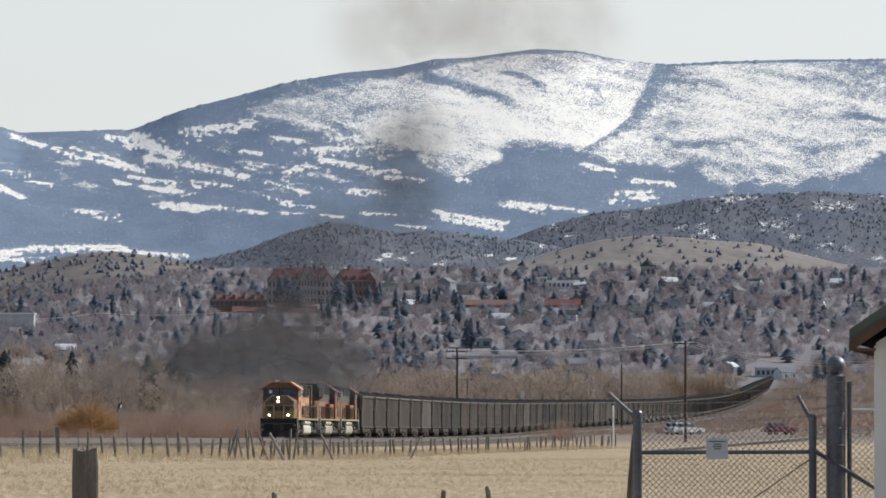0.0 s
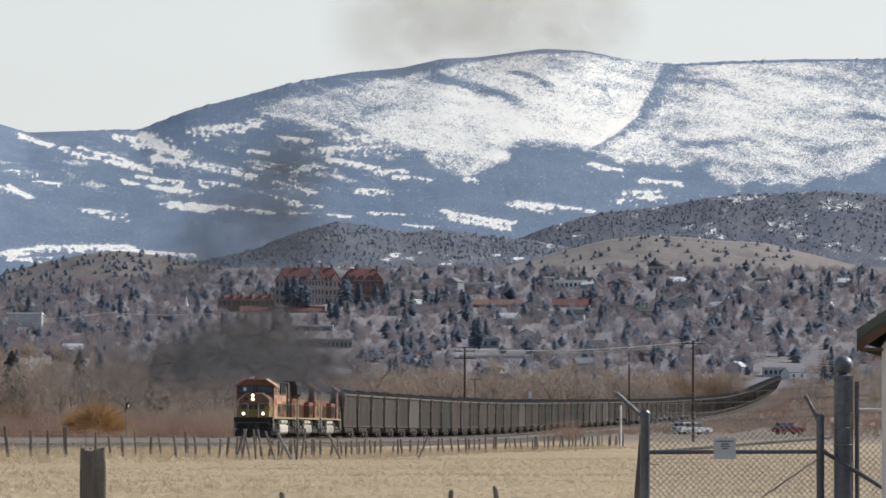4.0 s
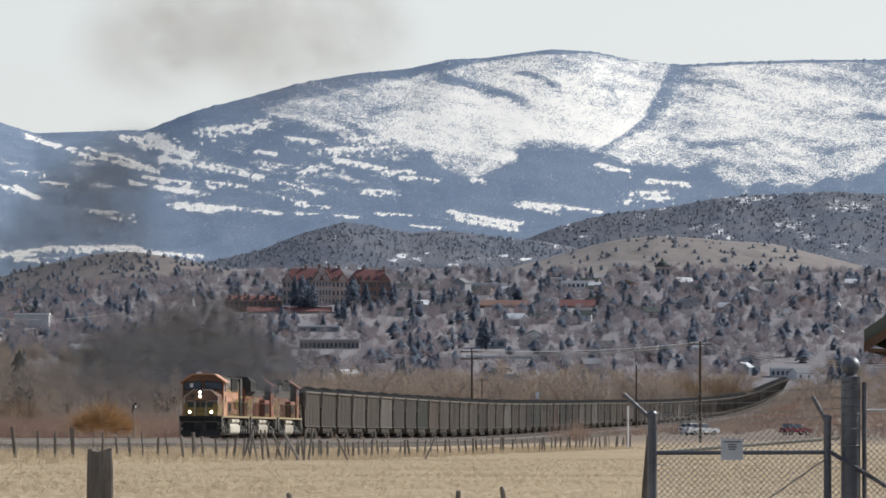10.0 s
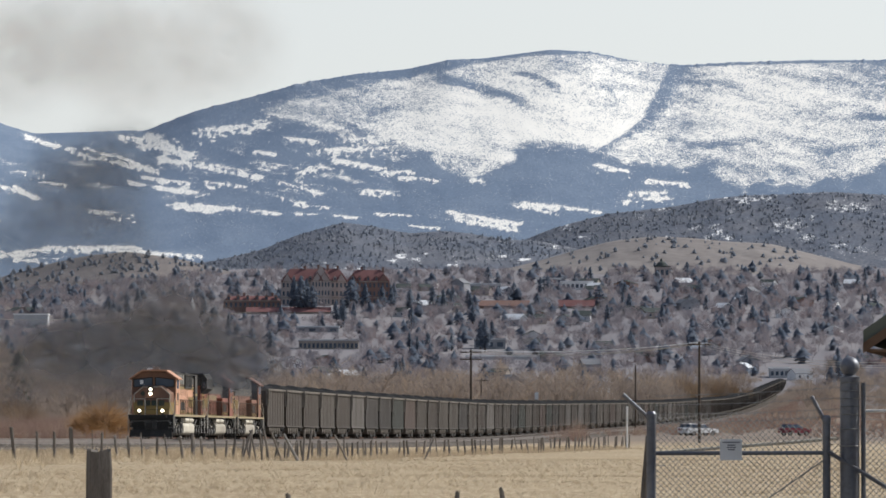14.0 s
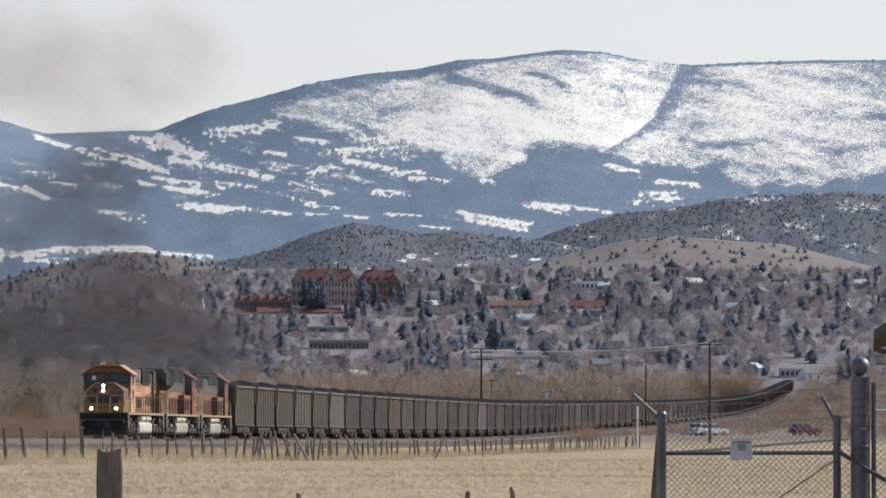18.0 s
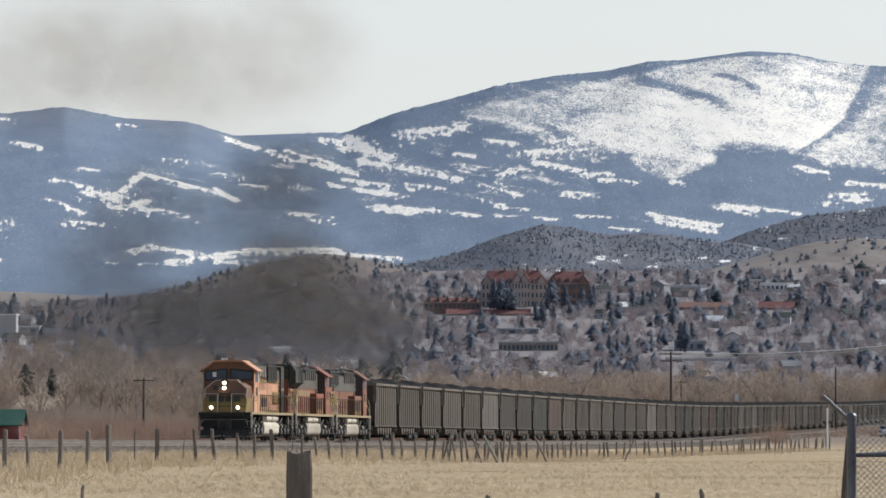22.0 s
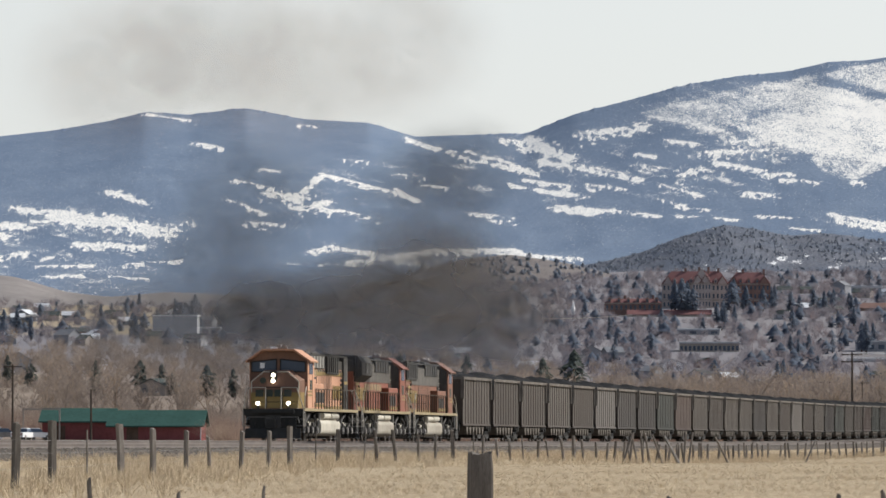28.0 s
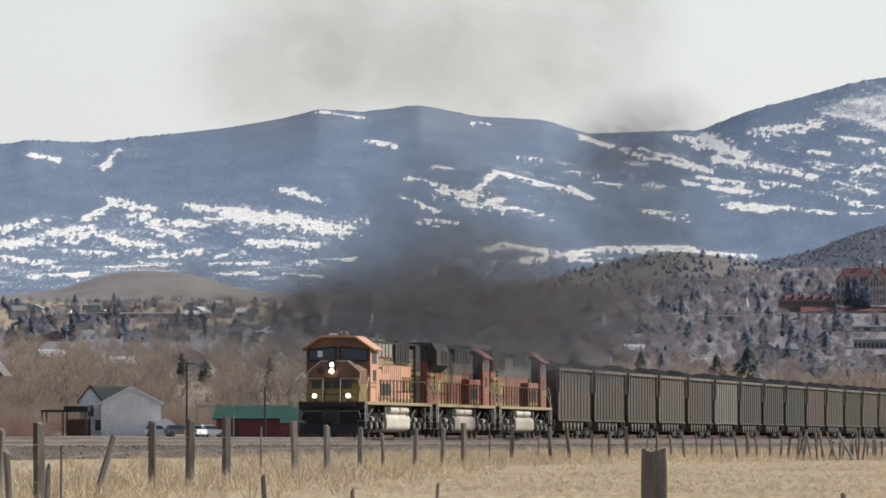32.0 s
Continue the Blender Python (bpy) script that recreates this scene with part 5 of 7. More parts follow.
gate = tagged(new("chain_link_gate"), "galvanised chain-link gate with a small white notice and barbed-wire arms", "gate")
for u, v, r, av, au in ((1128, 738, 0.036, 697, 1078), (1438, 745, 0.03, 700, 1411)):
    p = part("gate_upright", Geo().tube((gx(u), GD, -0.1), (gx(u), GD, gz(v)), r, n=14).lathe([(r * 1.12, 0), (r * 1.12, 0.03), (r * 0.7, 0.05)], 12, (gx(u), GD, gz(v))), M["galv"], gate)
    part("barb_arm", Geo().tube((gx(u), GD, gz(v) - 0.02), (gx(au), GD, gz(av)), 0.015, n=8), M["galv"], p)
part("gate_rail", Geo().tube((gx(1128), GD, gz(801)), (gx(1438), GD, gz(800)), 0.017, n=10), M["galv"], gate)
part("gate_rail", Geo().tube((gx(1128), GD + 0.2, gz(801)), (gx(1462), GD + 0.5, gz(775)), 0.014, n=10), M["cream"], gate, "pale slanting pipe rail")
part("brace", Geo().tube((gx(1434), GD, gz(812)), (gx(1300), GD, gz(905)), 0.006, n=6), M["wire"], gate)
part("chain_link", link_panel(1128, 1438, 737, 0.05, GD + 0.02), M["wire"], gate, "rows of woven wire diamonds")
for v0, v1 in ((700, 683), (716, 702), (732, 722), (747, 735)):
    g = Geo().tube((gx(1136), GD, gz(v0)), (gx(1300), GD, gz((v0 + v1) / 2 + 3)), 0.0022, n=4).tube((gx(1300), GD, gz((v0 + v1) / 2 + 3)), (gx(1476), GD, gz(v1)), 0.0022, n=4)
    for k in range(24):
        f = k / 23
        x, z = gx(1136 + 340 * f), gz(v0 + (v1 - v0) * f + 6 * math.sin(math.pi * f) * 0.5)
        g.tube((x - 0.012, GD, z - 0.012), (x + 0.012, GD, z + 0.012), 0.002, n=3)
    part("barbed_wire", g, M["wire"], gate)
notice = part("notice", Geo().box(gx(1249), gx(1288), GD - 0.055, GD - 0.045, gz(813), gz(776)), M["white"], gate, "small white notice with unreadable lines")
for k, (a, b, z) in enumerate(((1253, 1284, 781), (1262, 1276, 786), (1261, 1277, 790), (1263, 1275, 794))):
    part("text_bar", Geo().box(gx(a), gx(b), GD - 0.058, GD - 0.055, gz(z + 1.5), gz(z - 0.6)), M["galv"], notice)
for z0 in (778, 810):
    part("tie", Geo().tube((gx(1268), GD - 0.05, gz(z0)), (gx(1268), GD + 0.01, gz(z0)), 0.004, n=5), M["wire"], notice)

bollard = tagged(new("ball_post"), "thick grey steel gate post with a ball on top", "post")
bx = gx(1479)
part("shaft", Geo().lathe([(0.074, -0.1), (0.074, gz(668) - 0.02), (0.078, gz(668) - 0.02), (0.078, gz(666)), (0.05, gz(664)), (0.03, gz(661))], 20, (bx, GD, 0)), M["galv"], bollard, smooth=False)
rings = [(max(0.004, 0.075 * math.sin(math.pi * k / 10)), -0.075 * math.cos(math.pi * k / 10)) for k in range(11)]
part("ball", Geo().lathe(rings, 20, (bx, GD, gz(647))), M["galv"], bollard, smooth=True)
for k, v in enumerate((676, 690, 704, 718, 732, 758, 788)):
    part("wire_band", Geo().lathe([(0.077, -0.004), (0.081, 0), (0.077, 0.004)], 16, (bx, GD, gz(v))), M["wire"], bollard)

side = tagged(new("chain_link_fence"), "galvanised chain-link fence beside a white shed", "fence")
part("fence_post", Geo().tube((gx(1503), GD, -0.1), (gx(1503), GD, gz(676)), 0.018, n=10), M["galv"], side)
part("fence_post", Geo().tube((gx(1592), GD + 0.1, -0.1), (gx(1592), GD + 0.1, gz(676)), 0.018, n=10), M["galv"], side)
part("chain_link", link_panel(1503, 1592, 757, 0.05, GD + 0.03), M["wire"], side)
part("chain_link", link_panel(1441, 1476, 750, 0.05, GD + 0.03), M["wire"], side)
part("top_pipe", Geo().tube((gx(1503), GD, gz(726)), (gx(1592), GD + 0.1, gz(726)), 0.011, n=8), M["white"], side)
part("brace_pipe", Geo().tube((gx(1440), GD - 0.06, gz(798)), (gx(1600), GD - 0.06, gz(896)), 0.016, n=8), M["galv"], side, "dark slanting brace pipe")
for v in (680, 700, 714, 740):
    part("barbed_wire", Geo().tube((gx(1503), GD, gz(v)), (gx(1592), GD + 0.1, gz(v + 5)), 0.0022, n=4), M["wire"], side)

M["brown_trim"] = mottled("brown_trim", (0.1, 0.065, 0.05), (0.14, 0.095, 0.07), 1.0, 8)
M["shingle"] = mottled("grey_green_shingles", (0.1, 0.115, 0.1), (0.15, 0.16, 0.14), 1.5, 10)
shed = tagged(new("white_shed"), "white shed with a brown-trimmed gable roof beside the gate", "shed")
SD = 50.0
ov, w0 = 44 * SD / K, rise(607, SD)         # eaves overhang, height of the wall
part("wall", Geo().extrude([(0, -0.1), (4.0, -0.1), (4.0, w0), (2.0, w0 + 1.32), (0, w0)], "y", 0, 5.0), M["white"], shed)
for sgn in (1, -1):
    def px(x):
        return 2.0 + sgn * (x - 2.0)
    zr = w0 + (2.0 + ov) * 0.68
    part("roof_slope", Geo().extrude([(px(-ov), w0), (2.0, zr), (2.0, zr + 0.09), (px(-ov), w0 + 0.09)], "y", -0.25, 5.3), M["shingle"], shed)
    part("fascia", Geo().extrude([(px(-ov), w0 - 0.07), (2.0, zr - 0.07), (2.0, zr), (px(-ov), w0)], "y", -0.28, -0.25), M["brown_trim"], shed)
    part("soffit", Geo().box(*sorted((px(-ov + 0.02), px(0))), -0.24, 5.2, w0 - 0.06, w0 - 0.04), M["brown_trim"], shed)
    part("corner_board", Geo().box(*sorted((px(-0.012), px(0.07))), -0.015, -0.002, 0, w0 - 0.02), M["white"], shed)
for i in range(9):
    part("siding_board", Geo().box(0.08 + i * 0.43, 0.49 + i * 0.43, -0.012, -0.003, 0.05, w0 - 0.03), M["white"], shed)
shed.matrix_basis = pose(*bear(1550 - 784, SD), 0, 0, 0, -6)

left_shed = tagged(new("open_shed"), "low shed with a white-edged dark green roof at the field's end", "shed")
LD = 120.0
lx, lz = bear(-1000 - 784, LD)[0], rise(662, LD)
lg = ground_at(lx - 2, LD)
part("wall", Geo().box(-4.2, -0.7, 0.6, 4, -0.3, lz - lg), M["deep_green"], left_shed)
part("roof_slope", Geo().extrude([(0, 0), (-2.4, 3.0), (-4.8, 0), (-4.6, -0.02), (-2.4, 2.75), (-0.2, -0.02)], "y", -0.4, 4.3), M["deep_green"], left_shed, m=pose(0, 0, lz - lg))
for sgn in (1, -1):
    part("fascia", Geo().extrude([(-2.4 + sgn * 2.42, -0.02), (-2.4, 3.04), (-2.4, 2.86), (-2.4 + sgn * 2.28, -0.02)], "y", -0.44, -0.4), M["white"], left_shed, m=pose(0, 0, lz - lg))
left_shed.matrix_basis = pose(lx, LD, lg, 0, 0, 12)


# ---- poles and lines ----
POLES = []


def utility_pole(u, v_top, d, arms, lean_deg=0.0):
    x, y = bear(u - 784, d)
    z0 = ground_at(x, y)
    h = rise(v_top, d) - z0
    p = tagged(new("utility_pole"), "dark wooden utility pole with crossarms" if arms else "bare dark wooden pole", "pole", "poles along the line")
    part("shaft", Geo().tube((0, 0, -0.3), (0, 0, h), 0.17, 0.11, 8), M["pole"], p)
    for k in range(arms):
        z = h - 0.35 - 0.85 * k
        a = part("crossarm", Geo().box(-1.3, 1.3, -0.06, 0.06, z - 0.07, z + 0.07), M["pole"], p)
        for xx in (-1.15, -0.6, 0.6, 1.15):
            part("insulator", Geo().lathe([(0.03, 0), (0.06, 0.05), (0.06, 0.1), (0.03, 0.15)], 6, (xx, 0, z + 0.07)), M["galv"], a)
    p.matrix_basis = pose(x, y, z0, 0, lean_deg, 0)
    return Vector((x, y, z0 + h))


pa = utility_pole(809, 617, 860, 2)
pb = utility_pole(1213, 603, 780, 1)
main_wire = tagged(new("power_line"), "pale power line slung between two wooden poles", "power line")
span_geo = Geo()
for i in range(12):
    f0, f1 = i / 12, (i + 1) / 12
    a, b = pa.lerp(pb, f0) - Vector((0, 0, 0.1 + 2.2 * f0 * (1 - f0))), pa.lerp(pb, f1) - Vector((0, 0, 0.1 + 2.2 * f1 * (1 - f1)))
    span_geo.tube(tuple(a), tuple(b), 0.05, n=5)
part("wire", span_geo, M["white"], main_wire)
utility_pole(760, 668, 1350, 1)
utility_pole(827, 669, 1330, 1)
utility_pole(1100, 645, 1150, 0)
pc = utility_pole(-681, 638, 980, 1)
utility_pole(-541, 683, 940, 0)
utility_pole(-125, 664, 900, 1)
pd = Vector((*bear(1640 - 784, 640), rise(628, 640)))
pe = Vector((*bear(330 - 784, 1000), rise(655, 1000)))


def span(a, b, sag, r, label):
    g = Geo()
    pts = [a.lerp(b, k / 16) - Vector((0, 0, sag * 4 * (k / 16) * (1 - k / 16))) for k in range(17)]
    n = len(pts)
    g.add([p + Vector((0, o[0] * r, o[1] * r)) for p in pts for o in ((1, 0), (0, 1), (-1, 0), (0, -1))],
          [(4 * k + i, 4 * k + (i + 1) % 4, 4 * k + 4 + (i + 1) % 4, 4 * k + 4 + i) for k in range(n - 1) for i in range(4)])
    tagged(part("power_line", g, M["handrail"]), label, "cable", "cables between the poles")


for off in (-1.1, 0.0, 1.1):
    o = Vector((off * 0.4, 0, -0.25 + 0.1 * off))
    span(pa + o, pb + o, 0.8, 0.022, "pale sagging power line between two poles")
    span(pb + o, pd + o * 2.5, 1.0, 0.018, "pale sagging power line above the siding")
far_a, far_b, far_c = (Vector((*bear(u - 784, 1900), rise(v, 1900))) for u, v in ((-60, 560), (175, 554), (420, 551)))
span(far_a, far_b, 1.2, 0.07, "thin power line across the far streets")
span(far_b, far_c, 0.8, 0.07, "thin power line across the far streets")

# crossing signal by the line
sig = tagged(new("crossing_signal"), "white level-crossing post with dark lamps", "signal")
part("mast", Geo().tube((0, 0, 0), (0, 0, 3.9), 0.09, n=8), M["white"], sig)
part("lamp_bar", Geo().box(-0.4, 0.4, -0.05, 0.05, 2.55, 2.65), M["silver"], sig)
for sx in (1, -1):
    part("lamp", Geo().tube((sx * 0.3, -0.14, 2.6), (sx * 0.3, 0.04, 2.6), 0.13, n=12), M["black"], sig)
sig.matrix_basis = place(1085, 655)
mark = tagged(new("line_signal"), "small white-topped signal beside the track", "signal")
part("mast", Geo().tube((0, 0, 0), (0, 0, 5.6), 0.08, n=6), M["silver"], mark)
part("head", Geo().box(-0.25, 0.25, -0.2, 0.2, 5.2, 6.2), M["white"], mark)
mark.matrix_basis = place(925, 1010)
bird_post = tagged(new("bird_post"), "slim stake with a dark bird on it", "post")
part("shaft", Geo().tube((0, 0, -0.2), (0, 0, rise(724, 690) - ground_at(*bear(-573, 690))), 0.06, n=6), M["wood"], bird_post)
bird_post.matrix_basis = place(211, 690)
bird = tagged(new("bird"), "dark bird with a pale breast perched on a stake", "bird")
_bz = rise(724, 690)
part("body", Geo().lathe([(0.02, 0), (0.14, 0.12), (0.18, 0.3), (0.13, 0.5), (0.03, 0.58)], 10), M["black"], bird)
part("head", Geo().lathe([(0.02, 0.5), (0.1, 0.56), (0.1, 0.66), (0.02, 0.72)], 8, (0.06, 0, 0)), M["black"], bird)
part("breast", Geo().lathe([(0.02, 0.1), (0.1, 0.18), (0.12, 0.3), (0.08, 0.42), (0.02, 0.48)], 8, (0.07, -0.06, 0)), M["white"], bird)
part("tail", Geo().box(-0.16, -0.08, -0.05, 0.05, -0.35, 0.16), M["black"], bird)
bird.matrix_basis = pose(*bear(211 - 784, 690), _bz, 0, 12, 0)


# ---- houses ----
def paint(name, c):
    if name not in M:
        M[name] = mottled(name, c, tuple(min(1, x * 1.18) for x in c), 3.0, 6, 0.85, dirt=tuple(x * 0.7 for x in c))
    return M[name]


paint("house_white", (0.74, 0.735, 0.73))
paint("roof_dark", (0.07, 0.08, 0.078))
paint("barn_red", (0.22, 0.075, 0.072))
paint("roof_green", (0.042, 0.088, 0.076))
paint("tan_wall", (0.28, 0.25, 0.225))
# town walls and roofs below: muted, bluish tones in place of slight haze
paint("grey_wall", (0.25, 0.255, 0.275))
paint("pale_wall", (0.43, 0.435, 0.45))
paint("brick_wall", (0.2, 0.13, 0.112))
paint("stone_wall", (0.37, 0.318, 0.3))
paint("roof_red", (0.175, 0.092, 0.09))
paint("roof_grey", (0.19, 0.195, 0.21))
paint("roof_snow", (0.55, 0.57, 0.6))
paint("blue_wall", (0.18, 0.2, 0.235))


def gabled(name, label, w, dep, h, rh, wall, roof, windows=(), gable_front=True, eave=0.35, category="house"):
    """A house: w across its front, dep deep, eaves at h, ridge rh higher; windows: x, z, width, height on the front."""
    hs = tagged(new(name), label, category)
    if gable_front:
        part("wall", Geo().extrude([(-w / 2, -0.5), (w / 2, -0.5), (w / 2, h), (0, h + rh), (-w / 2, h)], "y", 0, dep), M[wall], hs)
        for s in (1, -1):
            e = rh / (w / 2) * eave
            part("roof", Geo().extrude([(s * (w / 2 + eave), h - e), (0, h + rh), (0, h + rh + 0.22), (s * (w / 2 + eave), h - e + 0.2)], "y", -eave, dep + eave), M[roof], hs)
    else:
        part("wall", Geo().extrude([(0, -0.5), (dep, -0.5), (dep, h), (dep / 2, h + rh), (0, h)], "x", -w / 2, w / 2), M[wall], hs)
        for s in (1, -1):
            e = rh / (dep / 2) * eave
            part("roof", Geo().extrude([(dep / 2 + s * (dep / 2 + eave), h - e), (dep / 2, h + rh), (dep / 2, h + rh + 0.22), (dep / 2 + s * (dep / 2 + eave), h - e + 0.2)], "x", -w / 2 - eave, w / 2 + eave), M[roof], hs)
    for x, z, ww, wh in windows:
        wd = part("window", Geo().box(x - ww / 2, x + ww / 2, -0.05, 0.02, z, z + wh), M["glass"], hs)
        part("sill", Geo().box(x - ww / 2 - 0.1, x + ww / 2 + 0.1, -0.08, -0.051, z - 0.12, z), M["white"], wd)
    return hs


# the white house by the line, with its wing, porch and carport
HD = 1000.0
white_house = gabled("white_house", "two-storey white house with a dark green gabled roof", 8.4, 11, 4.6, 2.2, "house_white", "roof_dark", (), True)
white_house.matrix_basis = place(225 - 1006, HD, None, 8)
for s in (1, -1):
    part("fascia", Geo().extrude([(s * 4.6, 4.32), (0, 6.74), (0, 7.05), (s * 4.6, 4.64)], "y", -0.42, -0.36), M["white"], white_house, "white board along the gable")
part("wing", Geo().extrude([(-7.2, -0.5), (-4.2, -0.5), (-4.2, 5.0), (-5.7, 6.9), (-7.2, 5.0)], "y", 1.5, 9), M["house_white"], white_house)
for s in (1, -1):
    part("wing_roof", Geo().extrude([(-5.7 + s * 1.8, 4.6), (-5.7, 7.0), (-5.7, 7.25), (-5.7 + s * 1.85, 4.8)], "y", 1.1, 9.2), M["roof_dark"], white_house)
part("cross_roof", Geo().extrude([(3.2, 4.9), (6.2, 7.0), (9.2, 4.9), (9.2, 4.7), (6.2, 6.7), (3.2, 4.7)], "x", -6.0, 0.0), M["roof_dark"], white_house)
part("lean_to", Geo().extrude([(3.0, -0.5), (6.4, -0.5), (6.4, 1.5), (4.9, 2.5), (3.0, 2.0)], "y", -1.5, 4), M["house_white"], white_house)
for x, z in ((-5.6, 2.8), (-4.6, 0.8)):
    wd = part("window", Geo().box(x - 0.4, x + 0.4, 1.42, 1.49, z, z + 1.5), M["glass"], white_house)
    part("sill", Geo().box(x - 0.5, x + 0.5, 1.36, 1.42, z - 0.12, z), M["white"], wd)
porch = tagged(new("carport"), "dark timber carport with a flat roof beside the white house", "carport")
part("roof", Geo().box(-6.2, 0.4, 0, 5, 3.4, 3.7).box(-3.0, 0.4, 0.2, 4.8, 3.7, 4.2), M["black"], porch)
for x in (-6.0, -3.1, 0.1):
    for y in (0.2, 4.8):
        part("pillar", Geo().box(x - 0.12, x + 0.12, y - 0.12, y + 0.12, -0.2, 3.4), M["pole"], porch)
part("store", Geo().box(-2.9, 0.1, 2, 4.6, 0, 2.4), M["brown_trim"], porch)
porch.matrix_basis = place(142 - 1006, HD - 4)

# red barns with green roofs
for i, (u0, u1, h, rh, d) in enumerate(((-628, -505, 2.6, 1.6, 985), (-508, -345, 2.0, 1.9, 975))):
    w = (u1 - u0) * d / K
    bn = gabled("red_barn", ("red barn with a low green metal roof" if i else "smaller red barn with a green metal roof"), w, 8, h, rh, "barn_red", "roof_green", (), False, 0.5, "barn")
    part("door", Geo().box(-w / 4 - 0.8, -w / 4 + 0.8, -0.06, 0.0, 0, 2.0), M["brown_trim"], bn)
    part("end_trim", Geo().box(w / 2 - 0.1, w / 2 + 0.03, -0.05, 0.05, 0, h), M["white"], bn)
    bn.matrix_basis = place((u0 + u1) / 2, d)
arch = tagged(new("yard_frame"), "thin pale timber frame standing in a yard", "frame")
for x in (0, 5.0):
    part("upright", Geo().box(x - 0.09, x + 0.09, -0.09, 0.09, 0, 4.1), M["tan_wall"], arch)
part("beam", Geo().box(-0.1, 5.1, -0.1, 0.1, 4.1, 4.3), M["tan_wall"], arch)
arch.matrix_basis = place(344 - 1006, 980)


# ---- vehicles ----
def vehicle(name, label, body, length, pickup, cat, m):
    car = tagged(new(name), label, cat)
    L = length
    shell = [(-L / 2, 0.4), (L / 2, 0.4), (L / 2, 0.86), (L / 2 - 0.12, 0.98), (L * 0.2, 1.06), (-L * 0.47, 1.1), (-L / 2, 1.0)]
    part("body", Geo().extrude(shell, "y", -0.9, 0.9), body, car)
    r0, r1 = (-L * 0.12, L * 0.1) if pickup else (-L * 0.36, L * 0.06)
    part("cabin_glass", Geo().add([(r0 - 0.3, -0.86, 1.07), (r1 + 0.55, -0.86, 1.07), (r1 + 0.55, 0.86, 1.07), (r0 - 0.3, 0.86, 1.07), (r0, -0.7, 1.58), (r1, -0.7, 1.58), (r1, 0.7, 1.58), (r0, 0.7, 1.58)],
                                  [(0, 1, 5, 4), (1, 2, 6, 5), (2, 3, 7, 6), (3, 0, 4, 7), (4, 5, 6, 7)]), M["glass"], car)
    part("roof", Geo().box(r0 - 0.02, r1 + 0.02, -0.72, 0.72, 1.575, 1.66, b=0.03), body, car)
    for x in (-L * 0.3, L * 0.31):
        for y in (-0.8, 0.8):
            wh = part("wheel", Geo().tube((x, y - 0.12, 0.34), (x, y + 0.12, 0.34), 0.34, n=16), M["black"], car)
            part("rim", Geo().tube((x, y - 0.13, 0.34), (x, y + 0.13, 0.34), 0.2, n=12), M["silver"], wh)
    for y in (-0.65, 0.65):
        part("headlight", Geo().box(L / 2 - 0.06, L / 2 + 0.02, y - 0.2, y + 0.2, 0.7, 0.9), M["lamp_off"], car)
        part("tail_light", Geo().box(-L / 2 - 0.02, -L / 2 + 0.04, y - 0.12, y + 0.12, 0.7, 1.0), M["barn_red"], car)
    part("bumper", Geo().box(L / 2 - 0.05, L / 2 + 0.12, -0.85, 0.85, 0.4, 0.62), M["silver"], car)
    car.matrix_basis = m
    return car


M["red_paint"] = mottled("red_car_paint", (0.19, 0.03, 0.045), (0.24, 0.045, 0.06), 2.0, 4, 0.3)
vehicle("pickup", "white pickup truck parked by the line", M["white"], 5.4, True, "pickup", place(1213, 1000, None, 35))
vehicle("car", "white estate car parked by the line", M["white"], 4.6, False, "car", place(1198, 1012, None, 60))
vehicle("car", "small red car parked beyond the siding", M["red_paint"], 4.4, False, "car", place(1382, 1000, None, 30))
vehicle("pickup", "white pickup parked in a farm yard", M["white"], 5.2, True, "pickup", place(345 - 1006, 972, None, 75))
vehicle("car", "white car parked by the red barn", M["white"], 4.4, False, "car", place(368 - 1006, 974, None, 20))
vehicle("car", "white car parked beside the house", M["white"], 4.4, False, "car", place(275 - 1006, 985, None, 10))
vehicle("car", "pale car parked beside the house", M["silver"], 4.3, False, "car", place(312 - 1006, 985, None, 20))


# ---- the college on its hill and the town ----
def level(u, v):
    """Depth at which the land lies v units under the top of the first view, on the bearing u."""
    for d in np.arange(1300, 3500, 20.0):
        x, y = bear(u - 784, d)
        if ground_at(x, y) > rise(v, d):
            return float(d)
    return 3480.0


BLOCKS = []      # bearings and depth of the large buildings, to keep trees from hiding them


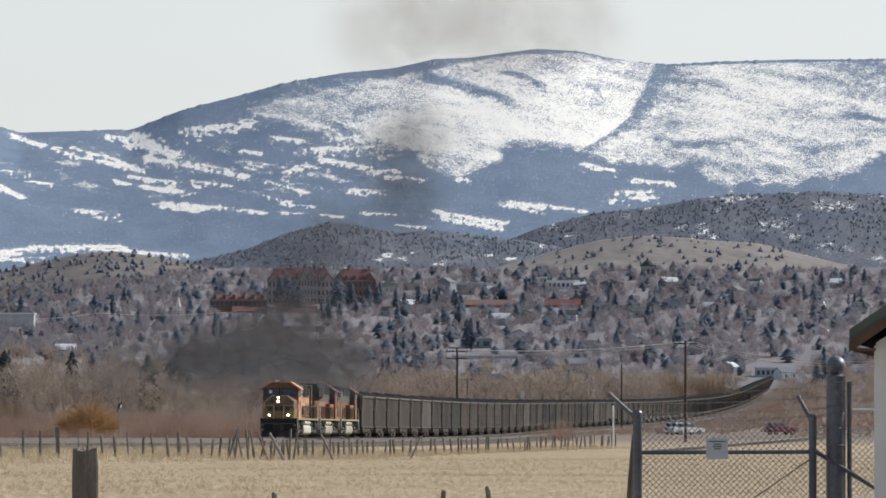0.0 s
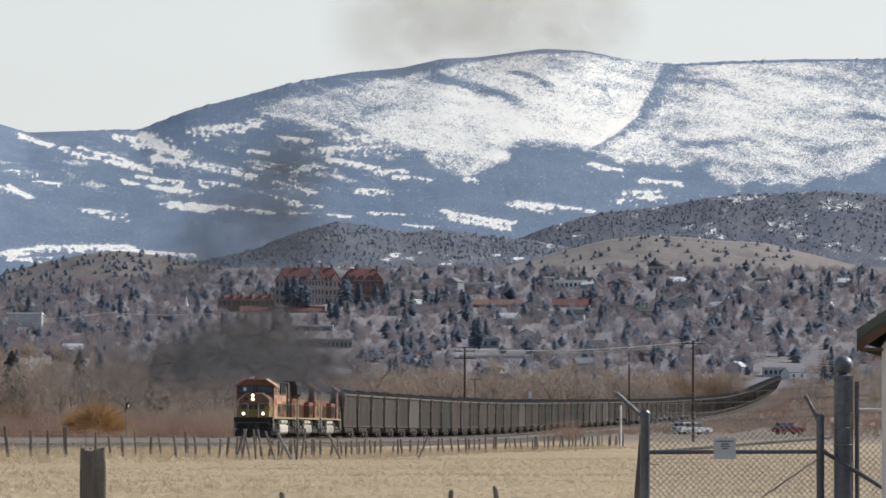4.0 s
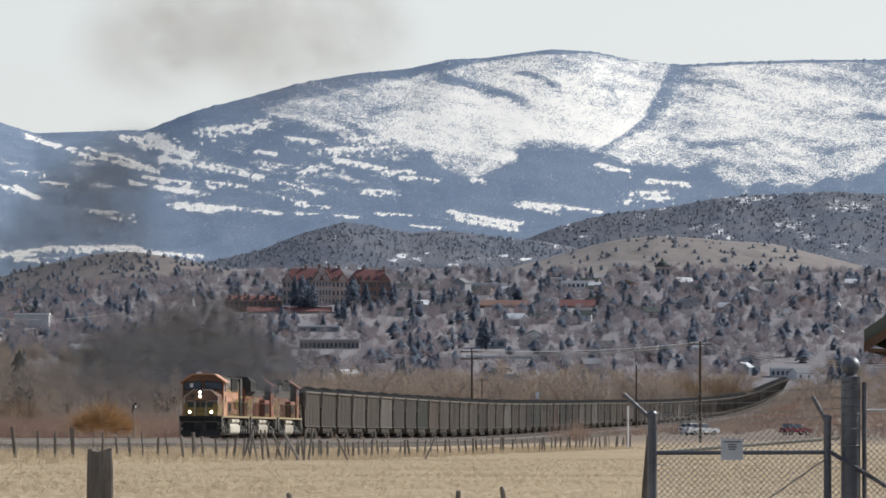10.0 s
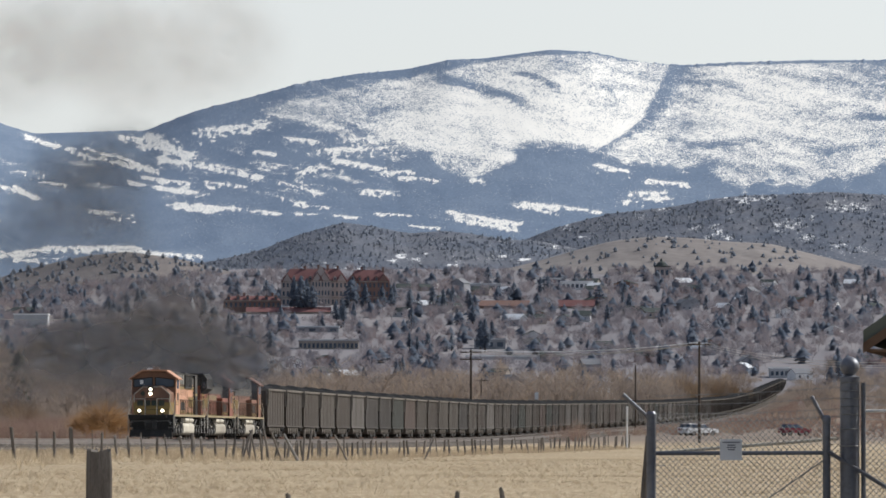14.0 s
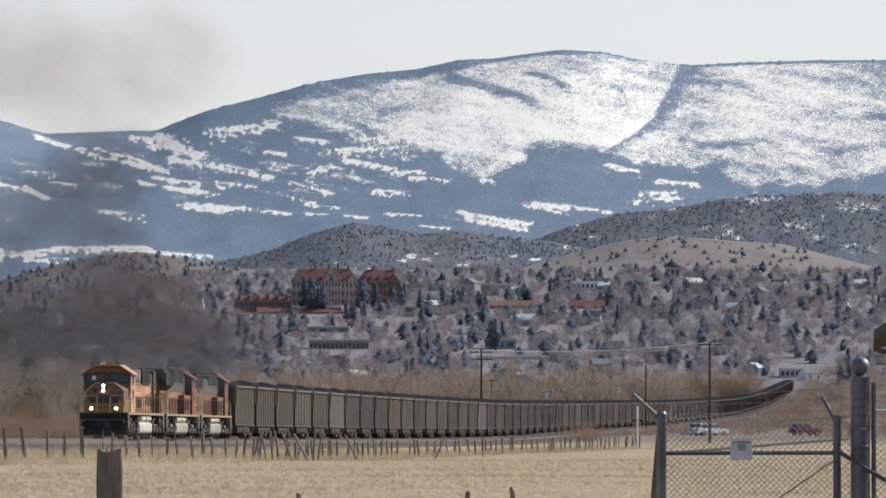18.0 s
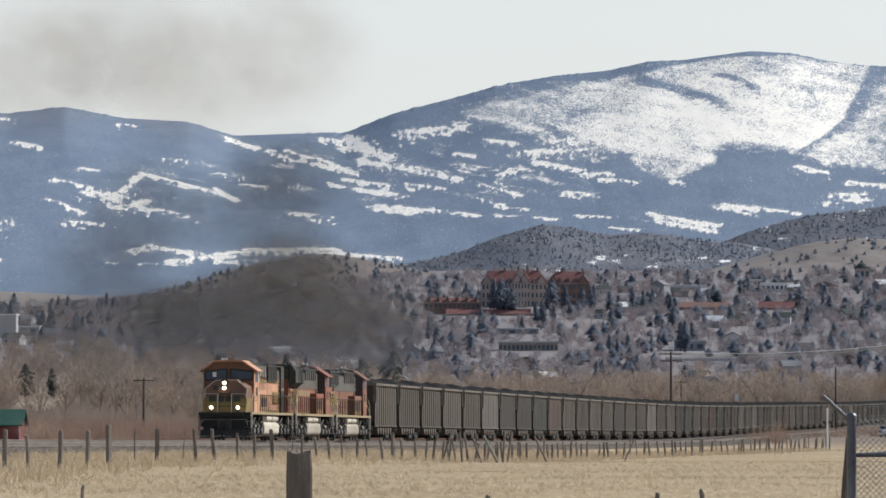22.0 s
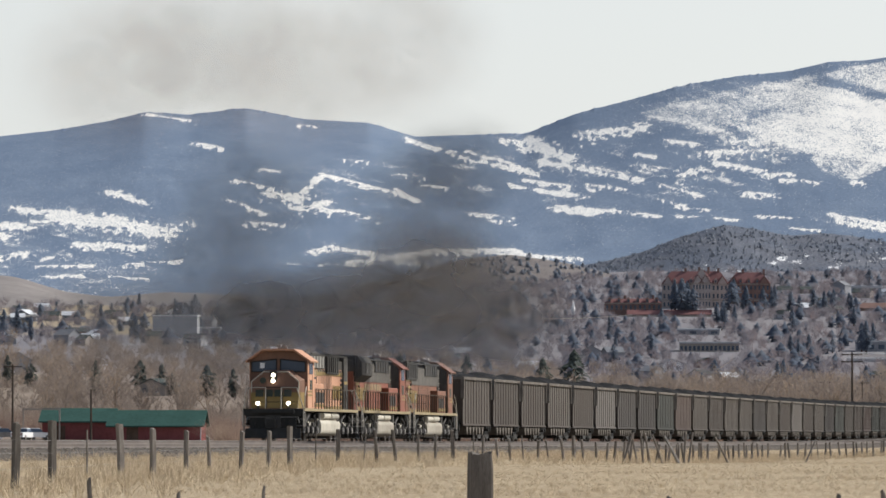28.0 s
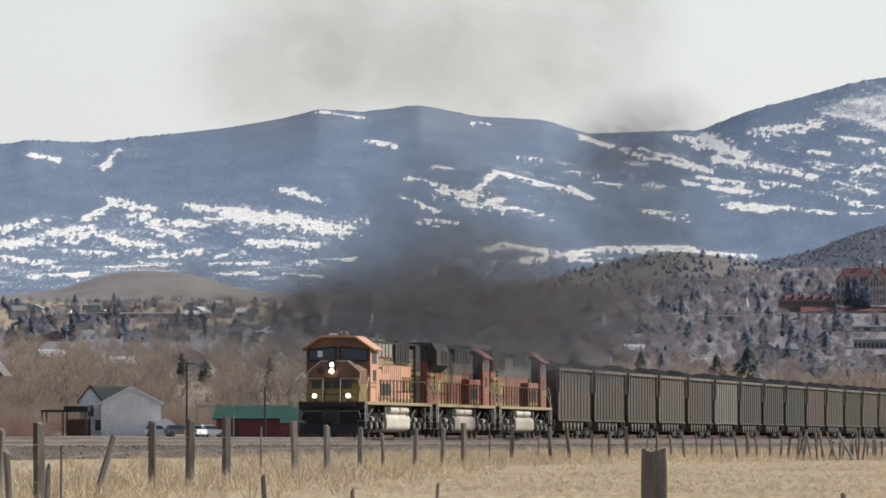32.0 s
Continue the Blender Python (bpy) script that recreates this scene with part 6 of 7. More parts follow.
def dormered(name, label, u0, u1, d, v_base, v_eave, v_ridge, floors, bays, wall, roof):
    """A large stone hall: rows of windows, hipped red roof and dormers."""
    d = level((u0 + u1) / 2, v_base) + d - 3040
    w = (u1 - u0) * d / K
    x, y = bear((u0 + u1) / 2 - 784, d)
    z0 = rise(v_base, d)
    BLOCKS.append((u0, u1, d))
    he, hr = rise(v_eave, d) - z0, rise(v_ridge, d) - z0
    b = tagged(new(name), label, "building")
    dep = 11.0
    part("wall", Geo().box(-w / 2, w / 2, 0, dep, -8, he), M[wall], b)
    k = min(w, dep) * 0.32
    part("roof", Geo().add([(-w / 2 - 0.4, -0.4, he), (w / 2 + 0.4, -0.4, he), (w / 2 + 0.4, dep + 0.4, he), (-w / 2 - 0.4, dep + 0.4, he), (-w / 2 + k, dep / 2, hr), (w / 2 - k, dep / 2, hr)],
                           [(0, 1, 5, 4), (2, 3, 4, 5), (1, 2, 5), (3, 0, 4), (3, 2, 1, 0)]), M[roof], b)
    for f in range(floors):
        for i in range(bays):
            xx, zz = -w / 2 + w * (i + 0.5) / bays, he * (f + 0.22) / floors
            part("window", Geo().box(xx - w / bays * 0.22, xx + w / bays * 0.22, -0.06, 0.02, zz, zz + he / floors * 0.52), M["glass"], b)
    part("string_course", Geo().box(-w / 2 - 0.15, w / 2 + 0.15, -0.15, 0.0, he * 0.31, he * 0.35), M["tan_wall"], b)
    part("cornice", Geo().box(-w / 2 - 0.3, w / 2 + 0.3, -0.3, 0.0, he - 0.5, he), M["tan_wall"], b, "pale stone cornice")
    for i in range(bays // 2 + 1):
        xx = -w / 2 + w * i / (bays // 2)
        part("pier", Geo().box(xx - 0.22, xx + 0.22, -0.22, 0.0, -8, he - 0.5), M[wall], b)
    for i in range(max(2, bays // 6)):
        xx = -w / 2 + w * (i + 0.7) / max(2, bays // 6)
        part("chimney", Geo().box(xx - 0.45, xx + 0.45, dep / 2 - 0.5, dep / 2 + 0.5, hr - 1.4, hr + 1.3).box(xx - 0.55, xx + 0.55, dep / 2 - 0.6, dep / 2 + 0.6, hr + 1.0, hr + 1.3), M["brick_wall"], b)
    if floors > 2:
        for xx, gw in ((-w / 2 + 2.4, 2.2), (w / 2 - 2.4, 2.2)):
            gb = part("end_gable", Geo().extrude([(xx - gw, he - 0.2), (xx + gw, he - 0.2), (xx, he + gw * 1.5)], "y", -0.6, 3.5), M[wall], b)
            part("gable_roof", Geo().extrude([(xx - gw - 0.3, he - 0.3), (xx, he + gw * 1.5 + 0.1), (xx + gw + 0.3, he - 0.3), (xx + gw, he - 0.5), (xx, he + gw * 1.5 - 0.3), (xx - gw, he - 0.5)], "y", -0.75, 3.6), M[roof], gb)
    for i in range(max(2, bays // 2)):
        xx = -w / 2 + w * (i + 0.5) / max(2, bays // 2)
        dm = part("dormer", Geo().extrude([(xx - 0.7, he), (xx + 0.7, he), (xx + 0.7, he + 1.5), (xx, he + 2.4), (xx - 0.7, he + 1.5)], "y", -0.2, 3.0), M[wall], b)
        part("dormer_window", Geo().box(xx - 0.35, xx + 0.35, -0.26, -0.2, he + 0.4, he + 1.4), M["glass"], dm)
    b.matrix_basis = pose(x, y, z0)
    return b


dormered("college_hall", "long stone college hall with a red hipped roof and dormers", 474, 590, 3040, 540, 496, 474, 3, 16, "stone_wall", "roof_red")
hall = dormered("college_pavilion", "stone college pavilion with a steep red gable", 527, 560, 3030, 540, 494, 472, 3, 6, "stone_wall", "roof_red")
gz0 = 46 * level(543, 540) / K
part("gable", Geo().extrude([(-4.0, gz0), (4.0, gz0), (0, gz0 + 6.0)], "y", -0.5, 4), M["stone_wall"], hall)
dormered("college_hall", "brick college hall with a red roof, half hidden by pines", 590, 664, 3060, 540, 496, 476, 3, 10, "brick_wall", "roof_red")
dormered("college_block", "low brick block with a broad red roof", 372, 472, 2990, 546, 530, 522, 1, 12, "brick_wall", "roof_red")
for u0, u1, d, v0, v1, v2, wall, roof, lab in ((412, 560, 2900, 556, 551, 543, "tan_wall", "roof_red", "long low hall with a red roof"), (965, 1027, 2800, 548, 541, 530, "tan_wall", "roof_red", "low hall with a red roof among trees"),
                                               (820, 912, 2850, 548, 540, 531, "brick_wall", "brick_wall", "dark brick block among pines")):
    d = level((u0 + u1) / 2, v0)
    BLOCKS.append((u0, u1, d))
    b = gabled("low_hall", lab, (u1 - u0) * d / K, 9, (v0 - v1) * d / K, (v1 - v2) * d / K, wall, roof, (), False, 0.3, "building")
    x, y = bear((u0 + u1) / 2 - 784, d)
    b.matrix_basis = pose(x, y, rise(v0, d))


def flat_block(label, u0, u1, v_top, v_base, d, wall, roof, bays):
    d = level((u0 + u1) / 2, v_base)
    BLOCKS.append((u0, u1, d))
    w, h = (u1 - u0) * d / K, (v_base - v_top) * d / K
    b = tagged(new("flat_building"), label, "building")
    part("wall", Geo().box(-w / 2, w / 2, 0, 10, -8, h), M[wall], b)
    part("roof", Geo().box(-w / 2 - 0.3, w / 2 + 0.3, -0.3, 10.3, h, h + 0.5), M[roof], b)
    for i in range(bays):
        x = -w / 2 + w * (i + 0.5) / bays
        part("window", Geo().box(x - w / bays * 0.3, x + w / bays * 0.3, -0.06, 0.02, h * 0.3, h * 0.75), M["glass"], b)
    x, y = bear((u0 + u1) / 2 - 784, d)
    b.matrix_basis = pose(x, y, rise(v_base, d))


for row in (("pale flat-roofed block on the town's slope", 926, 968, 492, 502, 3150, "pale_wall", "house_white", 6), ("white stepped building on the slope", 969, 1025, 498, 512, 3140, "house_white", "house_white", 7),
            ("long pale building with a snowy roof", 790, 862, 502, 514, 3150, "pale_wall", "roof_snow", 8), ("pale hilltop building with a domed hall", 1135, 1160, 471, 492, 3200, "stone_wall", "roof_dark", 3),
            ("white warehouse among trees at the town's edge", 0, 60, 556, 580, 2300, "pale_wall", "house_white", 0), ("large grey warehouse with pale canopy", -431, -352, 553, 592, 2200, "pale_wall", "house_white", 0),
            ("low pale sheds with white roofs", -363, -313, 574, 590, 2150, "pale_wall", "house_white", 3), ("long grey industrial building", 504, 610, 602, 620, 2250, "tan_wall", "pale_wall", 14),
            ("low grey store with a white roof", 815, 870, 600, 618, 2300, "grey_wall", "pale_wall", 3), ("long low white building behind trees", 800, 940, 630, 640, 2050, "pale_wall", "house_white", 0),
            ("white shed with dark door above the line", 1338, 1372, 652, 668, 2200, "pale_wall", "house_white", 4),
            ("long pale shop roof by the main street", -905, -640, 553, 562, 2700, "blue_wall", "house_white", 12), ("grey-blue store on the valley floor", -870, -830, 548, 556, 2900, "grey_wall", "pale_wall", 3),
            ("grey flat building below the college", 500, 575, 578, 588, 2600, "grey_wall", "roof_snow", 4)):
    flat_block(*row)

# houses of the town: a few kinds, turned and scattered over the slopes
_rh = random.Random(23)
_kinds = []
for i, (w, dep, h, rh, wall, roof, lab) in enumerate(((9, 8, 3.2, 2.2, "house_white", "roof_grey", "small white house with a grey roof"), (10, 8, 3.0, 2.0, "tan_wall", "roof_dark", "tan house with a dark roof"),
                                                      (8, 9, 4.6, 2.4, "grey_wall", "roof_grey", "two-storey grey house"), (11, 8, 3.0, 1.8, "brick_wall", "roof_dark", "low brown house with a dark roof"),
                                                      (9, 9, 3.2, 2.4, "blue_wall", "roof_snow", "blue-grey house with snow on its roof"), (9, 8, 3.4, 2.2, "pale_wall", "roof_dark", "pale house with a dark roof"))):
    for gf in (True, False):
        _kinds.append(gabled("house", lab + (", gable to the street" if gf else ", broadside to the street"), w, dep, h, rh, wall, roof, ((-w * 0.25, 1.0, 1.1, 1.3), (w * 0.22, 1.0, 1.1, 1.3)), gf))
_spots = []
for band_u, band_d, n in (((60, 1560), (2350, 2750), 30), ((380, 1560), (2780, 3250), 58), ((-1000, 60), (2350, 3300), 80), ((-1000, -420), (1500, 2000), 6), ((20, 420), (1500, 2100), 8), ((560, 1200), (2000, 2300), 12)):
    for _ in range(n):
        u, d = _rh.uniform(*band_u), _rh.uniform(*band_d)
        if 360 < u < 680 and d > 2800:
            continue
        _spots.append((u, d))
for i, (u, d) in enumerate(_spots):
    m = place(u, d, None, _rh.uniform(-35, 35))
    _size = _rh.uniform(0.6, 0.85)
    k = i % len(_kinds)
    if i < len(_kinds):
        _kinds[k].matrix_basis = m
        ob = _kinds[k]
    else:
        ob = copy_thing(_kinds[_rh.randrange(len(_kinds))], m)
    ob.scale = (_size,) * 3
    tagged(ob, group="houses of the town")
steeple = tagged(new("church_steeple"), "thin white church steeple among trees", "steeple")
part("tower", Geo().box(-0.7, 0.7, -0.7, 0.7, 0, 4.5), M["house_white"], steeple)
part("spire", Geo().lathe([(0.9, 4.5), (0.05, 8.5)], 8), M["house_white"], steeple)
steeple.matrix_basis = place(316, 2900)
dome = tagged(new("domed_hall"), "dark dome of a stone hall above the trees", "building")
part("drum", Geo().lathe([(3.0, 0), (3.0, 3.5)], 14), M["stone_wall"], dome)
part("cupola", Geo().lathe([(3.2, 3.5), (2.9, 5.0), (2.0, 6.4), (0.7, 7.2), (0.3, 8.4)], 14), M["roof_dark"], dome)
_dd = level(1146, 488)
dome.matrix_basis = pose(*bear(1146 - 784, _dd), rise(488, _dd))


# ---- trees, brush and grass ----
M["pine"] = growth("pine_needles", [(0.0, (0.062, 0.075, 0.07)), (0.5, (0.088, 0.102, 0.092)), (1.0, (0.12, 0.132, 0.115))], 3.0)
# town needles paler and bluer: distance haze put into the colour
M["town_pine"] = growth("haze_blue_needles", [(0.0, (0.135, 0.165, 0.215)), (0.5, (0.16, 0.19, 0.24)), (1.0, (0.185, 0.212, 0.258))], 8.0)
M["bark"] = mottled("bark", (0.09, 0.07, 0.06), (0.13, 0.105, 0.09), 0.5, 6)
# hill pines lightened and blued in place of the haze over them
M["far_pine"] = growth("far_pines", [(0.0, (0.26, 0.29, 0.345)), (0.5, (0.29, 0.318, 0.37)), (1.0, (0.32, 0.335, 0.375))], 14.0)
M["twigs"] = growth("bare_twigs", [(0.0, (0.22, 0.18, 0.158)), (0.35, (0.285, 0.236, 0.205)), (0.7, (0.345, 0.285, 0.24)), (1.0, (0.39, 0.3, 0.225))], 7.0)
# grey-blue cast of these twigs is haze put into the colour
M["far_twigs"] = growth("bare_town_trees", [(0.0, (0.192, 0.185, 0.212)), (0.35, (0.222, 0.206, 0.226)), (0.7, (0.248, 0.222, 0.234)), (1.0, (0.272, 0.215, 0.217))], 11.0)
M["red_brush"] = growth("red_brown_brush", [(0.0, (0.2, 0.128, 0.108)), (0.4, (0.268, 0.178, 0.15)), (0.75, (0.335, 0.25, 0.2)), (1.0, (0.43, 0.34, 0.25))], 7.0)
M["willow"] = growth("orange_willow", [(0.0, (0.25, 0.185, 0.135)), (0.5, (0.31, 0.225, 0.15)), (1.0, (0.38, 0.27, 0.17))], 4.0)
# slope pines carry the haze in their bluish base colour too
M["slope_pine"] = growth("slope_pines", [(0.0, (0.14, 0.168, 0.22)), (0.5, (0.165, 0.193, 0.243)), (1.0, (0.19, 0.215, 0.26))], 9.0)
for _name, _share in (("slope_pine", 0.5), ("pine", 0.3), ("town_pine", 0.5), ("far_pine", 0.6), ("twigs", 0.4), ("far_twigs", 0.55), ("red_brush", 0.35)):
    thin_growth(M[_name], _share)


def conifer(name, height, width, seed, label, mat):
    """An evergreen: tapered trunk and whorls of drooping, uneven boughs."""
    rnd = random.Random(seed)
    t = tagged(new(name), label, "tree", "pines of the valley")
    part("trunk", Geo().tube((0, 0, -0.5), (0, 0, height * 0.95), 0.03 * height, 0.01, 6), M["bark"], t)
    g = Geo()
    lobes = [(rnd.uniform(0, 6.28), rnd.uniform(0.05, 0.85), rnd.uniform(0.75, 1.2)) for _ in range(16)]
    for k in range(300):
        f = rnd.random() ** 1.25
        a = rnd.uniform(0, 6.28)
        bulge = 0.72
        for la, lf, lr in lobes:
            close = math.cos(a - la) - 6 * abs(f - lf)
            if close > 0.45:
                bulge = max(bulge, lr)
        r = width * ((1 - f) ** 0.55 * min(1.0, 0.5 + 1.7 * f) + 0.03) * bulge * rnd.uniform(0.55, 1.05)
        c, sn = math.cos(a), math.sin(a)
        z = height * (0.09 + 0.9 * f)
        w, h = height * rnd.uniform(0.028, 0.055) * (1.25 - 0.6 * f), height * rnd.uniform(0.03, 0.06)
        tip = (r * c, r * sn, z - h * rnd.uniform(0.2, 1.0))
        g.add([(r * 0.45 * c, r * 0.45 * sn, z + h), (r * 0.8 * c - w * sn, r * 0.8 * sn + w * c, z - h * 0.3), tip, (r * 0.8 * c + w * sn, r * 0.8 * sn - w * c, z + h * 0.1 * rnd.uniform(-1, 1))],
              [(0, 1, 2), (0, 2, 3)])
    g.add([(0.025 * height, 0, height * 0.88), (-0.02 * height, 0.025 * height, height * 0.88), (-0.02 * height, -0.025 * height, height * 0.88), (0, 0, height * 1.03)], [(0, 1, 3), (1, 2, 3), (2, 0, 3)])
    part("crown", g, mat, t)
    return t


_rt = random.Random(31)
_pines = [conifer("pine", 10, w, i, lab, M["pine"]) for i, (w, lab) in enumerate(((2.3, "slender dark green pine"), (3.2, "dark green pine with a full crown"), (4.2, "broad dark pine with uneven boughs"), (2.7, "dark spruce among bare trees"), (3.7, "dense dark evergreen tree")))]
_town_pines = [conifer("pine", 10, w, i + 9, lab, M["town_pine"]) for i, (w, lab) in enumerate(((3.0, "haze-blued pine with a full rounded crown"), (3.8, "broad haze-blued pine among town houses"), (2.5, "slender haze-blued spruce among bare trees"), (4.3, "wide haze-blued pine with spreading boughs")))]
_spots = []
for u, v, h, d in ((-533, 676, 46, 1500), (-453, 664, 34, 1550), (-398, 676, 26, 1500), (-415, 660, 24, 1560), (-335, 680, 42, 1480), (-288, 678, 34, 1480), (-648, 660, 24, 1600), (-690, 655, 34, 1600),
                   (262, 668, 42, 1350), (128, 650, 30, 1700), (318, 640, 26, 1800), (8, 690, 70, 1150), (496, 546, 50, 2950), (508, 548, 56, 2945), (518, 548, 52, 2950), (596, 548, 50, 2950), (528, 548, 40, 2945), (600, 548, 55, 2960), (622, 548, 44, 2960), (652, 545, 38, 2960),
                   (668, 545, 34, 2970), (570, 566, 34, 2800), (583, 566, 28, 2780), (700, 545, 30, 2960), (716, 545, 26, 2950), (741, 545, 35, 2960), (760, 545, 33, 2950), (774, 545, 30, 2960), (808, 545, 26, 2960), (826, 590, 46, 2500), (834, 596, 52, 2480), (812, 568, 30, 2700), (700, 594, 26, 2500), (714, 594, 24, 2480), (1143, 602, 36, 2350)):
    _spots.append((u, v, h, d))
_more = []
for (u0, u1), (d0, d1), n in (((-1006, 0), (2300, 3350), 62), ((380, 1560), (2750, 3330), 90), ((300, 1560), (2150, 2700), 50), ((-400, 420), (2500, 3300), 40), ((-1006, 1500), (1500, 2100), 10)):
    for _ in range(n):
        _more.append((_rt.uniform(u0, u1), _rt.uniform(d0, d1), _rt.uniform(4.5, 9.5)))
_done = [0, 0]


def set_pine(m, hgt, broad=False):
    """Sets the next pine: the dark broad ones near the line, the haze-blued ones in the town."""
    kind = _pines if broad else _town_pines
    i = 0 if broad else 1
    if _done[i] < len(kind):
        ob = kind[_done[i]]
        ob.matrix_basis = m
    else:
        ob = copy_thing(kind[_rt.randrange(len(kind))], m)
    wide = (1.35 if broad else 1.15) * _rt.uniform(0.85, 1.15)
    ob.scale = (hgt / 10 * wide, hgt / 10 * wide, hgt / 10)
    _done[i] += 1


for u, v, h, d in _spots:
    if d < 1900 and u < 400:
        x, y = bear(u - 784, d)
        set_pine(pose(x, y, ground_at(x, y) - 0.2, 0, 0, _rt.uniform(0, 360)), rise(v - h, d) - ground_at(x, y), True)
        continue
    x, y = bear(u - 784, d)
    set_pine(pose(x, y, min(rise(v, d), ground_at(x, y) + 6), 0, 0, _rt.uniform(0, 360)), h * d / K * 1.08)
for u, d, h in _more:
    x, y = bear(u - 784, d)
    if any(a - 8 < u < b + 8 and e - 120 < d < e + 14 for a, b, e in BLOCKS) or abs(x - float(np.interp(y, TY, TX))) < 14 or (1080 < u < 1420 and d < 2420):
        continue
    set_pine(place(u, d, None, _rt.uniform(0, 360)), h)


def bare_tree_arrays(seed, height, spread, limbs=7, twig=0.1):
    """Triangles of a leafless tree of unit placement: trunk, limbs, branches and twigs."""
    rnd = random.Random(seed)
    V, F = [], []

    def bar(a, b, r, r2):
        q = (b - a).to_track_quat("Z", "Y").to_matrix()
        o = len(V)
        for p, rr in ((a, r), (b, r2)):
            for i in range(3):
                V.append(p + q @ Vector((rr * math.cos(2.094 * i), rr * math.sin(2.094 * i), 0)))
        for i in range(3):
            j = (i + 1) % 3
            F.append((o + i, o + j, o + 3 + j))
            F.append((o + i, o + 3 + j, o + 3 + i))

    def blade(a, b, w):
        o = len(V)
        s = (b - a).cross(Vector((rnd.uniform(-1, 1), rnd.uniform(-1, 1), rnd.uniform(-1, 1)))).normalized() * w
        V.extend([a - s, a + s, b])
        F.append((o, o + 1, o + 2))

    top = Vector((rnd.uniform(-0.06, 0.06) * height, rnd.uniform(-0.06, 0.06) * height, height * 0.6))
    bar(Vector((0, 0, -0.4)), top, 0.018 * height, 0.008 * height)
    for i in range(limbs):
        f = rnd.uniform(0.2, 1.0)
        a = top * f
        ang = 2 * math.pi * (i / limbs) + rnd.uniform(-0.4, 0.4)
        out = spread * rnd.uniform(0.6, 1.0)
        b = a + Vector((out * math.cos(ang), out * math.sin(ang), height * rnd.uniform(0.18, 0.42)))
        bar(a, b, 0.007 * height, 0.003 * height)
        for _ in range(5):
            c = a.lerp(b, rnd.uniform(0.35, 1.0))
            e = c + Vector((rnd.gauss(0, 0.3) * spread, rnd.gauss(0, 0.3) * spread, height * rnd.uniform(0.04, 0.2)))
            blade(c, e, 0.004 * height)
            for _ in range(5):
                p = c.lerp(e, rnd.uniform(0.2, 1.0))
                blade(p, p + Vector((rnd.gauss(0, 0.2) * spread, rnd.gauss(0, 0.2) * spread, height * rnd.uniform(0.02, 0.15))), twig * 0.05 * height)
    return np.array([tuple(p) for p in V], dtype=np.float32), np.array(F, dtype=np.int32)


def shrub_arrays(seed, n, height, spread, w):
    """A leafless bush: a fan of stems."""
    rnd = np.random.RandomState(seed)
    a, q = rnd.uniform(0, 6.283, n), np.sqrt(rnd.uniform(0, 1, n))
    base = np.stack([0.35 * spread * q * np.cos(a), 0.35 * spread * q * np.sin(a), rnd.uniform(0, 0.3, n) * height], 1)
    tip = np.stack([spread * q * np.cos(a + rnd.normal(0, 0.4, n)), spread * q * np.sin(a + rnd.normal(0, 0.4, n)), height * rnd.uniform(0.55, 1.0, n) * (1 - 0.35 * q ** 2)], 1)
    s = rnd.normal(0, 1, (n, 3))
    s = np.cross(tip - base, s)
    s /= np.linalg.norm(s, axis=1)[:, None] + 1e-6
    V = np.stack([base - s * w * 0.6, base + s * w * 0.6, tip + s * w * 0.3], 1).reshape(-1, 3)
    return V.astype(np.float32), np.arange(3 * n).reshape(-1, 3)


def pine_arrays(seed, width):
    """A small pine: stacked uneven skirts."""
    rnd = random.Random(seed)
    V, F = [], []
    for k in range(5):
        z, top, r = 0.04 + 0.16 * k, 0.04 + 0.16 * k + 0.3, width * (0.7, 1.05, 1.1, 0.9, 0.58)[k] * rnd.uniform(0.8, 1.15)
        o = len(V)
        dx, dy = rnd.uniform(-0.04, 0.04), rnd.uniform(-0.04, 0.04)
        V.append((dx, dy, top))
        for i in range(7):
            a, q = 0.8976 * i + rnd.uniform(-0.3, 0.3), r * rnd.uniform(0.55, 1.2)
            V.append((dx + q * math.cos(a), dy + q * math.sin(a), z + rnd.uniform(-0.05, 0.04)))
        F += [(o, o + 1 + i, o + 1 + (i + 1) % 7) for i in range(7)]
    return np.array(V, dtype=np.float32), np.array(F)


def crown_arrays(seed, n, wide, w):
    """A rounded leafless crown on a short trunk."""
    rnd = np.random.RandomState(seed)
    d = rnd.normal(0, 1, (n, 3))
    d /= np.linalg.norm(d, axis=1)[:, None]
    lump = 1 + 0.22 * np.sin(5 * d[:, :1] + seed) * np.cos(4 * d[:, 1:2])
    tip = d * np.array([wide, wide, 0.4]) * lump * rnd.uniform(0.75, 1.0, (n, 1)) + np.array([0, 0, 0.58])
    base = np.array([0, 0, 0.42]) + 0.35 * (tip - np.array([0, 0, 0.42])) + rnd.normal(0, 0.04, (n, 3))
    s = np.cross(tip - base, rnd.normal(0, 1, (n, 3)))
    s /= np.linalg.norm(s, axis=1)[:, None] + 1e-6
    V = np.stack([base - s * w, base + s * w, tip + s * w * 0.5], 1).reshape(-1, 3)
    trunk = np.array([(-0.02, 0, -0.1), (0.02, 0, -0.1), (0, 0, 0.6)])
    V = np.concatenate([V, trunk])
    return V.astype(np.float32), np.arange(len(V)).reshape(-1, 3)


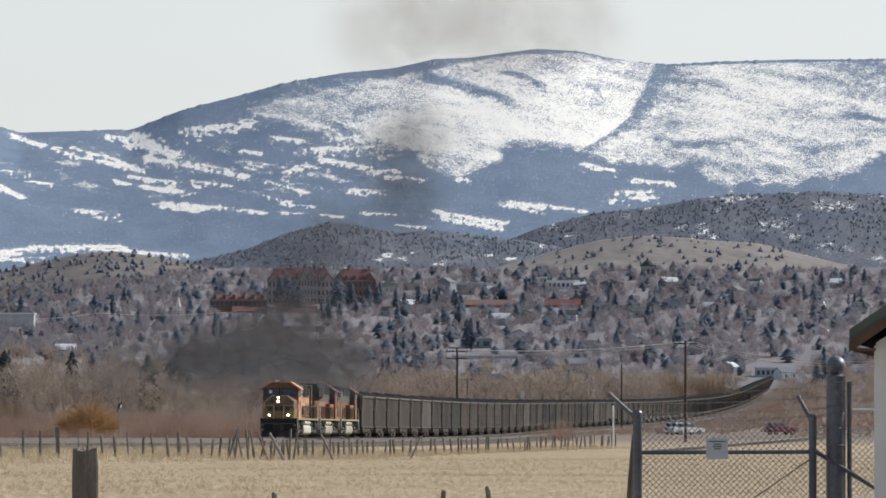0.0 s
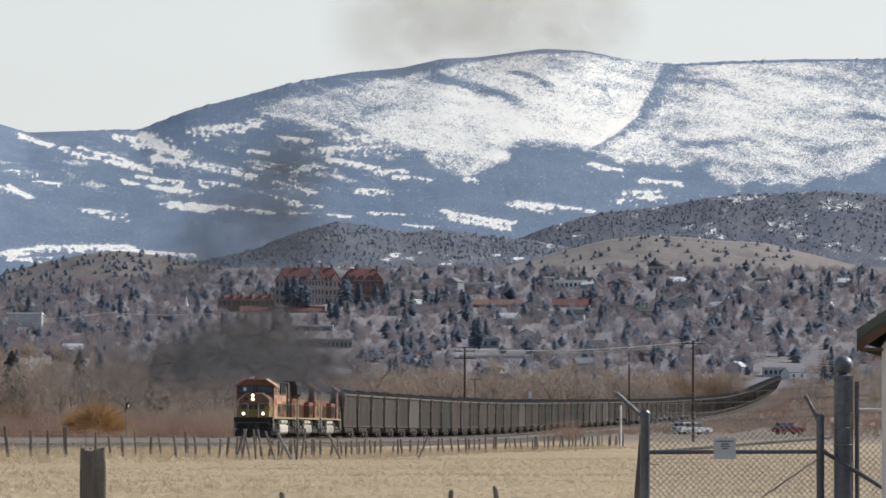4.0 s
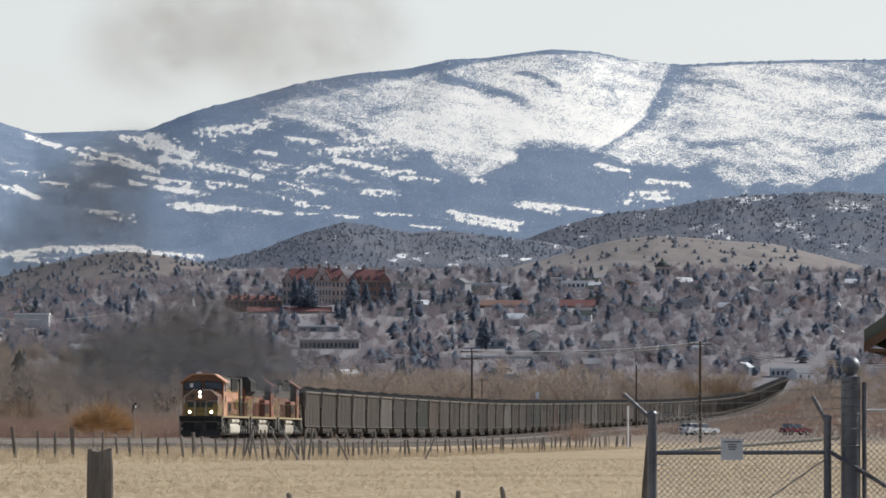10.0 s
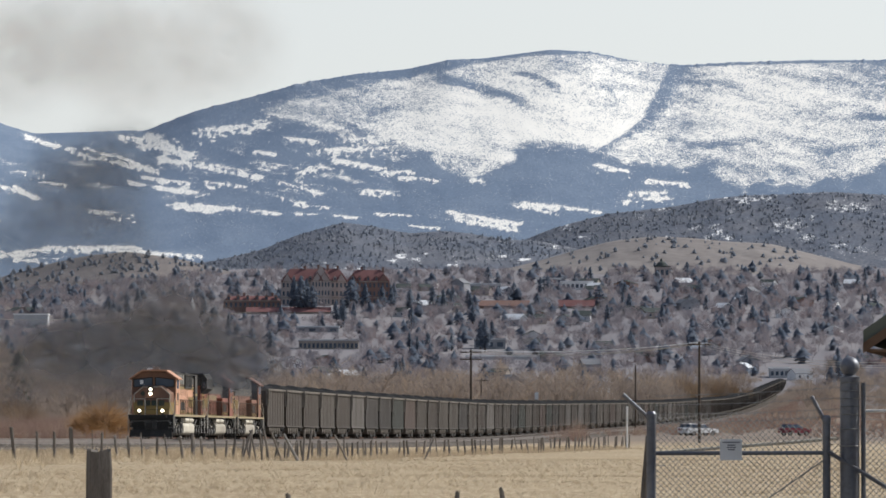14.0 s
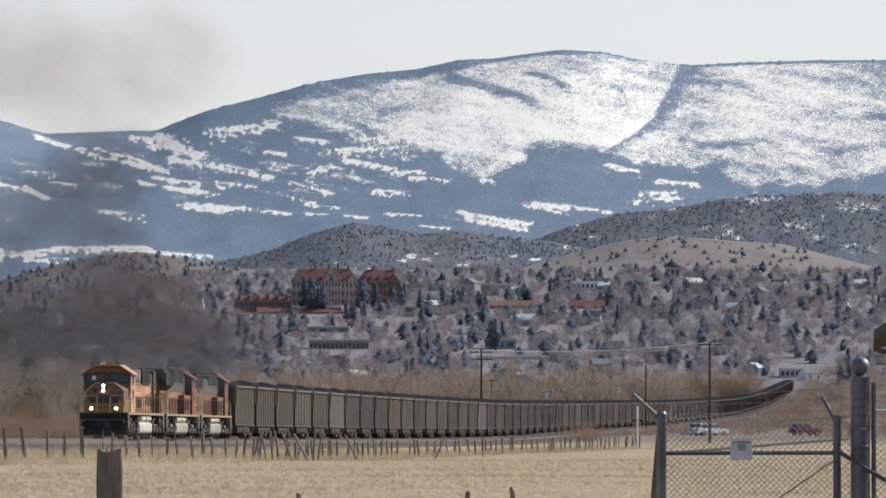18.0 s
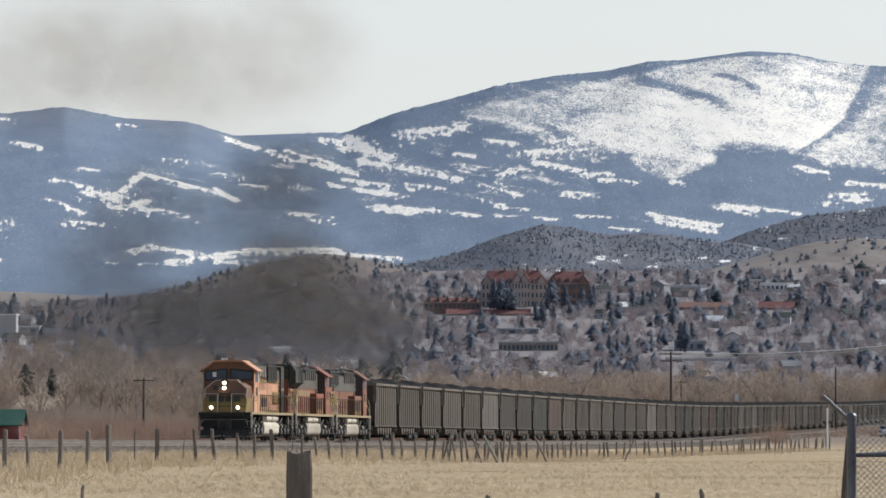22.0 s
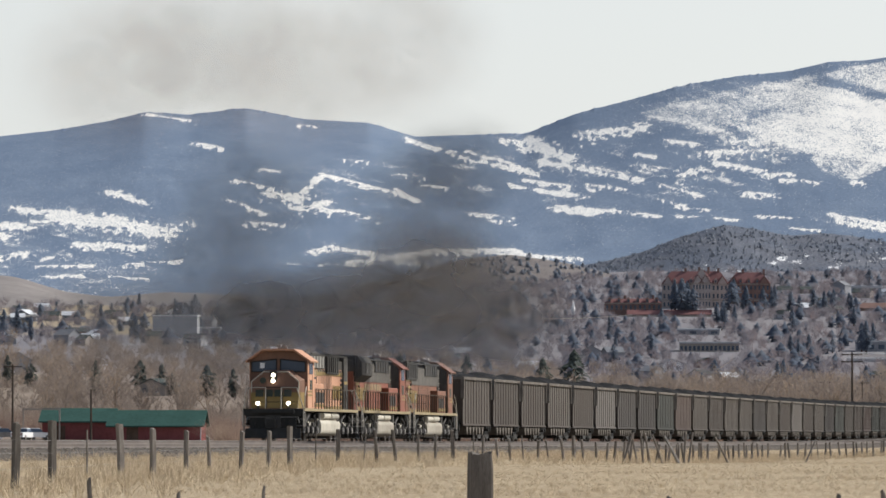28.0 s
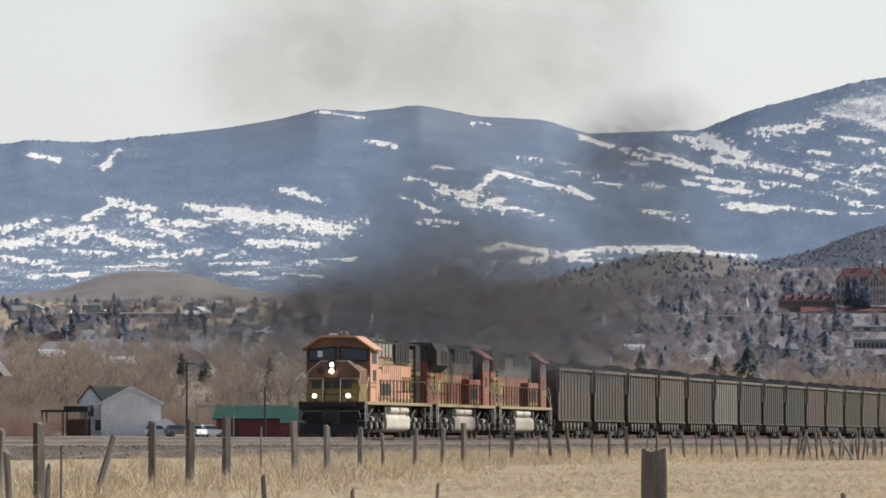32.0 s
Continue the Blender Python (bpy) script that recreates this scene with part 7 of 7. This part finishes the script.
def scatter(name, label, category, templates, places, mat):
    """Many plants joined into one thing of kind stuff. places: x, y, z, size, turn."""
    vs, fs, o = [], [], 0
    for i, (x, y, z, s, a) in enumerate(places):
        V, F = templates[i % len(templates)]
        c, sn = math.cos(a), math.sin(a)
        W = np.stack([x + s * (V[:, 0] * c - V[:, 1] * sn), y + s * (V[:, 0] * sn + V[:, 1] * c), z + s * V[:, 2]], 1)
        vs.append(W)
        fs.append(F + o)
        o += len(V)
    ob = new(name, raw_mesh(name, np.concatenate(vs), np.concatenate(fs), mat))
    return tagged(ob, label, category, kind="stuff")


def spots(n, us, ds, sizes, seed, keep=None, clump=0.0):
    rnd = np.random.RandomState(seed)
    out = []
    while len(out) < n:
        u, d = rnd.uniform(*us), rnd.uniform(*ds)
        x, y = bear(u - 784, d)
        if abs(x - float(np.interp(y, TY, TX)) - 2) < 9 and y < 2500:
            continue
        if keep and not keep(u, d, x, y):
            continue
        if any(a - 4 < u < b + 4 and e - 70 < d < e + 14 for a, b, e in BLOCKS):
            continue
        if clump and float(smooth_noise(np.array([x / 40]), np.array([y / 60]), seed, 2)[0]) < rnd.uniform(-1, 1) * 0.7 + clump - 1:
            continue
        out.append((x, y, 0.0, rnd.uniform(*sizes), rnd.uniform(0, 6.283)))
    zs = ground_z(np.array([p[0] for p in out]), np.array([p[1] for p in out]))
    return [(p[0], p[1], float(z) - 0.1, p[3], p[4]) for p, z in zip(out, zs)]


def yard(u, d, x, y):
    """Keeps the farm yards, the crossing and the view along the line clear."""
    if -930 < u < -320 and d < 1015:
        return False
    if u > 1000 and d < 1250:
        return False
    for pu, _, _, pd in _spots:
        if pd < 1900 and pu < 400 and abs(u - pu) < 26 and 1150 < d < pd + 20:
            return False
    return open_view(u, d, x, y)


_vr = random.Random(77)


def valley(u, d, x, y):
    """Trees thin out over the open fields of the valley floor."""
    return u > -280 or _vr.random() < 0.28


def open_view(u, d, x, y):
    """Nothing grows on the bank below the line."""
    return not (1080 < u < 1400 and x > float(np.interp(y, TY, TX)) - 6 and d < 2330)


_bare = [bare_tree_arrays(i, 1.0, s, l) for i, (s, l) in enumerate(((0.28, 8), (0.36, 9), (0.22, 7), (0.42, 9), (0.3, 10)))]
_bush = [shrub_arrays(i, 165, 1.0, s, 0.005) for i, s in enumerate((0.6, 0.8, 0.5, 0.95))]
scatter("red_brown_brush", "red-brown leafless brush along the creek", "brush", _bush, spots(1500, (-1080, 1330), (790, 1060), (2.2, 4.2), 1, yard), M["red_brush"])
scatter("red_brown_brush", "red-brown leafless brush behind the farm yards", "brush", _bush, spots(420, (-940, -300), (1020, 1110), (2.6, 4.6), 11), M["red_brush"])
scatter("bare_brush", "grey-brown leafless thicket behind the line", "brush", _bush, spots(1750, (-1080, 1420), (1020, 1500), (3.2, 6.0), 2, yard), M["twigs"])
scatter("bare_woodland", "leafless cottonwoods beyond the line", "trees", _bare, spots(620, (-1080, 1420), (1060, 1650), (6.0, 11.0), 3, yard), M["twigs"])
scatter("bare_valley_trees", "leafless grey-brown trees of the valley", "trees", [crown_arrays(120 + i, 240, s, 0.005) for i, s in enumerate((0.4, 0.34, 0.46))], spots(650, (-1080, 1600), (1600, 2400), (5.0, 9.5), 4, lambda u, d, x, y: open_view(u, d, x, y) and (d < 2050 or valley(u, d, x, y))), M["twigs"])
scatter("valley_brush", "grey-brown leafless scrub of the valley", "brush", [shrub_arrays(30 + i, 105, 1.0, s, 0.008) for i, s in enumerate((0.6, 0.8, 0.5))], spots(1900, (-1080, 1600), (1500, 2450), (2.5, 4.5), 5, lambda u, d, x, y: open_view(u, d, x, y) and (d < 2050 or valley(u, d, x, y))), M["twigs"])
_crown = [crown_arrays(20 + i, 110, s, 0.0095) for i, s in enumerate((0.42, 0.52, 0.36, 0.46))]
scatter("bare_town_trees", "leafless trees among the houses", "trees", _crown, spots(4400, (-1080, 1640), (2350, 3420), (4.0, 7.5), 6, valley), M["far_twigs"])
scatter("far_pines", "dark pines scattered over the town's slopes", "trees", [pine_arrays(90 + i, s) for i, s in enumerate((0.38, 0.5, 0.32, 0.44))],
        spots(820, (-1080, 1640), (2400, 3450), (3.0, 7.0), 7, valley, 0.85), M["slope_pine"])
scatter("bank_brush", "low dark brown brush on the bank below the line", "brush", _bush, spots(420, (1230, 1620), (1060, 1750), (0.8, 1.9), 14, lambda u, d, x, y: x > float(np.interp(y, TY, TX)) + 12), M["red_brush"])
scatter("bank_brush", "dark red-brown brush on the slope beyond the crossing", "brush", _bush, spots(760, (1270, 1640), (900, 2100), (0.9, 1.7), 15, lambda u, d, x, y: x > float(np.interp(y, TY, TX)) + 9 and (u > 1400 or d > 1150)), M["red_brush"])
_rb = np.random.RandomState(41)
_by = _rb.uniform(1000, 2330, 1300)
_bx = np.interp(_by, TY, TX) + _rb.uniform(4.6, 26, 1300)
scatter("bank_brush", "low dark brush close beside the line", "brush", _bush, list(zip(_bx, _by, np.maximum(ground_z(_bx, _by), np.interp(_by, TY, TZ) - 1.0) - 0.1, _rb.uniform(0.9, 2.0, 1300), _rb.uniform(0, 6.28, 1300))), M["red_brush"])
_by = _rb.uniform(1700, 2360, 170)
_bx = np.interp(_by, TY, TX) + _rb.uniform(4.8, 9, 170)
scatter("bank_brush", "brown brush hiding the foot of the far cars", "brush", _bush, list(zip(_bx, _by, np.maximum(ground_z(_bx, _by), np.interp(_by, TY, TZ) - 1.0) - 0.1, np.interp(_by, [1700, 2000, 2360], [1.2, 2.6, 4.2]) * _rb.uniform(0.75, 1.1, 170), _rb.uniform(0, 6.28, 170))), M["twigs"])
willow = [shrub_arrays(70 + i, 900, 1.0, 0.7, 0.006) for i in range(2)]
M["bright_willow"] = islands("bright_willow_twigs", [(0.0, (0.24, 0.145, 0.08)), (0.5, (0.33, 0.2, 0.1)), (1.0, (0.43, 0.27, 0.14))])
thin_growth(M["bright_willow"], 0.35)
dome_willow = crown_arrays(71, 1000, 0.62, 0.0045)
for u, d, s in ((161, 735, 5.4), (128, 742, 4.2), (188, 745, 3.8)):
    x, y = bear(u - 784, d)
    t = tagged(new("willow_bush", raw_mesh("willow_bush", dome_willow[0] * s, dome_willow[1], M["bright_willow"])), "bright orange leafless willow bush", "bush", "willow bushes")
    t.matrix_basis = pose(x, y, ground_at(x, y) - 0.1, 0, 0, u)
for u, d, s in ((1190, 1800, 12), (1225, 1780, 11), (1262, 1850, 13), (960, 1500, 7), (930, 1520, 6), (20, 1050, 6), (-10, 1080, 6.5), (390, 1500, 6)):
    x, y = bear(u - 784, d)
    t = tagged(new("willow_tree", raw_mesh("willow_tree", willow[1][0] * s, willow[1][1], M["willow"])), "tall orange-twigged leafless willow", "tree", "willows of the valley")
    t.matrix_basis = pose(x, y, ground_at(x, y) - 0.1, 0, 0, u)


def on_hill(points, d0, d1, v0, n, size, seed, name, label):
    """Pines over a hill whose skyline runs through the points."""
    rnd = np.random.RandomState(seed)
    cb, cv = zip(*crest(points))
    out = []
    for _ in range(n):
        b, k = rnd.uniform(cb[0], cb[-1]), rnd.uniform(0.15, 1.0) ** 0.45
        d = d0 + (d1 - d0) * k
        v = v0 + (np.interp(b, cb, cv) - v0) * k
        if any(math.hypot((b + 784 - pu) / ru, (779 - v - pv) / rv) < 1.1 and rnd.uniform(0, 1) < 0.75 for pu, pv, ru, rv in HILL_SNOW):
            continue
        out.append((b * d / K, d, EYE + v * d / K - 0.5, rnd.uniform(*size), rnd.uniform(0, 6.28)))
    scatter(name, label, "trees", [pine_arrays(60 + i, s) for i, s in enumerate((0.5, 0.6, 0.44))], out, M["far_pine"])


on_hill([(300, 470), (440, 440), (500, 415), (560, 398), (585, 392), (640, 400), (700, 412), (760, 407), (810, 412), (930, 425), (1050, 450)], 3450, 3750, 255, 1500, (0.8, 1.8), 1, "hill_pines", "pines over the dark hill")
on_hill([(880, 435), (940, 408), (1000, 390), (1060, 376), (1120, 370), (1180, 362), (1240, 350), (1300, 344), (1380, 342), (1440, 338), (1568, 345), (1900, 330)], 3500, 3900, 255, 2000, (0.9, 2.0), 2, "hill_pines", "pines over the snowy hill")
on_hill([(-160, 525), (-60, 500), (0, 483), (60, 466), (130, 451), (200, 444), (260, 452), (320, 462), (380, 478)], 3250, 3500, 212, 260, (1.5, 3.5), 3, "hill_shrubs", "shrubs dotted over the brown hill")
on_hill([(930, 462), (1000, 441), (1060, 427), (1130, 419), (1260, 428), (1340, 432), (1400, 447)], 3350, 3560, 262, 110, (1.5, 3.2), 4, "hill_shrubs", "shrubs dotted over the tan hill")

# dry grass: longer along the fence and the line, short over the field
_tuft = []
for i in range(4):
    V, F = shrub_arrays(400 + i, 26, 1.0, 0.6, 0.016)
    _tuft.append((V, F))


def grass_spots(n, seed, ylim, lateral, size):
    rnd = np.random.RandomState(seed)
    y = rnd.uniform(*ylim, n)
    x = np.interp(y, FENCE_Y, FENCE_X) + rnd.normal(lateral[0], lateral[1], n)
    keep = np.abs(x - np.interp(y, TY, TX) - 2.2) > 6.2
    x, y = x[keep], y[keep]
    s = rnd.uniform(*size, len(x))
    return list(zip(x, y, ground_z(x, y) - 0.03, s, rnd.uniform(0, 6.28, len(x))))


scatter("fence_grass", "long dry straw-coloured grass along the fence", "grass", _tuft, grass_spots(7000, 8, (105, 660), (-2.0, 2.6), (0.25, 0.75)), M["grass"])
_r = np.random.RandomState(9)
_d = 62 + 440 * _r.uniform(0, 1, 42000) ** 1.25
_u = _r.uniform(-1050, 1600, 42000)
_x, _yy = (_u - 784) * _d / K, _d
_k = _x > np.interp(_yy, FENCE_Y, FENCE_X) - 1
_x, _yy = _x[_k], _yy[_k]
_short = [shrub_arrays(420 + i, 9, 1.0, 0.8, 0.035) for i in range(5)]
scatter("field_grass", "short dry grass of the field", "grass", _short, list(zip(_x, _yy, ground_z(_x, _yy) - 0.02, _r.uniform(0.07, 0.22, len(_x)) * (0.8 + 0.5 * smooth_noise(_x / 6, _yy / 25, 91, 2)), _r.uniform(0, 6.28, len(_x)))), M["grass"])

# loose stones on the shoulder of the bed
_rs = np.random.RandomState(12)
_s = _rs.uniform(-110, 120, 7000)
_tx, _tyy, _tz, _tth = track(_s)
_a = _rs.uniform(2.4, 7.8, 7000)
_h = np.interp(_a, [2.4, 2.6, 6.2, 7.6, 7.8], [-0.3, -0.32, -0.34, -1.0, -1.05])
_stone = []
for i in range(4):
    V = _rs.uniform(0.7, 1.2, (6, 1)) * np.array([(1, 0, 0), (-1, 0, 0), (0, 1, 0), (0, -1, 0), (0, 0, 0.8), (0, 0, -0.6)])
    _stone.append((V.astype(np.float32), np.array([(0, 2, 4), (2, 1, 4), (1, 3, 4), (3, 0, 4), (2, 0, 5), (1, 2, 5), (3, 1, 5), (0, 3, 5)])))
M["stones"] = islands("ballast_stones", [(0.0, (0.11, 0.094, 0.082)), (0.5, (0.18, 0.158, 0.138)), (1.0, (0.28, 0.25, 0.22))])
scatter("ballast_stones", "loose grey and brown ballast stones beside the siding", "stones", _stone,
        list(zip(_tx + _a * np.cos(_tth), _tyy - _a * np.sin(_tth), _tz + _h, _rs.uniform(0.035, 0.085, 7000), _rs.uniform(0, 6.28, 7000))), M["stones"])


# ---- smoke ----
def smoke_material(name, albedo, thick):
    m = bpy.data.materials.new(name)
    m.use_nodes = True
    nt = m.node_tree
    nt.nodes.clear()

    def add(kind):
        return nt.nodes.new("ShaderNode" + kind)
    out, mix, clear, dif = add("OutputMaterial"), add("MixShader"), add("BsdfTransparent"), add("BsdfDiffuse")
    dif.inputs[0].default_value = (*albedo, 1)
    tc, ln, info, off, noi = add("TexCoord"), add("VectorMath"), add("ObjectInfo"), add("VectorMath"), add("TexNoise")
    ln.operation = "LENGTH"
    nt.links.new(tc.outputs["Object"], ln.inputs[0])
    fall = add("MapRange")
    fall.interpolation_type = "SMOOTHERSTEP"
    fall.inputs[1].default_value, fall.inputs[2].default_value, fall.inputs[3].default_value, fall.inputs[4].default_value = 1.0, 0.22, 0.0, 1.0
    nt.links.new(ln.outputs["Value"], fall.inputs[0])
    cmb = add("CombineXYZ")
    mul = add("Math")
    mul.operation = "MULTIPLY"
    mul.inputs[1].default_value = 57.0
    nt.links.new(info.outputs["Random"], mul.inputs[0])
    for i in range(3):
        nt.links.new(mul.outputs[0], cmb.inputs[i])
    nt.links.new(tc.outputs["Object"], off.inputs[0])
    nt.links.new(cmb.outputs[0], off.inputs[1])
    noi.inputs["Scale"].default_value, noi.inputs["Detail"].default_value = 1.5, 4.0
    nt.links.new(off.outputs[0], noi.inputs["Vector"])
    nr = add("MapRange")
    nr.inputs[1].default_value, nr.inputs[2].default_value, nr.inputs[3].default_value, nr.inputs[4].default_value = 0.34, 0.62, 0.58, 1.0
    nt.links.new(noi.outputs[0], nr.inputs[0])
    a, b = add("Math"), add("Math")
    a.operation = b.operation = "MULTIPLY"
    nt.links.new(fall.outputs[0], a.inputs[0])
    nt.links.new(nr.outputs[0], a.inputs[1])
    nt.links.new(a.outputs[0], b.inputs[0])
    b.inputs[1].default_value = thick
    nt.links.new(b.outputs[0], mix.inputs[0])
    nt.links.new(clear.outputs[0], mix.inputs[1])
    nt.links.new(dif.outputs[0], mix.inputs[2])
    nt.links.new(mix.outputs[0], out.inputs[0])
    return m


def puff_mesh(mat, seed):
    """A cupped, uneven flake of smoke, one metre in radius."""
    rnd = np.random.RandomState(seed)
    rings, n = 7, 20
    vs = [(0, 0.25, 0)]
    for k in range(1, rings + 1):
        for i in range(n):
            r, a = k / rings, 2 * math.pi * i / n
            vs.append((r * math.cos(a), 0.25 * (1 - r * r) + 0.09 * rnd.uniform(-1, 1), r * math.sin(a)))
    fs = [(0, 1 + i, 1 + (i + 1) % n) for i in range(n)]
    g = Geo()
    g.v = vs
    g.f = fs + [(1 + (k - 1) * n + i, 1 + (k - 1) * n + (i + 1) % n, 1 + k * n + (i + 1) % n, 1 + k * n + i) for k in range(1, rings) for i in range(n)]
    return g.mesh("puff", mat, True)


CLOUDS = []


def cloud(label, mat, path, flakes, depth, seed):
    """A cloud of flakes. path: seconds, bearing, drop, depth behind the front of the train;
    flakes: place across and up, half width and half height."""
    rnd = random.Random(seed)
    base = tagged(new("smoke_cloud"), label, "smoke", "exhaust smoke of the locomotives")
    meshes = [puff_mesh(mat, seed * 7 + k) for k in range(3)]
    ts = [p[0] for p in path]
    rows = []
    for t in [i * 1.0 for i in range(33)]:
        u, v, back = (float(np.interp(t, ts, [p[i] for p in path])) for i in (1, 2, 3))
        d = float(track(front(t))[1]) + back
        rows.append((t, pose((u - 784) * d / K, d, EYE + (779 - v) * d / K)))
    # ease the corners of the path
    eased = []
    for i, (t, m) in enumerate(rows):
        near = rows[max(0, i - 1):i + 2]
        p = sum((q.translation for _, q in near), Vector()) / len(near)
        eased.append((t, pose(*p)))
    puffs = []
    for k, (x, z, rx, rz) in enumerate(flakes):
        ob = part("puff", meshes[k % 3], None, base)
        ob.scale = (rx * 1.32, (rx + rz) * 0.66, rz * 1.32)
        y = depth * rnd.uniform(-1, 1)
        dx, dz, spin = rnd.uniform(-0.03, 0.02), rnd.uniform(-0.01, 0.03), rnd.uniform(-0.7, 0.7)
        tx, tz = rnd.uniform(-15, 15), rnd.uniform(-15, 15)
        puffs.append((ob, [(t, pose(x + dx * (t - 16), y, z + dz * (t - 16), tx, spin * (t - 16), tz)) for t in (0, 8, 16, 24, 32)]))
    CLOUDS.append((base, eased, puffs))


M["smoke"] = smoke_material("dark_smoke", (0.272, 0.268, 0.274), 0.9)
M["smoke_thin"] = smoke_material("thin_smoke", (0.2, 0.202, 0.212), 0.48)
M["smoke_sky"] = smoke_material("drifting_smoke", (0.62, 0.45, 0.33), 0.28)
M["smoke_low"] = smoke_material("low_drifting_smoke", (0.3, 0.285, 0.28), 0.46)
cloud("dense dark exhaust smoke hanging over the locomotives", M["smoke"],
      [(0, 515, 612, 22), (3, 470, 618, 22), (6, 425, 624, 22), (9, 345, 615, 22), (13, 290, 612, 22), (17, 200, 585, 20), (19.5, 180, 560, 20), (21.5, 152, 548, 20), (25, 84, 540, 22), (28.5, 20, 530, 24), (32, -170, 548, 26)],
      [(-3.6, -0.3, 4.6, 3.0), (0.4, 0.9, 4.8, 3.3), (4.4, -1.1, 4.6, 3.0), (0.6, -1.0, 5.0, 2.6), (-7.2, -0.8, 3.8, 2.4)], 10.0, 3)
cloud("thin exhaust smoke low beside the engines", M["smoke_low"],
      [(0, 420, 645, 25), (6, 310, 655, 25), (9, 230, 655, 25), (13, 160, 650, 25), (17, 60, 630, 25), (19.5, -10, 610, 25), (21.5, -30, 590, 25), (25, -60, 585, 25), (28.5, -150, 570, 25), (32, -330, 560, 25)],
      [(-4.0, 0.2, 5.0, 3.2), (1.2, 0.2, 5.2, 3.4), (-9.0, 0.2, 4.6, 2.8)], 10.0, 4)
cloud("thinning column of exhaust smoke rising above the train", M["smoke_thin"],
      [(0, 738, 280, 40), (4, 480, 345, 40), (9, 165, 350, 40), (13, 160, 345, 40), (17, 135, 350, 40), (19.5, 120, 390, 40), (21.5, 118, 390, 40), (25, 40, 385, 40), (28.5, 85, 390, 40), (32, 110, 345, 40)],
      [(0.8, -3.2, 4.0, 3.2), (-0.6, 0.0, 4.4, 3.4), (1.0, 3.0, 4.4, 3.2)], 8.0, 5)
cloud("faint veil of exhaust smoke drifting before the mountain", M["smoke_thin"],
      [(0, 600, 450, 60), (9, 60, 400, 60), (13, 60, 370, 60), (17, 20, 380, 60), (19.5, -80, 420, 60), (23, -190, 400, 60), (25, -250, 395, 60), (28.5, -305, 385, 60), (32, -270, 400, 60)],
      [(-1.6, -2.0, 4.6, 3.8), (1.6, 1.4, 4.6, 3.8)], 8.0, 6)
cloud("brownish smoke thinning out against the sky", M["smoke_sky"],
      [(0, 840, 45, 80), (6, 850, 35, 80), (9, 480, 60, 80), (13, 190, 80, 80), (17, 80, 130, 80), (19.5, -20, 120, 80), (21.5, -80, 110, 80), (25, -190, 110, 80), (28.5, -250, 105, 80), (32, -230, 100, 80)],
      [(-8.6, -0.6, 6.2, 5.0), (-3.0, 1.2, 6.4, 5.2), (2.8, -0.8, 6.4, 5.2), (8.2, 0.8, 6.0, 4.8)], 8.0, 7)


# ---- what moves ----
def on_track(s, back=False):
    x, y, z, th = track(s)
    return pose(float(x), float(y), float(z), 0, 0, -math.degrees(float(th)) + (180 if back else 0))


def motions():
    times = [i * 1.0 for i in range(33)]
    for i, ob in enumerate(LOCOS):
        back = i > 0
        walk(ob, [(t, on_track(front(t) - 1.2 + i * LOCO_L + (LOCO_L if back else 0), back)) for t in times])
        sign = -1 if back else 1
        for truck in [c for c in ob.children if c.name.startswith("truck")]:
            for ws in [c for c in truck.children if c.name.startswith("wheelset")]:
                at = ws.matrix_basis.translation.copy()
                walk(ws, [(k / 15, pose(at.x, at.y, at.z, sign * math.degrees((266.76 - front(k / 15)) / 0.53) % 360)) for k in range(0, 481)])
    for i, ob in enumerate(CARS):
        s0 = 3 * LOCO_L - 0.5 + i * 16.18
        walk(ob, [(t, on_track(front(t) + s0)) for t in times[::2]])
    for cloud, path, puffs in CLOUDS:
        walk(cloud, path)
        for puff, rows in puffs:
            walk(puff, rows)


motions()
